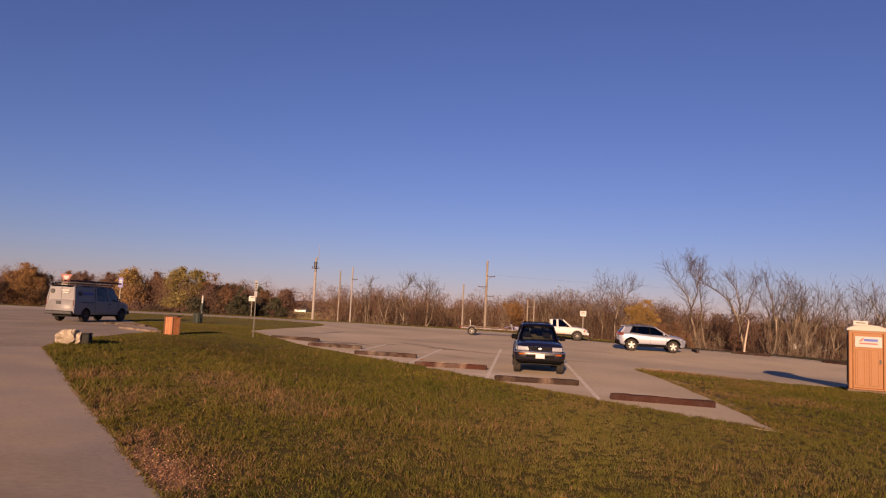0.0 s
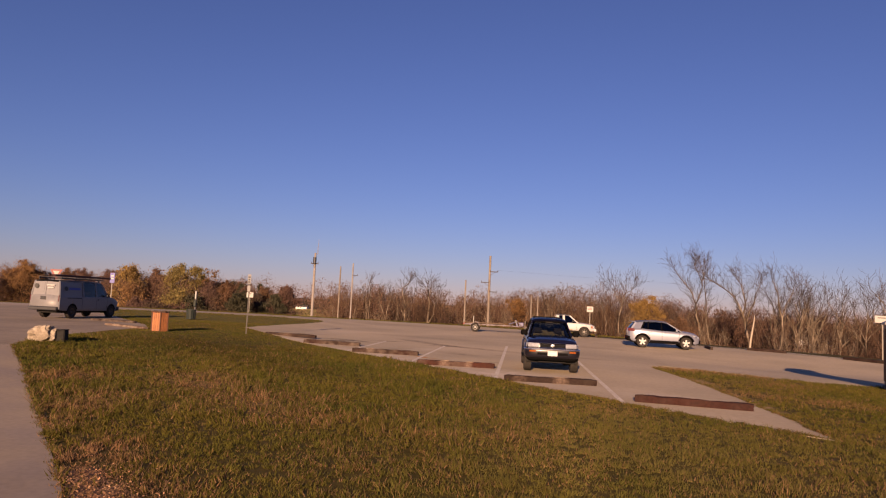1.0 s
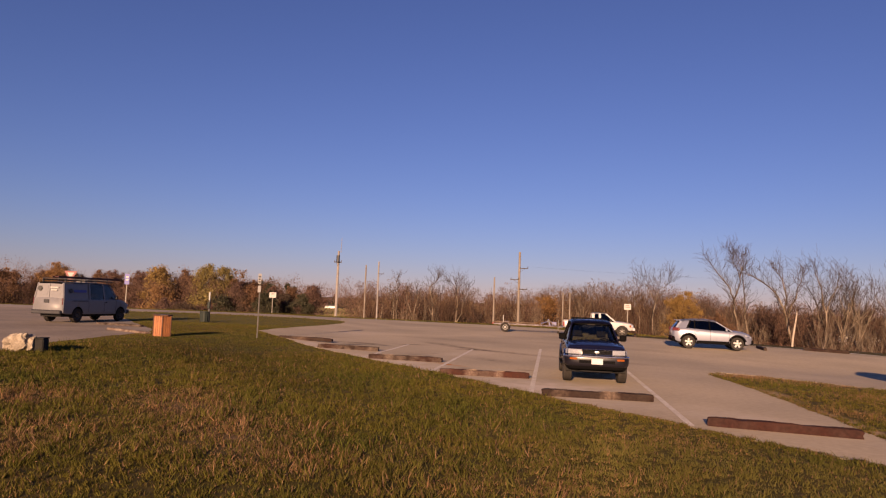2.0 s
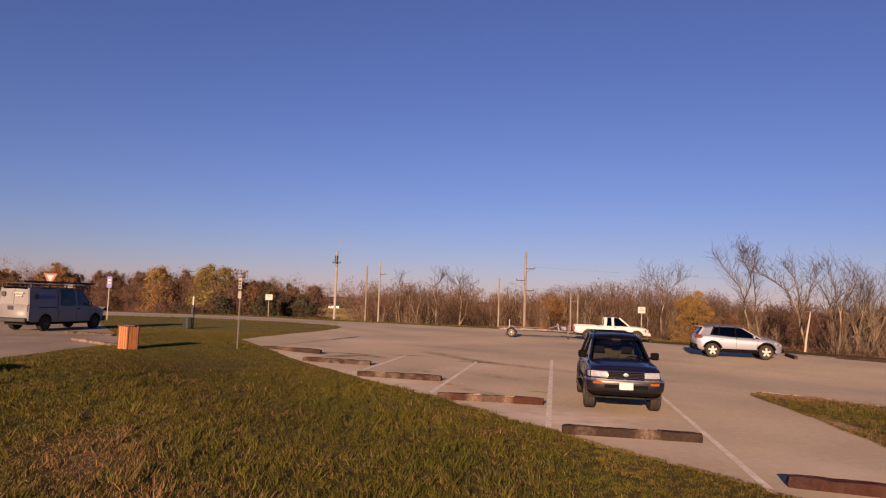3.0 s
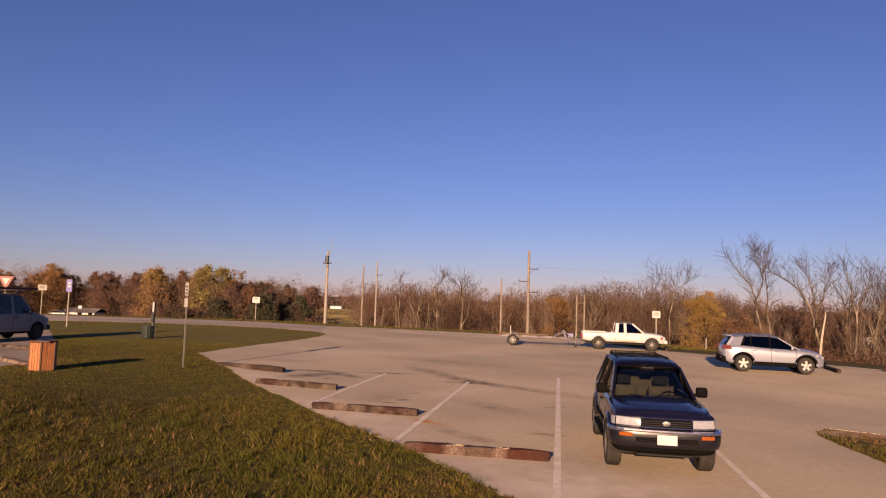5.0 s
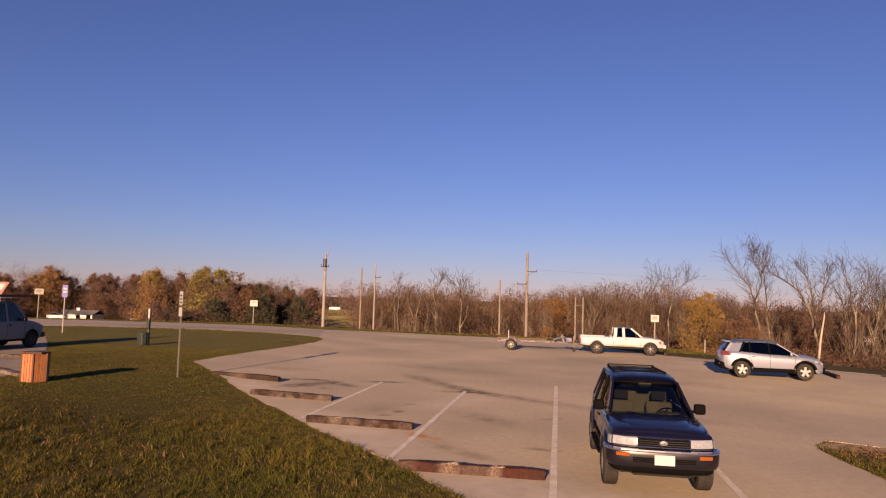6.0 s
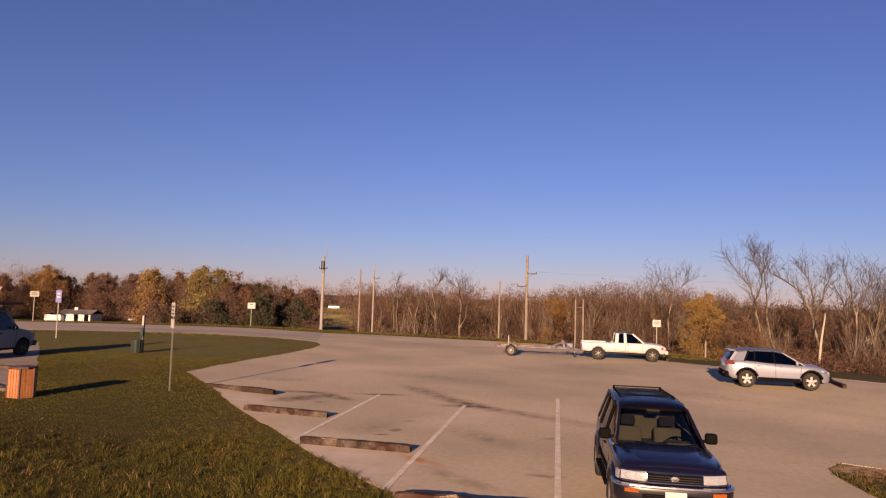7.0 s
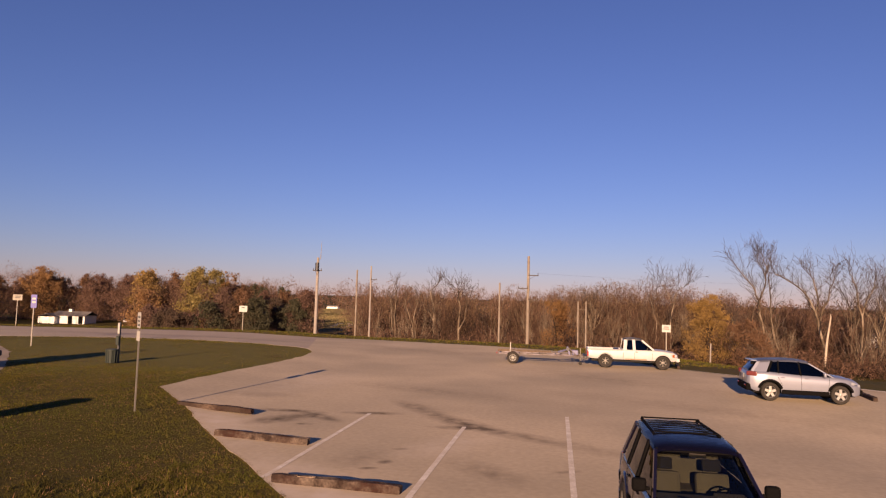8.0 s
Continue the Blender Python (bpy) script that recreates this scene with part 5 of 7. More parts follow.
def crossover(m):
    t = thing("crossover", "silver crossover with black lower cladding parked at the edge", "car", m)
    spec = dict(ends=(-2.2, 2.20), axles=(-1.33, 1.33), axle_z=0.355, arch=0.425, floor=0.28, crown=0.06, cabin=(-2.05, 1.14), shoulder=0.93,
                sill=((-2.2, 0.5), (-1.9, 0.36), (1.9, 0.32), (2.2, 0.42)),
                top=((-2.2, 0.93), (-2.12, 1.12), (-1.4, 1.15), (-0.6, 1.10), (0.0, 1.06), (1.14, 1.02), (1.35, 1.005), (1.65, 0.965), (1.9, 0.90), (2.05, 0.83), (2.14, 0.75), (2.2, 0.64)),
                plan=((-2.2, 0.72), (-2.12, 0.80), (-1.9, 0.87), (-1.5, 0.915), (0, 0.92), (1.3, 0.92), (1.65, 0.885), (1.9, 0.82), (2.08, 0.71), (2.2, 0.55)))
    part("body", hull(spec), SILVER_PAINT, t, smooth=True)
    chassis(t, spec, 1.3)
    g = dict(cowl=1.14, tail=-2.12, roof_front=0.20, roof_rear=-1.78, belt=((-2.2, 1.15), (-1.4, 1.135), (-0.6, 1.085), (0, 1.05), (1.0, 1.01)), roof=((-1.8, 1.545), (-1.4, 1.60), (-0.9, 1.635), (-0.4, 1.638), (0.0, 1.615), (0.2, 1.575)),
             base_w=((-2.1, 0.68), (-1.4, 0.83), (0.4, 0.85), (1.14, 0.765)), roof_w=((-1.8, 0.57), (-0.9, 0.635), (0.08, 0.61)),
             pillars=((1.14, 0.20, 0.05), (-0.14, -0.18, 0.055), (-1.0, -0.97, 0.06), (-1.42, -1.20, 0.09), (-2.0, -1.72, 0.12)), panes=(True, True, True, False))
    greenhouse(t, g, SILVER_PAINT, SMOKED_GLASS, SMOKED_GLASS, SMOKED_GLASS)
    part("cabin_floor", box(1.5, 2.9, 0.05, (0, -0.5, 0.45)), CABIN, t)
    part("dashboard", box(1.5, 0.4, 0.25, (0, 0.8, 0.75), bevel=0.06), CABIN, t)
    for x in (-0.38, 0.38):
        seat(t, x, -0.05, 0.62, CABIN)
        seat(t, x, -0.95, 0.66, CABIN)
    part("front_bumper", box(1.3, 0.16, 0.22, (0, 2.16, 0.36), bevel=0.05, segments=2), TRIM, t)
    part("grille", box(0.8, 0.06, 0.1, (0, 2.2, 0.66), bevel=0.02), TRIM, t)
    part("rear_bumper", box(1.62, 0.24, 0.30, (0, -2.14, 0.36), bevel=0.07, segments=3), TRIM, t)
    part("licence_plate", box(0.34, 0.012, 0.17, (0, -2.215, 0.82), bevel=0.003), PLATE, t)
    part("spoiler", box(1.10, 0.24, 0.04, (0, -1.88, 1.535), bevel=0.016, segments=2), SILVER_PAINT, t)
    for s in (-1, 1):
        hl = box(0.10, 0.44, 0.12, bevel=0.04, segments=2)
        bmesh.ops.transform(hl, matrix=pose(s * 0.755, 1.90, 0.72, -14, 0, s * 27), verts=hl.verts)
        part("headlight", hl, LENS, t)
        tl = box(0.12, 0.42, 0.18, bevel=0.04, segments=2)
        bmesh.ops.transform(tl, matrix=pose(s * 0.79, -2.02, 0.96, 0, 0, -s * 24), verts=tl.verts)
        part("tail_light", tl, DARK_RED, t)
        part("reflector", box(0.2, 0.03, 0.05, (s * 0.6, -2.26, 0.55), bevel=0.01), RED_LENS, t)
        mirror(t, s, 0.86, 0.72, 1.03, SILVER_PAINT)
        part("cladding", box(0.045, 1.8, 0.18, (s * 0.912, 0, 0.29), bevel=0.02), TRIM, t, "black lower sill cladding")
        seam(t, [(0.925, 0.86, 0.45), (0.93, 0.9, 0.8), (0.875, 0.93, 1.0)], s)
        seam(t, [(0.925, -0.14, 0.45), (0.93, -0.14, 0.8), (0.875, -0.14, 1.05)], s)
        seam(t, [(0.915, -0.85, 0.6), (0.92, -1.0, 0.9), (0.86, -1.1, 1.1)], s)
        for y in (0.08, -0.85):
            part("door_handle", box(0.03, 0.17, 0.035, (s * 0.905, y, 0.93), bevel=0.012), SILVER_PAINT, t)
        for ax in spec["axles"]:
            arch_lip(t, lerp(spec["plan"], ax) + 0.01, ax, 0.355, 0.425, s, TRIM, width=0.09)
            wheel(t, s * 0.81, ax, 0.365, 0.23, 0.235, ALLOY, 5, s)
    return t


crossover(pose(10.27, 43.75, 0.02 + zed(10.27, 43.75), 0, 0, -94) @ Matrix.Diagonal((1, 0.965, 1, 1)))


def pickup(m):
    t = thing("pickup_truck", "white extended-cab pickup truck with rust marks", "pickup", m)
    spec = dict(ends=(-2.62, 2.45), axles=(-1.595, 1.595), axle_z=0.37, arch=0.45, floor=0.34, crown=0.04, cabin=(-2.55, 1.12), shoulder=0.965,
                sill=((-2.62, 0.55), (-2.3, 0.5), (2.2, 0.47), (2.45, 0.52)),
                top=((-2.62, 1.02), (-0.62, 1.03), (-0.6, 1.06), (1.12, 1.06), (1.6, 1.03), (2.2, 0.95), (2.4, 0.84), (2.45, 0.76)),
                plan=((-2.62, 0.84), (-2.4, 0.86), (0, 0.875), (1.6, 0.87), (2.1, 0.83), (2.35, 0.76), (2.45, 0.68)))
    part("body", hull(spec), WHITE_PAINT, t, smooth=True)
    chassis(t, spec, 1.2)
    g = dict(cowl=1.12, tail=-0.58, roof_front=0.45, roof_rear=-0.5, belt=((-0.6, 1.05), (1.15, 1.07)), roof=((-0.55, 1.66), (0.1, 1.69), (0.5, 1.65)),
             base_w=((-0.6, 0.80), (0.5, 0.81), (1.12, 0.76)), roof_w=((-0.6, 0.64), (0.5, 0.62)),
             pillars=((1.12, 0.45, 0.10), (0.02, 0.0, 0.17), (-0.50, -0.45, 0.20)), panes=(True, True), body_pillars=True)
    greenhouse(t, g, WHITE_PAINT, SMOKED_GLASS, SMOKED_GLASS, SMOKED_GLASS)
    part("cab_back", box(1.62, 0.05, 0.62, (0, -0.6, 0.48), bevel=0.015), WHITE_PAINT, t)
    part("cabin_floor", box(1.5, 1.7, 0.05, (0, 0.25, 0.5)), CABIN, t)
    part("dashboard", box(1.45, 0.4, 0.25, (0, 0.85, 0.78), bevel=0.06), CABIN, t)
    for x in (-0.36, 0.36):
        seat(t, x, 0.1, 0.62, CABIN)
    part("load_bed", box(1.5, 1.95, 0.04, (0, -1.6, 0.58)), DARK_METAL, t, "dark scuffed load bed floor")
    for s in (-1, 1):
        part("bed_wall", box(0.05, 1.95, 0.45, (s * 0.74, -1.6, 0.58), bevel=0.012), WHITE_PAINT, t)
        part("bed_rail", box(0.12, 1.98, 0.04, (s * 0.79, -1.6, 1.015), bevel=0.012), WHITE_PAINT, t)
    part("tailgate", box(1.5, 0.06, 0.5, (0, -2.6, 0.53), bevel=0.015), WHITE_PAINT, t)
    part("rear_bumper", box(1.7, 0.18, 0.16, (0, -2.72, 0.46), bevel=0.03), DARK_METAL, t)
    part("front_bumper", box(1.72, 0.2, 0.2, (0, 2.42, 0.46), bevel=0.04, segments=2), WHITE_PAINT, t)
    part("grille", box(0.95, 0.06, 0.2, (0, 2.42, 0.70), bevel=0.02), DARK_METAL, t)
    part("tow_bar", box(0.08, 0.3, 0.08, (0, -2.9, 0.42), bevel=0.01), DARK_METAL, t)
    for s in (-1, 1):
        part("headlight", box(0.26, 0.2, 0.18, (s * 0.68, 2.28, 0.70), bevel=0.03), LENS, t)
        part("turn_signal", box(0.05, 0.12, 0.15, (s * 0.82, 2.18, 0.71), bevel=0.015), AMBER, t)
        part("tail_light", box(0.05, 0.10, 0.32, (s * 0.83, -2.585, 0.62), bevel=0.015), RED_LENS, t)
        mirror(t, s, 0.82, 0.78, 1.08, TRIM)
        seam(t, [(0.875, 1.0, 0.5), (0.878, 1.02, 0.85), (0.825, 1.05, 1.05)], s)
        seam(t, [(0.875, 0.02, 0.5), (0.878, 0.02, 0.85), (0.825, 0.02, 1.05)], s)
        seam(t, [(0.875, -0.6, 0.5), (0.878, -0.6, 0.85), (0.84, -0.6, 1.02)], s, 0.02)
        part("door_handle", box(0.025, 0.15, 0.04, (s * 0.865, 0.14, 0.93), bevel=0.01), TRIM, t)
        part("sill_rust", box(0.012, 1.2, 0.06, (s * 0.872, 0.1, 0.50), bevel=0.003), RUST, t, "rusty stain along the sill")
        for ax in spec["axles"]:
            arch_lip(t, lerp(spec["plan"], ax), ax, 0.37, 0.45, s, WHITE_PAINT, width=0.05)
            wheel(t, s * 0.77, ax, 0.39, 0.24, 0.215, DULL_ALLOY, 6, s)
    part("toolbox", box(1.3, 0.3, 0.2, (0, -0.9, 0.86), bevel=0.02), DARK_METAL, t)
    return t


white_pickup = pickup(pose(5.09, 54.65, 0.02 + zed(5.09, 54.65), 0, 0, -91))


def boat_trailer(m):
    """An empty boat trailer, hitched along its own +y."""
    t = thing("boat_trailer", "empty low boat trailer with white-rimmed wheels and guide posts", "trailer", m)
    for s in (-1, 1):
        part("rail", beam((s * 0.62, -2.2, 0.56), (s * 0.55, 1.2, 0.56), 0.09, 0.07, (0, 0, 1)), BED_RUST, t)
        part("tongue", beam((s * 0.55, 1.2, 0.56), (0, 3.3, 0.50), 0.09, 0.07, (0, 0, 1)), BED_RUST, t)
        part("bunk", beam((s * 0.36, -2.3, 0.70), (s * 0.30, 0.9, 0.70), 0.1, 0.06, (0, 0, 1)), SKID, t, "carpeted wooden bunk")
        wheel(t, s * 0.86, -1.35, 0.35, 0.2, 0.2, SIGN_WHITE, 8, s)
        f = [(0.33 * math.cos(radians(a)) * 1.12, 0.33 * math.sin(radians(a)) * 1.08) for a in range(10, 171, 16)]
        f += [(x * 1.06, z * 1.06) for x, z in f[::-1]]
        fd = prism(f, 0.24, axis="x")
        part("mudguard", moved(fd, s * 0.87, -1.35, 0.4), BED_RUST, t)
        part("tail_light", box(0.12, 0.05, 0.1, (s * 0.8, -2.3, 0.55), bevel=0.01), RED_LENS, t)
    for y in (-2.15, -1.0, 0.2, 1.15):
        part("cross_member", beam((-0.6, y, 0.55), (0.6, y, 0.55), 0.08, 0.06, (0, 0, 1)), BED_RUST, t)
    part("axle", rod((-0.86, -1.35, 0.35), (0.86, -1.35, 0.35), 0.04), UNDER, t)
    part("guide_post", beam((0.82, -1.5, 0.5), (0.86, -1.5, 1.25), 0.06, 0.06, (0, 1, 0)), SIGN_WHITE, t, "white upright guide post")
    part("winch_post", beam((0, 2.0, 0.5), (0, 1.85, 1.05), 0.12, 0.12, (0, 1, 0)), WINCH_BLUE, t, "blue-grey winch post")
    for s in (-1, 1):
        part("bow_bracket", beam((s * 0.05, 1.85, 0.88), (s * 0.38, 1.3, 0.7), 0.07, 0.06, (0, 0, 1)), WINCH_BLUE, t)
        part("brace", beam((s * 0.05, 1.95, 0.95), (s * 0.3, 2.35, 0.55), 0.07, 0.06, (0, 1, 0)), BED_RUST, t)
    part("battery_box", box(0.4, 0.36, 0.28, (0, 2.3, 0.58), bevel=0.03), WINCH_BLUE, t)
    part("winch", rod((-0.12, 1.86, 0.9), (0.12, 1.86, 0.9), 0.1), DARK_METAL, t)
    part("jack", rod((0.1, 2.6, 0.25), (0.1, 2.6, 1.0), 0.035), GALV, t)
    part("jack_wheel", lathe([(0.001, -0.03), (0.1, -0.03), (0.1, 0.03), (0.001, 0.03)], 14), TYRE, t).matrix_basis = pose(0.1, 2.6, 0.1)
    part("coupler", box(0.1, 0.22, 0.09, (0, 3.35, 0.46), bevel=0.015), DARK_METAL, t)


boat_trailer(pose(-0.49, 54.85, 0.02 + zed(-0.49, 54.85), 0, 0, -90))


def van(m):
    t = thing("cargo_van", "dusty white cargo van with a ladder rack on its roof", "van", m)
    spec = dict(ends=(-3.05, 2.75), axles=(-1.87, 1.87), axle_z=0.37, arch=0.44, floor=0.3, crown=0.05, cabin=(-2.95, 1.62), shoulder=0.97,
                sill=((-3.05, 0.5), (-2.7, 0.44), (2.5, 0.40), (2.75, 0.5)),
                top=((-3.05, 1.22), (1.62, 1.22), (2.0, 1.17), (2.5, 1.05), (2.68, 0.95), (2.75, 0.85)),
                plan=((-3.05, 0.97), (-2.9, 1.0), (0, 1.01), (1.9, 0.99), (2.4, 0.95), (2.65, 0.86), (2.75, 0.78)))
    part("body", hull(spec), VAN_PAINT, t, smooth=True)
    chassis(t, spec, 1.4)
    g = dict(cowl=1.62, tail=-3.03, roof_front=0.95, roof_rear=-2.92, belt=((-3.05, 1.2), (1.7, 1.22)), roof=((-2.95, 2.04), (-1, 2.07), (0.6, 2.05), (0.95, 1.99)),
             base_w=((-3.05, 0.96), (0.5, 0.97), (1.62, 0.90)), roof_w=((-2.95, 0.82), (0.5, 0.82), (0.95, 0.78)),
             pillars=((1.62, 0.95, 0.1), (0.35, 0.3, 0.12), (-0.9, -0.9, 0.12), (-2.96, -2.88, 0.14)), panes=(True, True, False), body_pillars=True)
    greenhouse(t, g, VAN_PAINT, SMOKED_GLASS, SMOKED_GLASS, None)
    part("cabin_floor", box(1.8, 4.5, 0.05, (0, -0.6, 0.5)), CABIN, t)
    part("dashboard", box(1.7, 0.4, 0.3, (0, 1.35, 0.9), bevel=0.06), CABIN, t)
    for x in (-0.45, 0.45):
        seat(t, x, 0.5, 0.85, CABIN)
    for s in (-1, 1):
        d = part("rear_door", prism([(s * 0.01, 0.5), (s * 0.93, 0.5), (s * 0.93, 1.22), (s * 0.81, 1.96), (s * 0.01, 1.98)], 0.05, bevel=0.008, axis="y"), VAN_PAINT, t)
        d.matrix_basis = pose(0, -3.035, 0, -2.5)
        part("door_panel", prism([(s * 0.12, 1.4), (s * 0.76, 1.4), (s * 0.70, 1.9), (s * 0.12, 1.9)], 0.012, axis="y"), VAN_PAINT, d).matrix_basis = pose(0, -0.028, 0)
        part("hinge", box(0.05, 0.03, 0.1, (s * 0.92, -0.03, 0.9), bevel=0.008), DARK_METAL, d)
        part("hinge", box(0.05, 0.03, 0.1, (s * 0.87, -0.03, 1.6), bevel=0.008), DARK_METAL, d)
        part("corner_post", beam((s * 0.955, -3.0, 0.5), (s * 0.955, -3.0, 1.22), 0.12, 0.12, (s, -1, 0)), VAN_PAINT, t)
        part("corner_post", beam((s * 0.955, -3.0, 1.2), (s * 0.815, -2.92, 2.02), 0.12, 0.12, (s, -1, 0)), VAN_PAINT, t)
        part("tail_light", box(0.05, 0.06, 0.34, (s * 0.965, -3.05, 0.92), bevel=0.015), DARK_RED, t)
        part("headlight", box(0.3, 0.12, 0.2, (s * 0.72, 2.66, 0.78), bevel=0.03), LENS, t)
        mirror(t, s, 0.97, 1.25, 1.2, TRIM)
        seam(t, [(1.012, 1.35, 0.5), (1.015, 1.4, 0.9), (0.975, 1.45, 1.2)], s)
        seam(t, [(1.012, 0.33, 0.5), (1.015, 0.33, 0.9), (0.975, 0.33, 1.2)], s)
        seam(t, [(1.012, -1.0, 0.55), (1.015, -1.0, 0.9), (0.975, -1.0, 1.2), (0.84, -1.0, 2.05)], s)
        part("door_handle", box(0.025, 0.16, 0.05, (s * 1.0, 0.5, 1.02), bevel=0.01), TRIM, t)
        part("sliding_rail", box(0.012, 1.3, 0.03, (s * 0.995, -1.7, 1.1), bevel=0.003), TRIM, t)
        for ax in spec["axles"]:
            arch_lip(t, lerp(spec["plan"], ax) - 0.012, ax, 0.37, 0.44, s, TRIM, width=0.02)
            wheel(t, s * 0.88, ax, 0.37, 0.24, 0.2, DULL_RIM, 8, s)
        part("rack_rail", beam((s * 0.74, -2.8, 2.17), (s * 0.74, 1.2, 2.17), 0.05, 0.05, (0, 0, 1)), DARK_METAL, t)
        part("ladder_rail", beam((s * 0.2 + 0.3, -3.0, 2.32), (s * 0.2 + 0.3, 2.25, 2.32), 0.10, 0.035, (1, 0, 0)), LADDER, t, "weathered dark red ladder rail")
        # lettering on the flank, as plain bars
        part("emblem", lathe([(0.001, 0.004), (0.13, 0.004), (0.13, -0.004)], 18), LETTER_BLACK, t).matrix_basis = pose(s * 0.94, -2.45, 1.62, 0, -s * 8, 0 if s > 0 else 180)
        part("lettering_bar", beam((s * 0.935, -2.2, 1.62), (s * 0.935, -1.2, 1.62), 0.13, 0.008, (s, 0, 0.12)), LETTER_BLUE, t)
    for y in (-2.7, -1.5, -0.3, 0.7):
        part("rack_bar", beam((-0.8, y, 2.24), (0.8, y, 2.24), 0.05, 0.04, (0, 0, 1)), DARK_METAL, t)
        for s in (-1, 1):
            part("rack_foot", box(0.05, 0.08, 0.2, (s * 0.76, y, 2.04), bevel=0.008), DARK_METAL, t)
    for k in range(14):
        part("ladder_rung", rod((0.1, -2.85 + 0.37 * k, 2.32), (0.5, -2.85 + 0.37 * k, 2.32), 0.02, sides=6), LADDER, t)
    part("emblem", lathe([(0.001, 0.006), (0.10, 0.006), (0.13, 0.004), (0.13, -0.004)], 18), LETTER_BLACK, t).matrix_basis = pose(-0.62, -3.055, 1.72, 0, 0, -90)
    for z, w in ((1.75, 0.55), (1.62, 0.4)):
        part("lettering_bar", box(w, 0.006, 0.06, (0.35, -3.07, z)), SIGN_BACK, t)
    # raised dark panel: the shade of the plate recess is put in by colour
    part("licence_plate", box(0.34, 0.012, 0.18, (-0.1, -3.085, 1.0), bevel=0.003), DARK_METAL, t, "dark panel coloured as the plate recess's shade")
    part("rear_bumper", box(1.95, 0.2, 0.2, (0, -3.12, 0.44), bevel=0.04), DARK_METAL, t)
    part("front_bumper", box(1.85, 0.25, 0.24, (0, 2.72, 0.42), bevel=0.05), DARK_METAL, t)
    part("grille", box(1.1, 0.06, 0.22, (0, 2.74, 0.78), bevel=0.02), DARK_METAL, t)
    return t


cargo = van(pose(-24.35, 37.75, zed(-24.35, 37.75) + 0.01, 0, 0, -2) @ Matrix.Diagonal((0.87, 0.93, 1.02, 1)))
for child in cargo.children:
    if child.name.startswith("wheel") and not child.data:
        child.matrix_basis = child.matrix_basis @ Matrix.Diagonal((1 / 0.87, 1 / 0.93, 1 / 1.02, 1))


# ---------------------------------------------------------------- trees and woods
BARK_PALE = mat("pale_bark", (0.165, 0.132, 0.10), 0.9, vary=0.3, size=2.0, fine=3, bump=0, spread=0.3, other=(0.09, 0.065, 0.045))
BARK_BROWN = mat("brown_twigs", (0.062, 0.034, 0.023), 0.9, vary=0.25, size=12.0, fine=1.5, bump=0, spread=0.35, other=(0.048, 0.029, 0.02))
BARK_DARK = mat("dark_bark", (0.055, 0.036, 0.025), 0.9, vary=0.25, size=2.0, fine=3, bump=0, spread=0.25)
BARK_TWIG = mat("grey_brown_twigs", (0.074, 0.055, 0.043), 0.9, vary=0.25, size=3.0, fine=2, bump=0, spread=0.3)
LEAF_RUST = mat("rust_leaves", (0.10, 0.058, 0.036), 0.8, vary=0.25, size=9.0, fine=1.0, bump=0, spread=0.2, other=(0.108, 0.062, 0.036), patch=0.6, thin=0.4)
LEAF_TAN = mat("tan_leaves", (0.135, 0.08, 0.033), 0.8, vary=0.25, size=9.0, fine=1.0, bump=0, spread=0.2, other=(0.12, 0.062, 0.026), patch=0.6, thin=0.4)
LEAF_GOLD = mat("golden_leaves", (0.235, 0.155, 0.045), 0.7, vary=0.2, size=2.0, fine=1.0, bump=0, spread=0.2, other=(0.12, 0.076, 0.026), thin=0.4)
LEAF_OLIVE = mat("olive_gold_leaves", (0.15, 0.108, 0.03), 0.7, vary=0.2, size=3.0, fine=1.0, bump=0, spread=0.2, other=(0.125, 0.10, 0.032), thin=0.4)
LEAF_PLUM = mat("plum_brown_leaves", (0.098, 0.062, 0.048), 0.8, vary=0.2, size=5.0, fine=1.0, bump=0, spread=0.2, other=(0.082, 0.047, 0.036), thin=0.4)
LEAF_ORANGE = mat("orange_brown_leaves", (0.175, 0.102, 0.045), 0.8, vary=0.2, size=5.0, fine=1.0, bump=0, spread=0.2, other=(0.145, 0.084, 0.040), thin=0.4)
LEAF_AMBER = mat("amber_brown_leaves", (0.178, 0.112, 0.037), 0.8, vary=0.2, size=5.0, fine=1.0, bump=0, spread=0.2, other=(0.145, 0.092, 0.034), thin=0.4)
LEAF_DARK = mat("dark_evergreen", (0.042, 0.040, 0.025), 0.8, vary=0.2, size=4.0, fine=1.0, bump=0, spread=0.2, thin=0.4)


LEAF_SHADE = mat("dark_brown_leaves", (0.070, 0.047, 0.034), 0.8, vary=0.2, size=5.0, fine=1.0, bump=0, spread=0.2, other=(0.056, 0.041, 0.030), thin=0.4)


def bulk(name, verts, faces, material, parent=None, label=""):
    """A mesh from arrays of places and of quads or triangles."""
    verts, faces = np.asarray(verts, np.float32), np.asarray(faces, np.int32)
    me = bpy.data.meshes.new(name)
    n, k = faces.shape
    me.vertices.add(len(verts))
    me.vertices.foreach_set("co", verts.ravel())
    me.loops.add(n * k)
    me.loops.foreach_set("vertex_index", faces.ravel())
    me.polygons.add(n)
    me.polygons.foreach_set("loop_start", np.arange(0, n * k, k, dtype=np.int32))
    me.update(calc_edges=True)
    me.materials.append(material)
    ob = new(name, me)
    if parent:
        ob.parent = parent
    if label:
        ob["label"] = label
    return ob


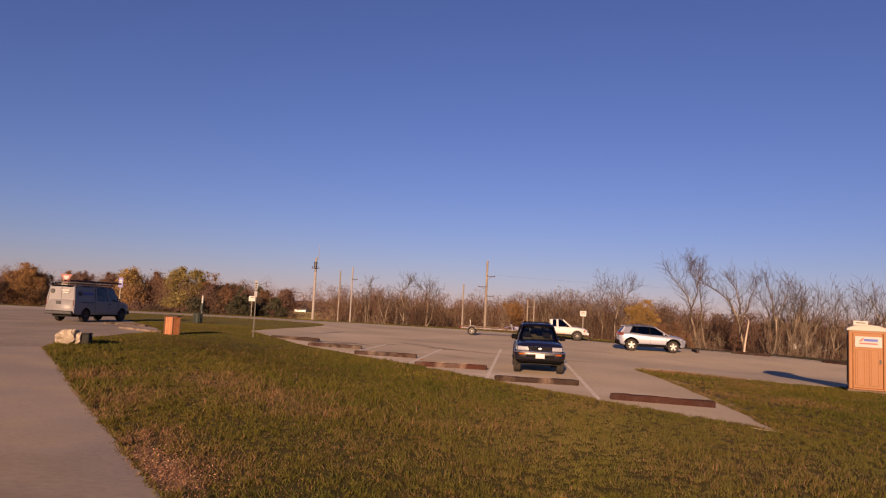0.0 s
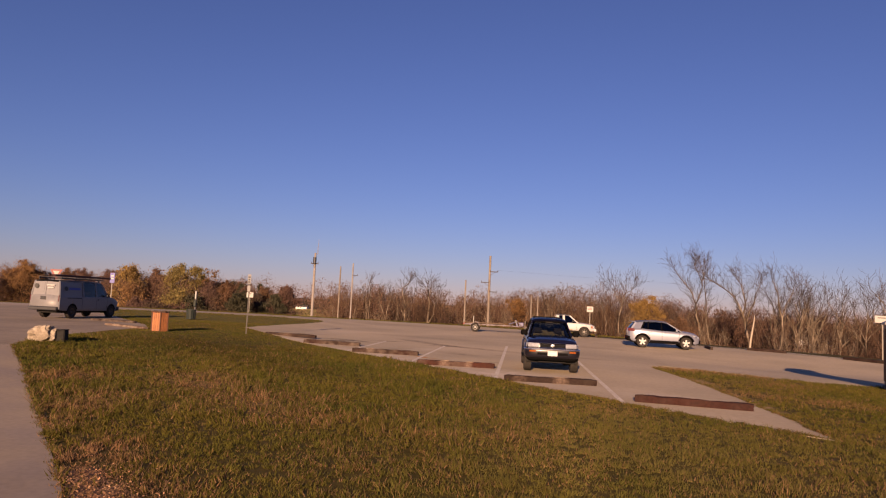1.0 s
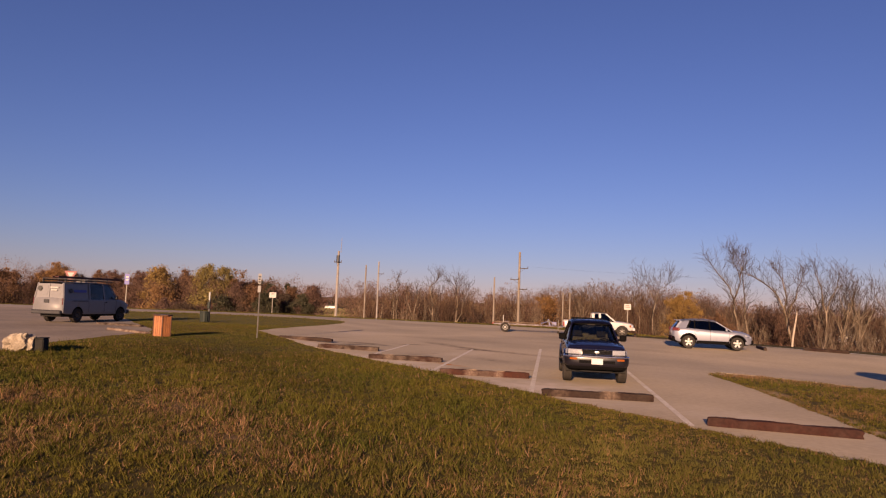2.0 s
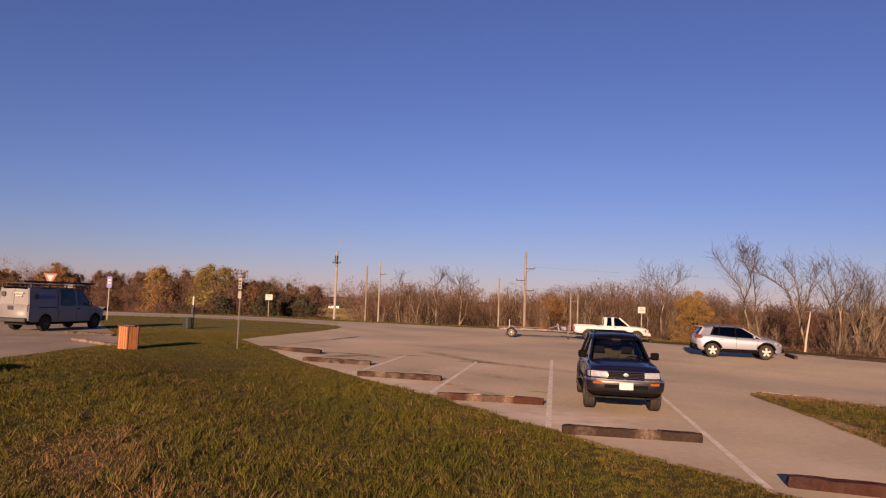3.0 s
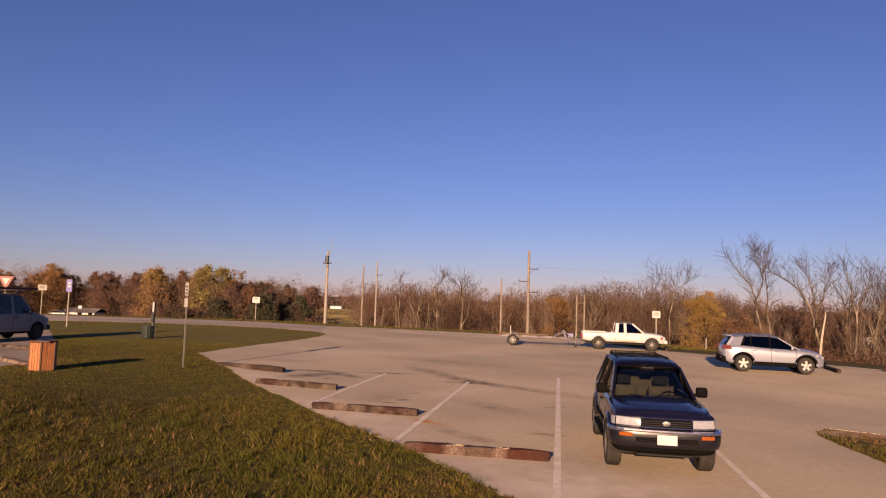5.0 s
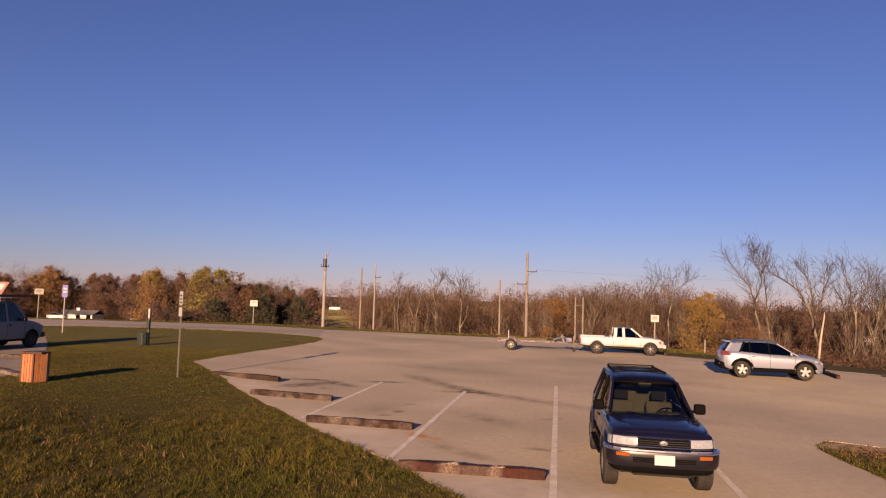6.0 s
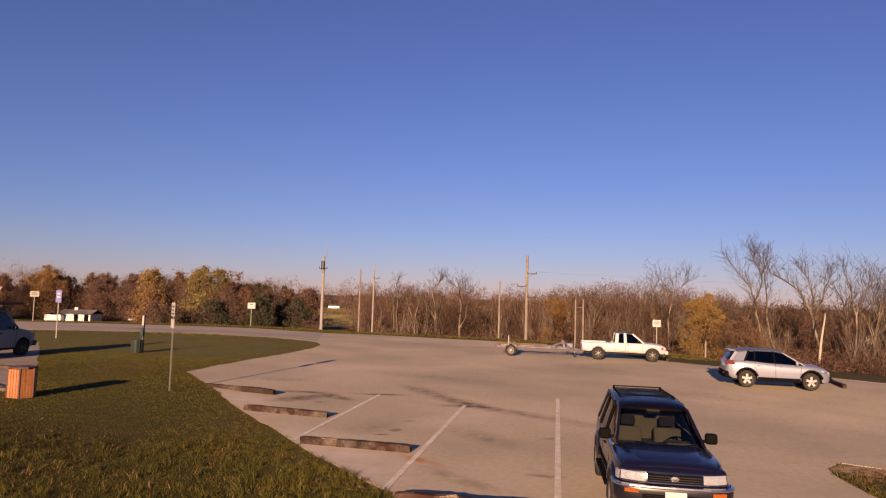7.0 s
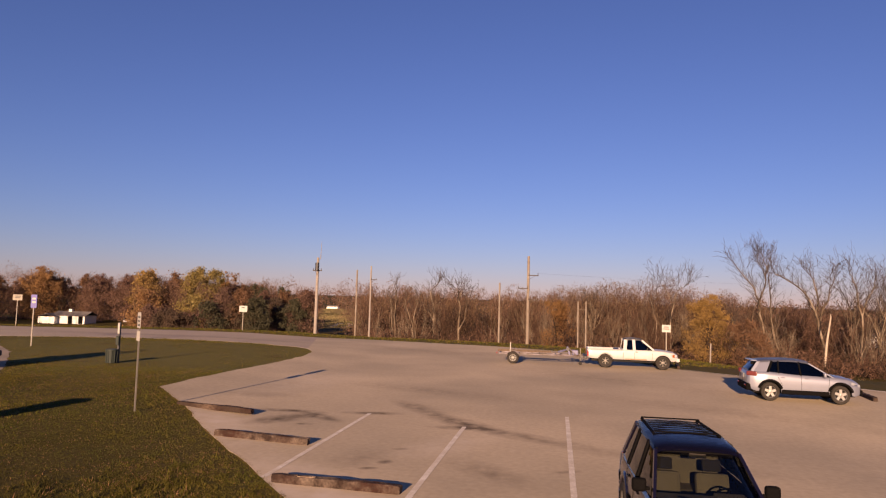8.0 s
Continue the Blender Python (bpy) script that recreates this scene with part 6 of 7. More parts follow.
def grow(rng, p, d, length, r, level, most, out, spread, upward):
    n = (6, 4, 3, 2, 1)[level]
    for i in range(n):
        d = d + Vector((rng.gauss(0, 1), rng.gauss(0, 1), rng.gauss(0, 0.6))) * (0.09 + 0.06 * level)
        d.z += upward * (0.07 + 0.05 * level)
        d.normalize()
        q = p + d * (length / n)
        r1, r2 = r * (1 - 0.62 * i / n), r * (1 - 0.62 * (i + 1) / n)
        out.append((*p, *q, r1, r2))
        if level < most and i >= (1 if level == 0 else 0):
            for _ in range(2 if level in (0, 1) and rng.random() < 0.6 else 1):
                side = Vector((rng.gauss(0, 1), rng.gauss(0, 1), rng.gauss(0, 0.4)))
                side = (side - d * side.dot(d)).normalized()
                a = radians(rng.uniform(22, 50)) * spread
                k = d * math.cos(a) + side * math.sin(a)
                grow(rng, q, k, length * (rng.uniform(0.55, 0.95) if level == 0 else rng.uniform(0.45, 0.72)) * (1 - 0.35 * i / n), r2 * (0.8 if level == 0 else 0.64), level + 1, most, out, spread, upward)
        p = q


def tubes(segs, sides=3):
    """Tapered bars for rows of p, q, r1, r2."""
    s = np.asarray(segs, float)
    p, q, r1, r2 = s[:, 0:3], s[:, 3:6], s[:, 6:7], s[:, 7:8]
    d = q - p
    d /= np.linalg.norm(d, axis=1, keepdims=True) + 1e-9
    ref = np.where(np.abs(d[:, 2:3]) < 0.9, [[0, 0, 1.0]], [[1.0, 0, 0]])
    u = np.cross(d, ref)
    u /= np.linalg.norm(u, axis=1, keepdims=True)
    v = np.cross(d, u)
    rings = []
    for c, r in ((p, r1), (q, r2)):
        for k in range(sides):
            a = 2 * math.pi * k / sides
            rings.append(c + r * (math.cos(a) * u + math.sin(a) * v))
    verts = np.stack(rings, 1)
    base = np.arange(len(s))[:, None, None] * 2 * sides
    f = np.array([[k, (k + 1) % sides, sides + (k + 1) % sides, sides + k] for k in range(sides)])
    return verts.reshape(-1, 3), (base + f[None]).reshape(-1, 4)


def skeleton_of(seed, height, r, most, spread=1.0, upward=1.0, lean=(0, 0)):
    rng, out = random.Random(seed), []
    grow(rng, Vector((0, 0, -0.5)), Vector((lean[0], lean[1], 1)).normalized(), height * 0.62, r, 0, most, out, spread, upward)
    s = np.array(out)
    top = s[:, [2, 5]].max()
    s[:, :6] *= height / top
    return s


def leaf_cloud(rng, centres, radii, n, size):
    """Small tilted quads in clumps about the centres."""
    centres, radii = np.asarray(centres, float), np.asarray(radii, float)
    pick = rng.choice(len(centres), n, p=radii ** 2 / np.sum(radii ** 2))
    off = rng.normal(size=(n, 3))
    off /= np.linalg.norm(off, axis=1, keepdims=True)
    c = centres[pick] + off * radii[pick, None] * np.minimum(np.abs(rng.normal(size=(n, 1))) * 0.72, 1.15)
    a = rng.normal(size=(n, 3))
    a /= np.linalg.norm(a, axis=1, keepdims=True)
    b = np.cross(a, rng.normal(size=(n, 3)))
    b /= np.linalg.norm(b, axis=1, keepdims=True)
    s = size * rng.uniform(0.5, 1.3, (n, 1))
    verts = np.stack([c - a * s, c + b * s * 0.6, c + a * s, c - b * s * 0.6], 1).reshape(-1, 3)
    return verts, np.arange(4 * n).reshape(-1, 4)


def bare_tree(x, y, top, seed, r=0.32, most=3, spread=1.0, lean=(0, 0), bark=BARK_PALE, label="tall bare pale-barked tree"):
    base = zed(x, y)
    s = skeleton_of(seed, top - base, r, most, spread, lean=lean)
    t = thing("bare_tree", label, "tree", pose(x, y, base), "bare trees along the valley")
    thick = s[:, 6] > r * 0.22
    part_v, part_f = tubes(s[thick], 6)
    bulk("trunk", part_v, part_f, bark, t)
    s[:, 6:] = np.maximum(s[:, 6:] * 0.8, 0.02)
    v, f = tubes(s[~thick], 3)
    bulk("crown", v, f, BARK_TWIG, t)


def twig_haze(rng, centres, radii, n, size, lean=0.9, slim=0.2):
    """Short thin twigs in clumps, mostly rising, each a slim triangle."""
    centres, radii = np.asarray(centres, float), np.asarray(radii, float)
    pick = rng.integers(0, len(centres), n)
    c = centres[pick] + np.clip(rng.normal(size=(n, 3)), -1.7, 1.7) * radii[pick, None] * [0.55, 0.55, 0.5]
    a = rng.normal(size=(n, 3)) * [1, 1, 0.8] + [0, 0, lean]
    a /= np.linalg.norm(a, axis=1, keepdims=True)
    b = np.cross(a, rng.normal(size=(n, 3)))
    b /= np.linalg.norm(b, axis=1, keepdims=True)
    s = size * rng.uniform(0.5, 1.5, (n, 1))
    verts = np.stack([c - a * s - b * s * slim, c - a * s + b * s * slim, c + a * s], 1).reshape(-1, 3)
    return verts, np.arange(3 * n).reshape(-1, 3)


def leafy_tree(x, y, top, width, leaf, seed, label, low=0.15, n=5000, size=0.22, name="leafy_tree", shape=1.0, lobes=34, twiggy=False):
    base, rng = zed(x, y), np.random.default_rng(seed)
    h = top - base
    t = thing(name, label, "tree" if name != "shrub" else "shrub", pose(x, y, base))
    s = skeleton_of(seed, h * 0.92, max(0.1, h * 0.018), 2, 1.0)
    v, f = tubes(s, 4)
    bulk("trunk", v, f, BARK_DARK, t)
    cs, rs = [], []
    for k in range(lobes):
        u = rng.uniform(low, 0.95)
        prof = math.sin(math.pi * min(1, (u - low) / (1 - low) * 0.86 + 0.14)) ** 0.7 if shape == 1.0 else (1 - u) * 1.1 + 0.05
        a, q = rng.uniform(0, 2 * math.pi), math.sqrt(rng.uniform(0, 1)) * 0.8
        cs.append((math.cos(a) * q * width / 2 * prof, math.sin(a) * q * width / 2 * prof, u * h))
        rs.append(width * rng.uniform(0.10, 0.20))
        for _ in range(2 if u > 0.6 else 0):  # sprays that break the outline
            cs.append(tuple(np.array(cs[-1]) * rng.uniform(0.98, 1.04) + rng.normal(size=3) * width * 0.03))
            rs.append(width * rng.uniform(0.03, 0.06))
    v, f = twig_haze(rng, cs, np.array(rs) * 0.85, n * 2, size * 1.7) if twiggy else leaf_cloud(rng, cs, rs, n, size)
    bulk("crown", v, f, leaf, t)


def limbed_tree(x, y, limbs, r, seed, label, reach=3.2):
    """A bare tree grown from its main limbs, each a run of (sideways, height) places."""
    rng, base = random.Random(seed), zed(x, y)
    twigs = []
    t = thing("bare_tree", label, "tree", pose(x, y, base), "bare trees along the valley")
    for n, limb in enumerate(limbs):
        pts = [Vector((u, 0.5 * n * (-1) ** n * (i / len(limb)), z - base)) for i, (u, z) in enumerate(limb)]
        if n == 0 or limb[0][1] < base + 3.5:
            pts[0].z = -0.5
        r0, out = r * (1.0 if pts[0].z < 1 else 0.62), []
        for i, (p, q) in enumerate(zip(pts, pts[1:])):
            k1, k2 = (1 - 0.75 * i / (len(pts) - 1)), (1 - 0.75 * (i + 1) / (len(pts) - 1))
            mid = p.lerp(q, 0.5) + Vector((rng.gauss(0, 0.12), rng.gauss(0, 0.3), 0))
            out += [(*p, *mid, r0 * k1, r0 * (k1 + k2) / 2), (*mid, *q, r0 * (k1 + k2) / 2, r0 * k2)]
            if q.z > 6.5 or i == len(pts) - 2:
                for at in (mid, q):
                    for _ in range(3 if i < len(pts) - 2 else 5):
                        d = (q - p).normalized() + Vector((rng.gauss(0, 0.75), rng.gauss(0, 0.75), rng.uniform(-0.1, 0.6)))
                        grow(rng, at, d.normalized(), reach * rng.uniform(0.6, 1.25), r0 * k2 * 0.55, 2, 4, twigs, 1.0, 0.8)
        bulk("trunk" if pts[0].z < 1 else "limb", *tubes(out, 7), BARK_PALE, t)
    w = np.array(twigs)
    w[:, 6:] = np.maximum(w[:, 6:] * 0.8, 0.019)
    bulk("crown", *tubes(w, 3), BARK_TWIG, t)


limbed_tree(46.4, 160, (((0, -7), (-0.8, -1.8), (-1.7, 2.3), (-1.8, 5.0), (-2.5, 7.2), (-4.0, 9.2), (-5.8, 11.4), (-6.8, 12.8)), ((-1.8, 4.6), (-0.8, 7.4), (-0.5, 9.8), (-1.4, 12.2), (-2.2, 13.6), (-2.0, 14.5)),
                        ((-0.5, 9.8), (0.1, 11.8), (-0.7, 13.4), (-0.6, 14.3)), ((2.4, -7), (1.1, -2.8), (0.4, 1.2), (0.3, 5.3), (-0.1, 8.8), (-0.7, 12.3))), 0.24, 11, "tall crooked bare tree with spreading limbs")
limbed_tree(53.8, 150, (((0, -7), (-0.5, -4.2), (-1.5, 0), (-2.2, 3.2), (-3.2, 5.4), (-4.9, 7.5), (-7.2, 9), (-9.3, 10.1)), ((-2.1, 2.7), (-1.6, 5.4), (-2.4, 8.6), (-3.0, 9.9), (-3.5, 10.6)),
                        ((-1.5, 0), (-0.6, 3.8), (0.6, 6.5), (1.3, 8.4), (1.6, 9.6))), 0.30, 12, "broad bare tree forking low into long limbs")
limbed_tree(59.2, 148, (((0, -7), (-0.3, -2.8), (-0.1, 2.4), (-0.9, 6.6), (-1.6, 9.0), (-2.2, 10.4)), ((-0.1, 2.4), (0.7, 5.6), (2.0, 8.2), (2.3, 9.6))), 0.23, 13, "tall bare pale-barked forked tree")
limbed_tree(28.0, 165, (((0, -7), (-0.1, -0.2), (0.6, 3.5), (-0.9, 6.4), (-2.0, 8.0)), ((0.6, 3.5), (1.3, 6.6), (2.6, 7.4), (3.6, 8.2)), ((-3.2, -7), (-2.9, -0.3), (-3.8, 2.8), (-4.4, 5.2))), 0.17, 14, "slim bare trees with a rounded spreading crown", 3.6)
limbed_tree(-30.5, 150, (((0, -7), (-0.3, -0.4), (-0.6, 3.1)), ((0.8, -7), (0.3, -0.4), (0.5, 2.5), (0.2, 6.0))), 0.20, 15, "slender twin-trunked bare tree below the lot", 2.2)
limbed_tree(-25.4, 146, (((0, -7), (-0.1, -1.9), (-1.2, 0.9), (-1.8, 3.2)), ((-0.1, -1.9), (0.3, 1), (0.6, 3.3))), 0.19, 16, "small forked bare tree below the lot", 2.2)
limbed_tree(-22.0, 152, (((0, -7), (-0.2, -1.4), (-0.4, 2.2), (-1.1, 5.1), (0.2, 6.3), (0.9, 7.2)), ((-0.4, 1), (1.7, 3.4)), ((-0.3, -1.1), (-1.9, 1.5))), 0.22, 17, "crooked bare pale-barked tree below the lot", 2.4)
limbed_tree(-15.9, 142, (((0, -7), (0.1, -1.9), (0.4, 2.0), (0, 4.6), (-0.6, 5.6)), ((0.3, 4.0), (0.7, 5.3)), ((0.1, -2.5), (1.3, -0.3), (1.5, 1.9), (2.2, 4.1))), 0.24, 18, "tall bare pale-barked tree below the lot", 2.4)
# more tall bare trees on the right-hand slope
for x, y, top, seed, r, lean, sp in ((64, 164, 14.7, 15, 0.34, (0, 0), 0.9), (63.6, 151.5, 12.6, 16, 0.34, (0.05, 0), 0.9), (12.2, 178, 8.6, 18, 0.26, (0, 0), 1.0), (67.6, 153.5, 12.4, 19, 0.34, (-0.04, 0), 0.9),
                                     (72.4, 152, 13.3, 20, 0.36, (0.04, 0), 1.0), (76.3, 148.7, 12.5, 21, 0.34, (0, 0), 0.9), (80, 145, 13.4, 22, 0.36, (-0.05, 0), 1.0),
                                     (85, 141, 13.0, 23, 0.36, (0.05, 0), 1.0), (38.5, 161, 6.0, 24, 0.26, (0.04, 0), 0.8)):
    bare_tree(x, y, top + 0.4, seed, r * 0.78, 4, sp, lean)


def snag(x, y, top):
    base = zed(x, y)
    t = thing("dead_tree", "bleached dead tree trunk with its top broken off", "tree", pose(x, y, base))
    bulk("trunk", *tubes([(0, 0, -0.5, 0.5, 0, 4.5, 0.24, 0.20), (0.5, 0, 4.5, 1.2, 0, top - base - 0.7, 0.20, 0.13), (1.2, 0, top - base - 0.7, 1.25, 0.1, top - base, 0.13, 0.03)], 7),
         mat("bleached_wood", (0.36, 0.30, 0.245), 0.9, vary=0.15, size=1.0, fine=4, bump=0), t)


snag(50.6, 143.5, 2.8)

leafy_tree(-150, 196, 8.6, 18, LEAF_ORANGE, 41, "broad orange-brown autumn tree beyond the road", n=18000, low=0.03, size=0.13, lobes=90, twiggy=True)
leafy_tree(-157, 176, 7.6, 18, LEAF_RUST, 42, "broad rust-brown autumn tree beyond the road", n=14000, low=0.03, size=0.13, lobes=90, twiggy=True)
leafy_tree(-111.8, 190, 9.7, 10.5, LEAF_GOLD, 43, "golden autumn tree among the brown woods", n=14000, low=0.2, size=0.22, lobes=60)
leafy_tree(-106.5, 196, 9.0, 9, LEAF_RUST, 44, "red-brown autumn tree in the woods", n=4000, low=0.3)
leafy_tree(-97.5, 192, 11.0, 11, LEAF_OLIVE, 45, "tall olive-gold autumn tree", n=15000, low=0.1, size=0.21, lobes=64)
leafy_tree(-91.5, 191, 10.6, 9, LEAF_OLIVE, 46, "tall olive-gold autumn tree", n=12000, low=0.1, size=0.21, lobes=60)
leafy_tree(-87.5, 193, 9.6, 9, LEAF_TAN, 47, "thinning tan autumn tree in the woods", n=1800, low=0.3)
leafy_tree(-100.5, 172, 3.6, 13, LEAF_ORANGE, 48, "rounded orange-brown thicket tree", n=5000, low=0.02, name="shrub")
leafy_tree(-93, 167, -1.0, 9, LEAF_PLUM, 49, "low plum-coloured shrub beyond the road", n=3000, low=0.02, name="shrub")
leafy_tree(-84, 166, 3.0, 12, LEAF_OLIVE, 50, "low olive-brown shrub beyond the road", n=3500, low=0.02, name="shrub")
leafy_tree(-71.5, 150, 1.5, 8, LEAF_DARK, 51, "dark evergreen shrub behind the sign", n=3500, low=0.02, name="shrub")
leafy_tree(27.5, 130, 5.2, 10.5, LEAF_AMBER, 52, "golden-brown autumn bush below the lot", n=11000, low=0.03, name="shrub", size=0.10, lobes=60, twiggy=True)
leafy_tree(31.5, 124, 1.2, 9, LEAF_RUST, 53, "rust-brown bush below the lot", n=4000, low=0.03, name="shrub", size=0.13, twiggy=True)
leafy_tree(2.4, 132, 4.2, 9, LEAF_TAN, 54, "thin tan tree below the lot", n=3600, low=0.05, size=0.11, twiggy=True)
for k, (x, y, top) in enumerate(((-82, 196, 6.2), (-78.5, 184, 5.4), (-75.4, 186, 5.9), (-72.0, 181, 5.1), (-68.4, 183, 5.5), (-64.6, 178, 4.8))):
    leafy_tree(x, y, top, 5.5, LEAF_DARK, 60 + k, "dark pointed evergreen at the wood's edge", n=2600, low=0.05, shape=0.6, name="evergreen_tree")
rng = random.Random(76)
for k in range(9):
    a, dist = radians(-26.6 + 0.82 * k), rng.uniform(150, 172)
    leafy_tree(dist * math.sin(a), 14 + dist * math.cos(a), rng.uniform(0.8, 3.0) if k % 2 else rng.uniform(3.6, 5.2), rng.uniform(7, 9.5), (LEAF_PLUM, LEAF_SHADE, LEAF_RUST, LEAF_DARK)[k % 4], 500 + k, "dark brown-green thicket tree by the road's far side", n=6000, low=0.02, size=0.16, lobes=60, twiggy=True)
for k in range(10):
    a, dist = radians(-26.5 - 0.62 * k), rng.uniform(166, 180)
    leafy_tree(dist * math.sin(a), 14 + dist * math.cos(a), rng.uniform(-2.2, 0.6), rng.uniform(7, 10), rng.choice((LEAF_SHADE, LEAF_PLUM)), 540 + k, "low dark brown shrub under the autumn trees", n=3500, low=0.02, size=0.16, name="shrub", lobes=44, twiggy=True)
rng = random.Random(77)
for k in range(20):
    x = -172 + 4.7 * k + rng.uniform(-1.5, 1.5)
    leaf, tint = rng.choice(((LEAF_PLUM, "plum-brown"), (LEAF_RUST, "rust-brown"), (LEAF_ORANGE, "orange-brown"), (LEAF_PLUM, "plum-brown")))
    leafy_tree(x, 203 + rng.uniform(-5, 7) - 0.03 * (k - 8) ** 2, rng.uniform(6.2, 7.8) - (0 if k < 16 else 0.4 * (k - 16)), rng.uniform(11, 14), leaf, 300 + k, f"{tint} thinning autumn tree in the woods", n=8000, low=0.02, size=0.135, lobes=80, twiggy=True)


HAZE_RED = mat("red_brown_twigs", (0.102, 0.060, 0.045), 0.9, vary=0.15, size=14.0, fine=0.3, bump=0, spread=0.2, other=(0.092, 0.056, 0.038), patch=0.5, thin=0.4)
HAZE_TAN = mat("tan_twigs", (0.108, 0.074, 0.046), 0.9, vary=0.15, size=10.0, fine=0.3, bump=0, spread=0.2, other=(0.088, 0.056, 0.036), patch=0.5, thin=0.4)


def woods():
    """The countless trees and undergrowth of the valley."""
    rng = np.random.default_rng(5)
    kinds = [skeleton_of(100 + k, 1.0, 0.013, 2, 0.85) for k in range(9)]
    slim = [skeleton_of(140 + k, 1.0, 0.014, 2, 0.5, 1.5) for k in range(9)]
    sets = {"brown": [], "pale": []}
    haze = {"red": [], "tan": []}

    def plant(k, x, y, z, h, least):
        s = k.copy()
        c, q = math.cos(t := rng.uniform(0, 6.28)), math.sin(t)
        for o in (0, 3):
            sx, sy = s[:, o].copy(), s[:, o + 1].copy()
            s[:, o], s[:, o + 1], s[:, o + 2] = (c * sx - q * sy) * h + x, (q * sx + c * sy) * h + y, s[:, o + 2] * h + z
        s[:, 6:] = np.maximum(s[:, 6:] * h, least)
        return s

    tries = made = 0
    while made < 345 and tries < 20000:
        tries += 1
        az, dist = radians(rng.uniform(-52, 38)), rng.uniform(158, 232) if rng.random() < 0.75 else rng.uniform(232, 420)
        x, y = dist * math.sin(az), 14 + dist * math.cos(az)
        d, a = float(past_edge(x, y)), math.degrees(az)
        if d < 30 or (-20.0 < a < -15.9 and dist < 255) or (-18.7 < a < -16.7 and dist < 440) or (a < -19.5 and dist < 182) or (-21 < a <= -19.5 and dist < 230) or (-45.0 < a < -31.0 and dist < 226):
            continue
        z = zed(x, y)
        line = np.interp(a, (-52, -40, -35, -22, -15.5, -8, -0.4, 3, 6.7, 10, 13.3, 19, 36), (28, 27, 24, 23, 20, 19, 17, 24, 36, 34, 16, 12, 12)) * 0.001
        h = min((3.6 + line * dist - z) * rng.uniform(0.82, 1.0), 21)
        s = plant(kinds[rng.integers(len(kinds))], x, y, z, h, 0.024)
        sets["pale" if rng.random() < 0.14 else "brown"].append(s)
        tan = rng.random() < (0.75 if -6 < a < 12 else 0.25)
        cs = s[rng.integers(len(s) // 6, len(s), 26), 3:6]
        haze["tan" if tan else "red"].append((cs, h * 0.13, int(rng.uniform(1250, 1700))))
        made += 1
    made = tries = 0
    while made < 95 and tries < 4000:
        tries += 1
        az, dist = radians(rng.uniform(-15.6, 38)), rng.uniform(122, 166)
        x, y = dist * math.sin(az), 14 + dist * math.cos(az)
        if float(past_edge(x, y)) < 34:
            continue
        z, h = zed(x, y), rng.uniform(6.5, 12.5)
        sets["pale" if rng.random() < 0.6 else "brown"].append(plant(slim[rng.integers(len(slim))], x, y, z, h, 0.02))
        made += 1
    for key, m, label in (("brown", BARK_BROWN, "dense bare brown autumn woods filling the valley"), ("pale", BARK_PALE, "pale bare trunks scattered through the valley woods")):
        v, f = tubes(np.concatenate(sets[key]), 3)
        tagged(bulk("woods", v, f, m), label, "woods", kind="stuff")

    def cloud(name, rows, m, label, size):
        vs, fs, o = [], [], 0
        for cs, r, n in rows:
            v, f = twig_haze(rng, cs, np.full(len(cs), r), n, size)
            vs.append(v)
            fs.append(f + o)
            o += len(v)
        tagged(bulk(name, np.concatenate(vs), np.concatenate(fs), m), label, name.replace("_", " "), kind="stuff")

    cloud("woodland_twigs", haze["red"], HAZE_RED, "haze of fine red-brown twigs in the woods", 0.30)
    cloud("woodland_twigs", haze["tan"], HAZE_TAN, "haze of fine tan twigs and last leaves", 0.30)
    # undergrowth: low brushwood and saplings
    stems, clouds = [], []
    for _ in range(1300):
        az, dist = radians(rng.uniform(-54, 38)), rng.uniform(116, 176)
        x, y = dist * math.sin(az), 14 + dist * math.cos(az)
        d, a = float(past_edge(x, y)), math.degrees(az)
        if d < 28 or (-20.2 < a < -15.9 and dist < 330) or (a < -19.5 and dist < 160) or (-45.0 < a < -31.0 and dist < 226):
            continue
        z, h = zed(x, y), rng.uniform(0.9, 2.6)
        for _ in range(4):
            bx, by = x + rng.normal() * 1.6, y + rng.normal() * 1.6
            tip = (bx + rng.normal() * 1.0, by + rng.normal() * 1.0, z + h * rng.uniform(0.7, 1.4))
            stems.append((bx, by, z - 0.2, *tip, 0.045, 0.015))
        clouds.append((np.array([(x + rng.normal() * 1.2, y + rng.normal() * 1.2, z + h * rng.uniform(0.3, 0.75)) for _ in range(3)]), h * 0.75, 130))
    v, f = tubes(stems, 3)
    tagged(bulk("undergrowth", v, f, BARK_DARK), "dense brown brushwood under the bare trees", "undergrowth", kind="stuff")
    cloud("undergrowth_twigs", clouds[::2], HAZE_RED, "tangled red-brown brushwood on the valley floor", 0.3)
    cloud("undergrowth_twigs", clouds[1::2], BARK_BROWN, "tangled dark brown brushwood on the valley floor", 0.3)
    # the far skyline beyond the field
    far = []
    for k in range(420):
        az, dist = radians(rng.uniform(-55, 42)), rng.uniform(440, 620)
        x, y = dist * math.sin(az), 14 + dist * math.cos(az)
        far.append((x, y, zed(x, y) + rng.uniform(3.0, 7.0), rng.uniform(5, 8)))
    far = np.array(far)
    v, f = leaf_cloud(rng, far[:, :3], far[:, 3], 24000, 0.7)
    tagged(bulk("far_woods", v, f, LEAF_PLUM), "distant brown tree line on the horizon", "woods", kind="stuff")


woods()


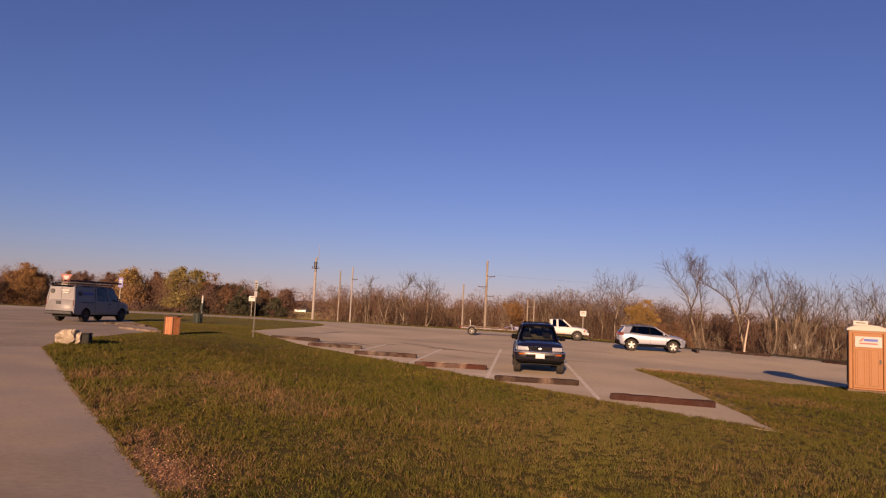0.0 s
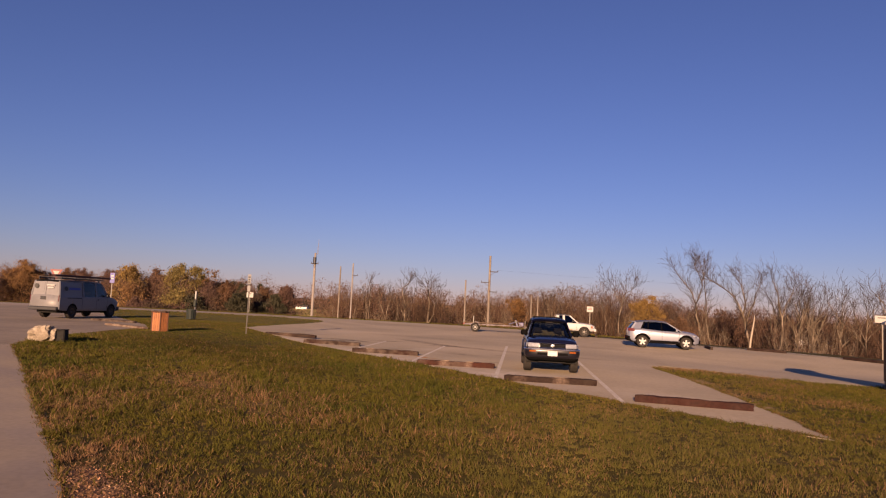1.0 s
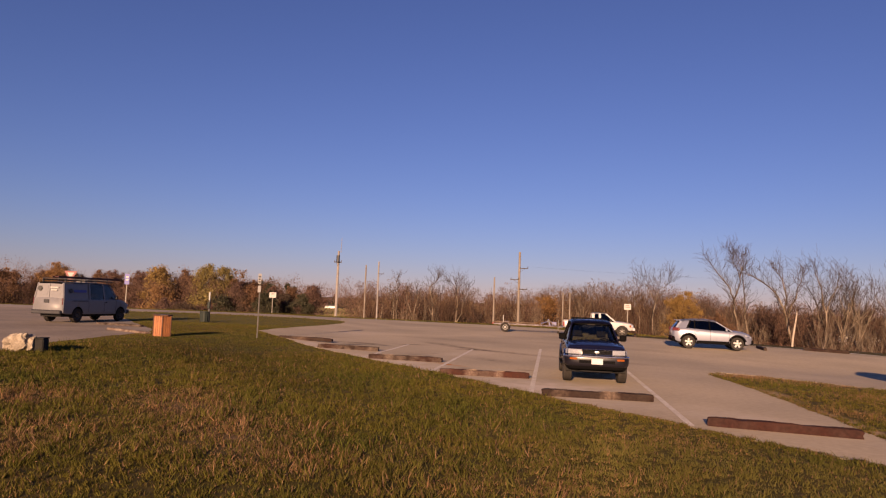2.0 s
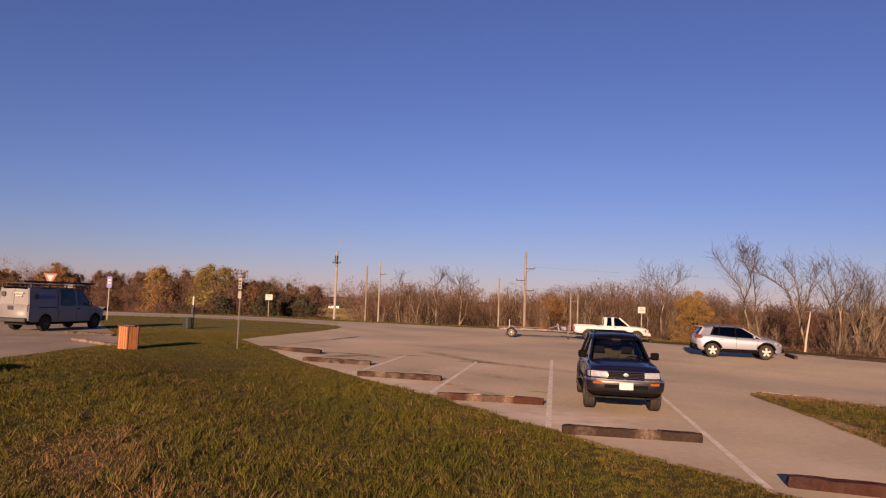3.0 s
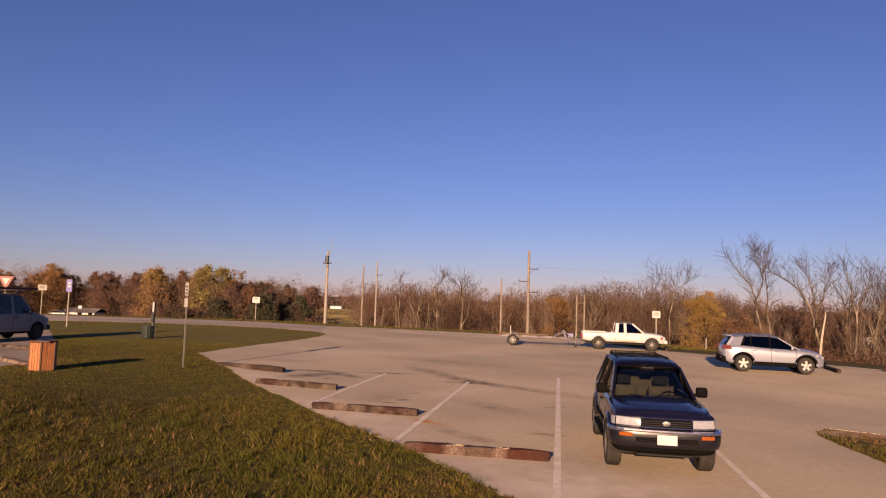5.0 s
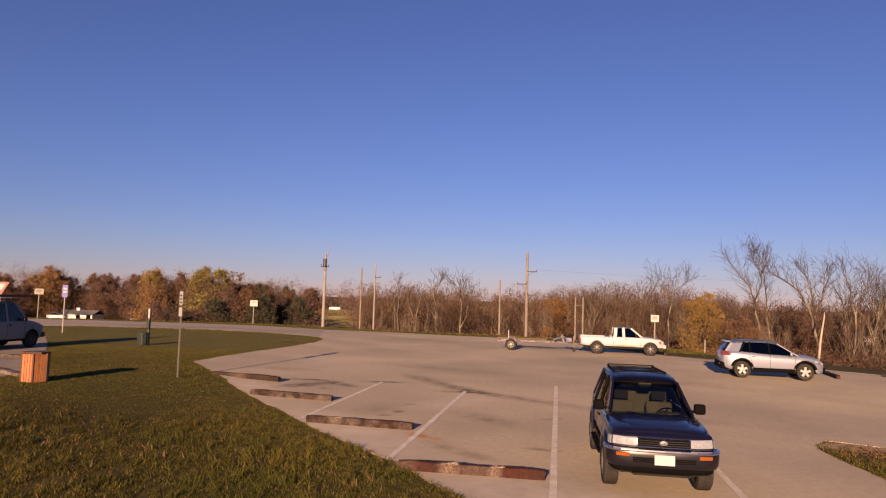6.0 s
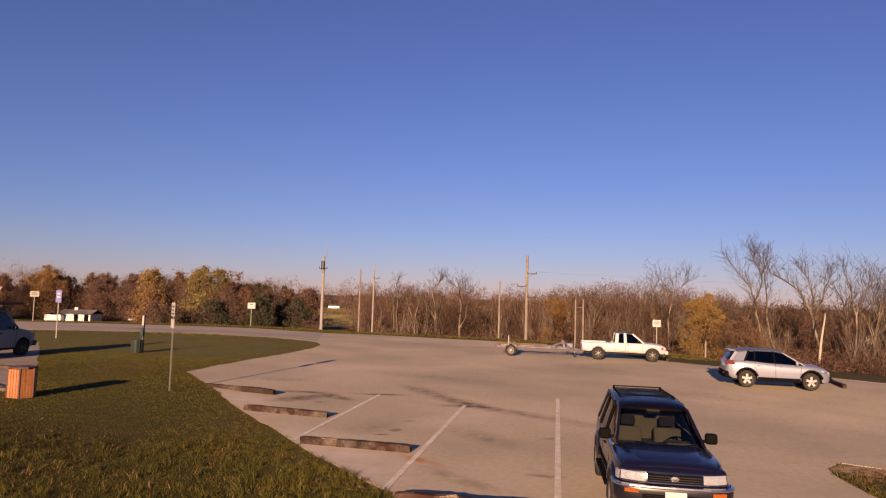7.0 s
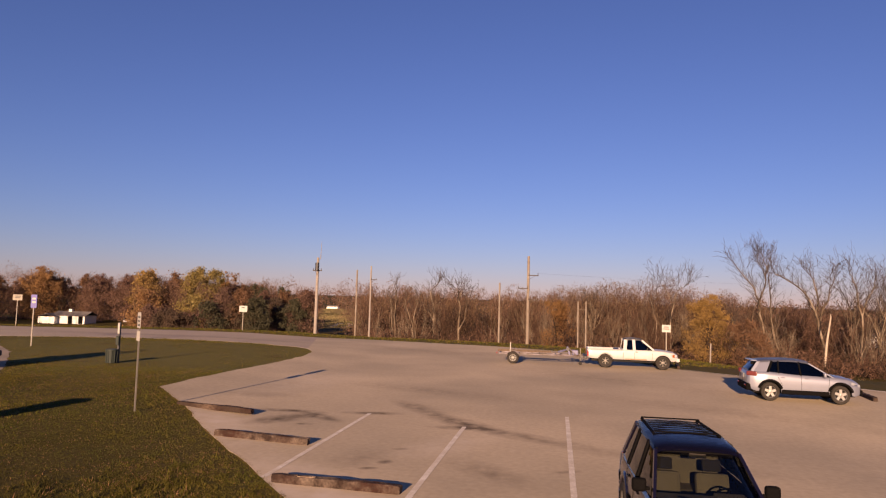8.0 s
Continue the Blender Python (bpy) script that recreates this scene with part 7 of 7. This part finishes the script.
# ---------------------------------------------------------------- beyond the road
def shed(x, y, turn, w, d, h, label, doors=2):
    z = zed(x, y)
    t = thing("outbuilding", label, "building", pose(x, y, z - 0.1, 0, 0, turn))
    part("wall", box(w, d, h), SHED_WHITE, t)
    roof = prism([(-d / 2 - 0.5, h - 0.02), (0, h + d * 0.16), (d / 2 + 0.5, h - 0.02), (0, h + d * 0.16 + 0.18)], w + 0.8, axis="x")
    part("roof", roof, SHED_ROOF, t, "low dark grey gable roof")
    for k in range(doors):
        part("door", box(1.2, 0.08, 2.1, (w * (0.05 + 0.33 * k), -d / 2 - 0.03, 0.1), bevel=0.01), TRIM, t)
    return t


SHED_WHITE = mat("white_siding", (0.72, 0.70, 0.66), 0.7, vary=0.06, size=3, fine=4, bump=0.05)
SHED_ROOF = mat("dark_shingle_roof", (0.14, 0.125, 0.12), 0.9, vary=0.15, size=2, fine=6, bump=0.2)
main = shed(-131.5, 187, 8, 9.0, 6.4, 2.3, "long low white outbuilding with dark doors")
part("chimney", box(0.9, 0.9, 1.2, (-1.2, 0, 2.9), bevel=0.03), SHED_WHITE, main)
shed(-136.3, 183.8, 98, 5.0, 4.6, 2.0, "small white gabled annex beside the outbuilding", doors=0)
far_pickup = copy_thing(white_pickup, pose(-120.5, 194.8, zed(-120.5, 194.8) + 0.02, 0, 0, -150))
tagged(far_pickup, "white pickup truck parked far off below the woods", "pickup")
shed(-133, 431, 0, 7.5, 4, 1.5, "distant white farm building beyond the field", doors=0)
shed(94, 210, -20, 12, 8, 3.2, "pale house half hidden by bare trees", doors=1)

pole(-26.3, 106.5, zed(-26.3, 106.5), 7.4, 0.15, POLE_WOOD, "slender wooden pole on the slope")
pole(-24.3, 106.7, zed(-24.3, 106.7), 8.0, 0.15, GREY_WOOD, "grey wooden utility pole with a single arm", arms=((6.0, 0.0, 0.9),))
pole(-5.75, 104.8, zed(-5.75, 104.8), 6.0, 0.15, POLE_WOOD, "slender pale wooden pole below the lot")


def frame_posts():
    t = thing("twin_posts", "pair of pale posts joined by a crossbar", "post", pose(4.42, 91, zed(4.42, 91)))
    z = 3.8 - zed(4.15, 91)
    for s in (-0.44, 0.44):
        part("post", rod((s, 0, -1), (s, 0, z), 0.1, 0.09, sides=10), POLE_WOOD, t)
    part("crossbar", beam((-0.46, -0.1, z - 0.95), (0.46, -0.1, z - 0.95), 0.06, 0.05, (0, 1, 0)), POLE_WOOD, t)


frame_posts()
mp = thing("post", "pale weathered post standing on the slope below the lot", "post", pose(23.3, 112, zed(23.3, 112)))
part("stake", rod((0, 0, -0.3), (0.12, 0, -1.6 - zed(23.3, 112)), 0.13, 0.10, sides=10), GREY_WOOD, mp)


def wire(a, b, sag, label="thin dark overhead power line"):
    a, b = Vector(a), Vector(b)
    pts = [a.lerp(b, k / 24) - Vector((0, 0, sag * 4 * (k / 24) * (1 - k / 24))) for k in range(25)]
    v, f = tubes([(*p, *q, 0.005, 0.005) for p, q in zip(pts, pts[1:])], 3)
    tagged(bulk("power_line", v, f, DARK_METAL), label, "wire")


wire((-0.5, 80.3, 6.4), (96, 112, 8.5), 1.2)
wire((-0.55, 80.3, 4.0), (96, 112, 6.3), 1.2)


FIELD_POLY = [(-72, 205), (-40, 205), (-44, 260), (-80, 425), (-160, 425), (-92, 262)]
FIELD = mat("dry_meadow", (0.17, 0.135, 0.066), 0.9, vary=0.3, size=18, fine=1.2, bump=0.4, other=(0.12, 0.10, 0.046), patch=0.4, depth=0.1)
tagged(drape("field", FIELD_POLY, FIELD, 0.05, 12.0), "dry olive meadow below the road", "field", kind="structure")
TRACK = mat("gravel_track", (0.52, 0.46, 0.38), 0.9, vary=0.15, size=4, fine=4, bump=0.1)
for n, pts in enumerate((((-65, 215), (-69.6, 239), (-68.4, 245), (-61.6, 231)), ((-59.9, 208), (-61.5, 222), (-64.8, 238), (-63, 245), (-56, 227), (-51, 200)))):
    strip("track", list(pts), 1.3, TRACK, 0.11, "pale gravel track winding through the field", "track", seed=40 + n, fray=0.1)


# ---------------------------------------------------------------- grass
def lawn():
    rng = np.random.default_rng(9)
    polys = (LOT_POLY, ROAD_POLY, VAN_POLY, WALK_POLY)

    def field(x0, x1, y0, y1, per, height, width, name, clump=1.0, blades=16):
        n = int((x1 - x0) * (y1 - y0) * per / blades)
        cx, cy = rng.uniform(x0, x1, n) + rng.normal(size=n) * 0.5, rng.uniform(y0, y1, n) + rng.normal(size=n) * 0.5
        x = (cx[:, None] + rng.normal(size=(n, blades)) * 0.032 * clump).ravel()
        y = (cy[:, None] + rng.normal(size=(n, blades)) * 0.032 * clump).ravel()
        tall = np.repeat(rng.uniform(0.35, 1.45, n), blades)
        way = np.repeat(rng.uniform(0, 2 * math.pi, n), blades)
        tall *= 0.6 + 0.4 * (1 + np.sin(x * 7.1 + 2.0 * np.sin(y * 3.3)) * np.sin(y * 6.3 + 2.0 * np.sin(x * 2.7 + 1.0))) * (1 + 0.35 * np.sin(x * 1.3 + y * 0.9))
        keep = past_edge(x, y) < 9
        bare = np.zeros(len(x))
        for px, py, pr, amount in BARE_PATCHES:
            bare += amount * np.exp(-((x - px) ** 2 + (y - py) ** 2) / pr ** 2)
        keep &= rng.random(len(x)) > bare
        jx, jy = rng.normal(size=len(x)) * 0.05, rng.normal(size=len(x)) * 0.05
        for p in polys:
            keep &= ~inside(p, x + jx, y + jy)
        x, y, tall, way = x[keep], y[keep], tall[keep], way[keep]
        z = land(x, y) - 0.004
        m = len(x)
        a = rng.uniform(0, 2 * math.pi, m)
        h = height * tall * rng.uniform(0.6, 1.3, m)
        lean = rng.uniform(0.2, 1.0, m)
        b = way + rng.normal(size=m) * 0.9
        w = width * rng.uniform(0.6, 1.3, m) / 2
        base = np.stack([x, y, z], 1)
        side = np.stack([np.cos(a) * w, np.sin(a) * w, 0 * a], 1)
        tip = base + np.stack([np.cos(b) * h * lean, np.sin(b) * h * lean, h], 1)
        verts = np.stack([base - side, base + side, tip], 1)
        dry = 0.07 + 0.16 * np.clip(np.sin(x * 1.9 + 2.2 * np.sin(y * 0.8)) * np.sin(y * 1.6 + 1.7 * np.sin(x * 1.1)), 0, 1)
        for px, py, pr, amount in DRY_PATCHES:
            dry += amount * np.exp(-((x - px) ** 2 + (y - py) ** 2) / pr ** 2)
        is_dry = rng.random(m) < dry
        for sel, mm, label in ((~is_dry, BLADE, "short green and olive autumn grass blades"), (is_dry, DRY_BLADE, "dry brown grass blades in patches")):
            v = verts[sel].reshape(-1, 3)
            tagged(bulk(name, v, np.arange(len(v)).reshape(-1, 3), mm), label, "grass", kind="stuff")

    field(-9, 9, 4.5, 16, 1700, 0.05, 0.0125, "grass", 1.2)
    field(-14, 14, -8, 4.5, 260, 0.05, 0.024, "grass", 1.5)
    field(-16, -9, 9, 24, 1150, 0.05, 0.015, "grass", 1.3)
    field(-9, 5, 16, 28, 1350, 0.042, 0.014, "grass", 1.3)
    field(-15, 1, 11, 26, 230, 0.10, 0.02, "grass", 1.9, 14)
    field(9, 15, 6, 24, 950, 0.05, 0.015, "grass", 1.3)
    field(5, 16, 16, 30, 950, 0.05, 0.015, "grass", 1.3)
    field(-24, -6, 24, 42, 760, 0.026, 0.024, "grass", 8.0, 6)
    field(-42, -12, 40, 60, 230, 0.018, 0.03, "grass", 12.0, 6)
    # ragged turf leaning over the pavement's edge
    for line, per in ((TIES_EDGE, 420), ([p for p in TIP if p[1] < 55], 200), (ISLAND[:40], 260), (VAN_EDGE, 130), (PATH_EDGE, 220)):
        xs, ys = np.array([p[0] for p in line]), np.array([p[1] for p in line])
        seg = np.hypot(np.diff(xs), np.diff(ys))
        m = int(seg.sum() * per)
        at = np.sort(rng.uniform(0, seg.sum(), m))
        run = np.concatenate([[0], np.cumsum(seg)])
        x, y = np.interp(at, run, xs) + rng.normal(size=m) * 0.035, np.interp(at, run, ys) + rng.normal(size=m) * 0.035
        clump = 0.55 + 0.45 * np.sin(at * 9.0 + 2.5 * np.sin(at * 3.7)) * np.sin(at * 2.3)
        h, a, b = rng.uniform(0.03, 0.10, m) * clump * np.clip((30 - y) / 14, 0.22, 1.0), rng.uniform(0, 2 * math.pi, m), rng.uniform(0, 2 * math.pi, m)
        w = rng.uniform(0.006, 0.014, m)
        base = np.stack([x, y, land(x, y)], 1)
        side = np.stack([np.cos(a) * w, np.sin(a) * w, 0 * a], 1)
        tip = base + np.stack([np.cos(b) * h * 0.9, np.sin(b) * h * 0.9, h], 1)
        v = np.stack([base - side, base + side, tip], 1)
        brown = rng.random(m) < 0.35
        for sel, mm, label in ((~brown, BLADE, "ragged olive turf along the pavement's edge"), (brown, DRY_BLADE, "dry brown thatch along the pavement's edge")):
            q = v[sel].reshape(-1, 3)
            tagged(bulk("edge_grass", q, np.arange(len(q)).reshape(-1, 3), mm), label, "grass", kind="stuff")
    # tufts of the meadow below the road
    x, y = rng.uniform(-160, -40, 100000), rng.uniform(205, 425, 100000)
    keep = inside(FIELD_POLY, x, y)
    x, y = x[keep], y[keep]
    a, h = rng.uniform(0, 2 * math.pi, len(x)), rng.uniform(0.15, 0.4, len(x))
    base = np.stack([x, y, land(x, y) + 0.04], 1)
    side = np.stack([np.cos(a), np.sin(a), 0 * a], 1) * rng.uniform(0.06, 0.16, (len(x), 1))
    tip = base + np.stack([rng.normal(size=len(x)) * 0.1, rng.normal(size=len(x)) * 0.1, h], 1)
    tagged(bulk("meadow_grass", np.stack([base - side, base + side, tip], 1).reshape(-1, 3), np.arange(3 * len(x)).reshape(-1, 3), FIELD), "dry olive meadow grass in the valley", "grass", kind="stuff")
    field(-60, 30, 57, 84, 70, 0.06, 0.05, "verge_grass", 4.0, 8)


BARE_PATCHES = [(-3.55, 7.3, 0.45, 0.9), (-3.15, 6.85, 0.4, 0.9), (-4.1, 7.95, 0.35, 0.8), (-6.3, 10.4, 0.3, 0.6), (6.5, 28.1, 0.4, 0.8), (7.0, 28.6, 0.4, 0.8), (7.8, 28.4, 0.5, 0.8), (8.9, 27.6, 0.5, 0.8), (10.1, 26.4, 0.5, 0.8), (11.4, 25.3, 0.5, 0.7),
                (6.7, 22.8, 0.4, 0.7), (6.7, 21.0, 0.4, 0.7), (6.65, 19.4, 0.4, 0.7), (6.6, 17.3, 0.35, 0.7), (6.5, 15.3, 0.3, 0.6), (-6.3, 15.9, 0.7, 0.35), (-4.4, 13.5, 0.8, 0.35)]
DRY_PATCHES = [(-7.2, 16.9, 0.9, 0.55), (-6.1, 15.6, 1.0, 0.6), (-4.6, 14.0, 1.2, 0.6), (-3.1, 12.4, 1.0, 0.5), (-9.6, 16.0, 1.1, 0.4), (-7.2, 13.2, 1.0, 0.4), (-4.5, 8.5, 0.5, 0.9), (-6.5, 10.9, 0.5, 0.7), (0.5, 12.0, 1.5, 0.25), (-3.4, 7.2, 1.0, 0.9), (8.7, 18.8, 1.0, 0.5), (9.0, 23.2, 1.2, 0.4), (6.8, 20, 0.9, 0.7), (-4.6, 9.2, 0.6, 0.8), (-6.8, 12.0, 0.6, 0.6),
               (-9.5, 15.2, 0.7, 0.5), (7.5, 27.8, 1.2, 0.9), (9.5, 26.3, 0.9, 0.7), (6.7, 22.5, 0.6, 0.5), (2.5, 15.5, 0.9, 0.3), (-1.6, 9.6, 0.9, 0.35), (4.5, 9.5, 1.4, 0.2)]
lawn()


def leaf_litter():
    """Curled dead leaves and straw over the bare earth and thinly over the lawn."""
    rng = np.random.default_rng(21)
    x, y = [], []
    for px, py, pr, amount in BARE_PATCHES[:4]:
        n = int(1500 * pr / 0.4)
        x.append(px + rng.normal(size=n) * pr * 0.75)
        y.append(py + rng.normal(size=n) * pr * 0.75)
    for px, py, pr, amount in DRY_PATCHES[:12]:
        n = int(260 * pr * amount)
        x.append(px + rng.normal(size=n) * pr * 0.7)
        y.append(py + rng.normal(size=n) * pr * 0.7)
    x, y = np.concatenate(x), np.concatenate(y)
    keep = ~inside(WALK_POLY, x, y) & ~inside(LOT_POLY, x, y)
    x, y = x[keep], y[keep]
    m = len(x)
    c = np.stack([x, y, land(x, y) + rng.uniform(0.006, 0.03, m)], 1)
    a = rng.normal(size=(m, 3)) * [1, 1, 0.35]
    a /= np.linalg.norm(a, axis=1, keepdims=True)
    b = np.cross(a, rng.normal(size=(m, 3)) * [0.4, 0.4, 1])
    b /= np.linalg.norm(b, axis=1, keepdims=True)
    r = rng.uniform(0.007, 0.019, (m, 1))
    v = np.stack([c - a * r, c + b * r * 0.5, c + a * r, c - b * r * 0.5], 1).reshape(-1, 3)
    tagged(bulk("leaf_litter", v, np.arange(4 * m).reshape(-1, 4), LITTER), "tan and brown dead leaves strewn on the earth", "leaves", kind="stuff")


LITTER = mat("dead_leaves", (0.19, 0.115, 0.068), 0.85, vary=0.2, size=0.5, fine=12, bump=0, spread=0.5, other=(0.15, 0.08, 0.045), thin=0.2)
leaf_litter()
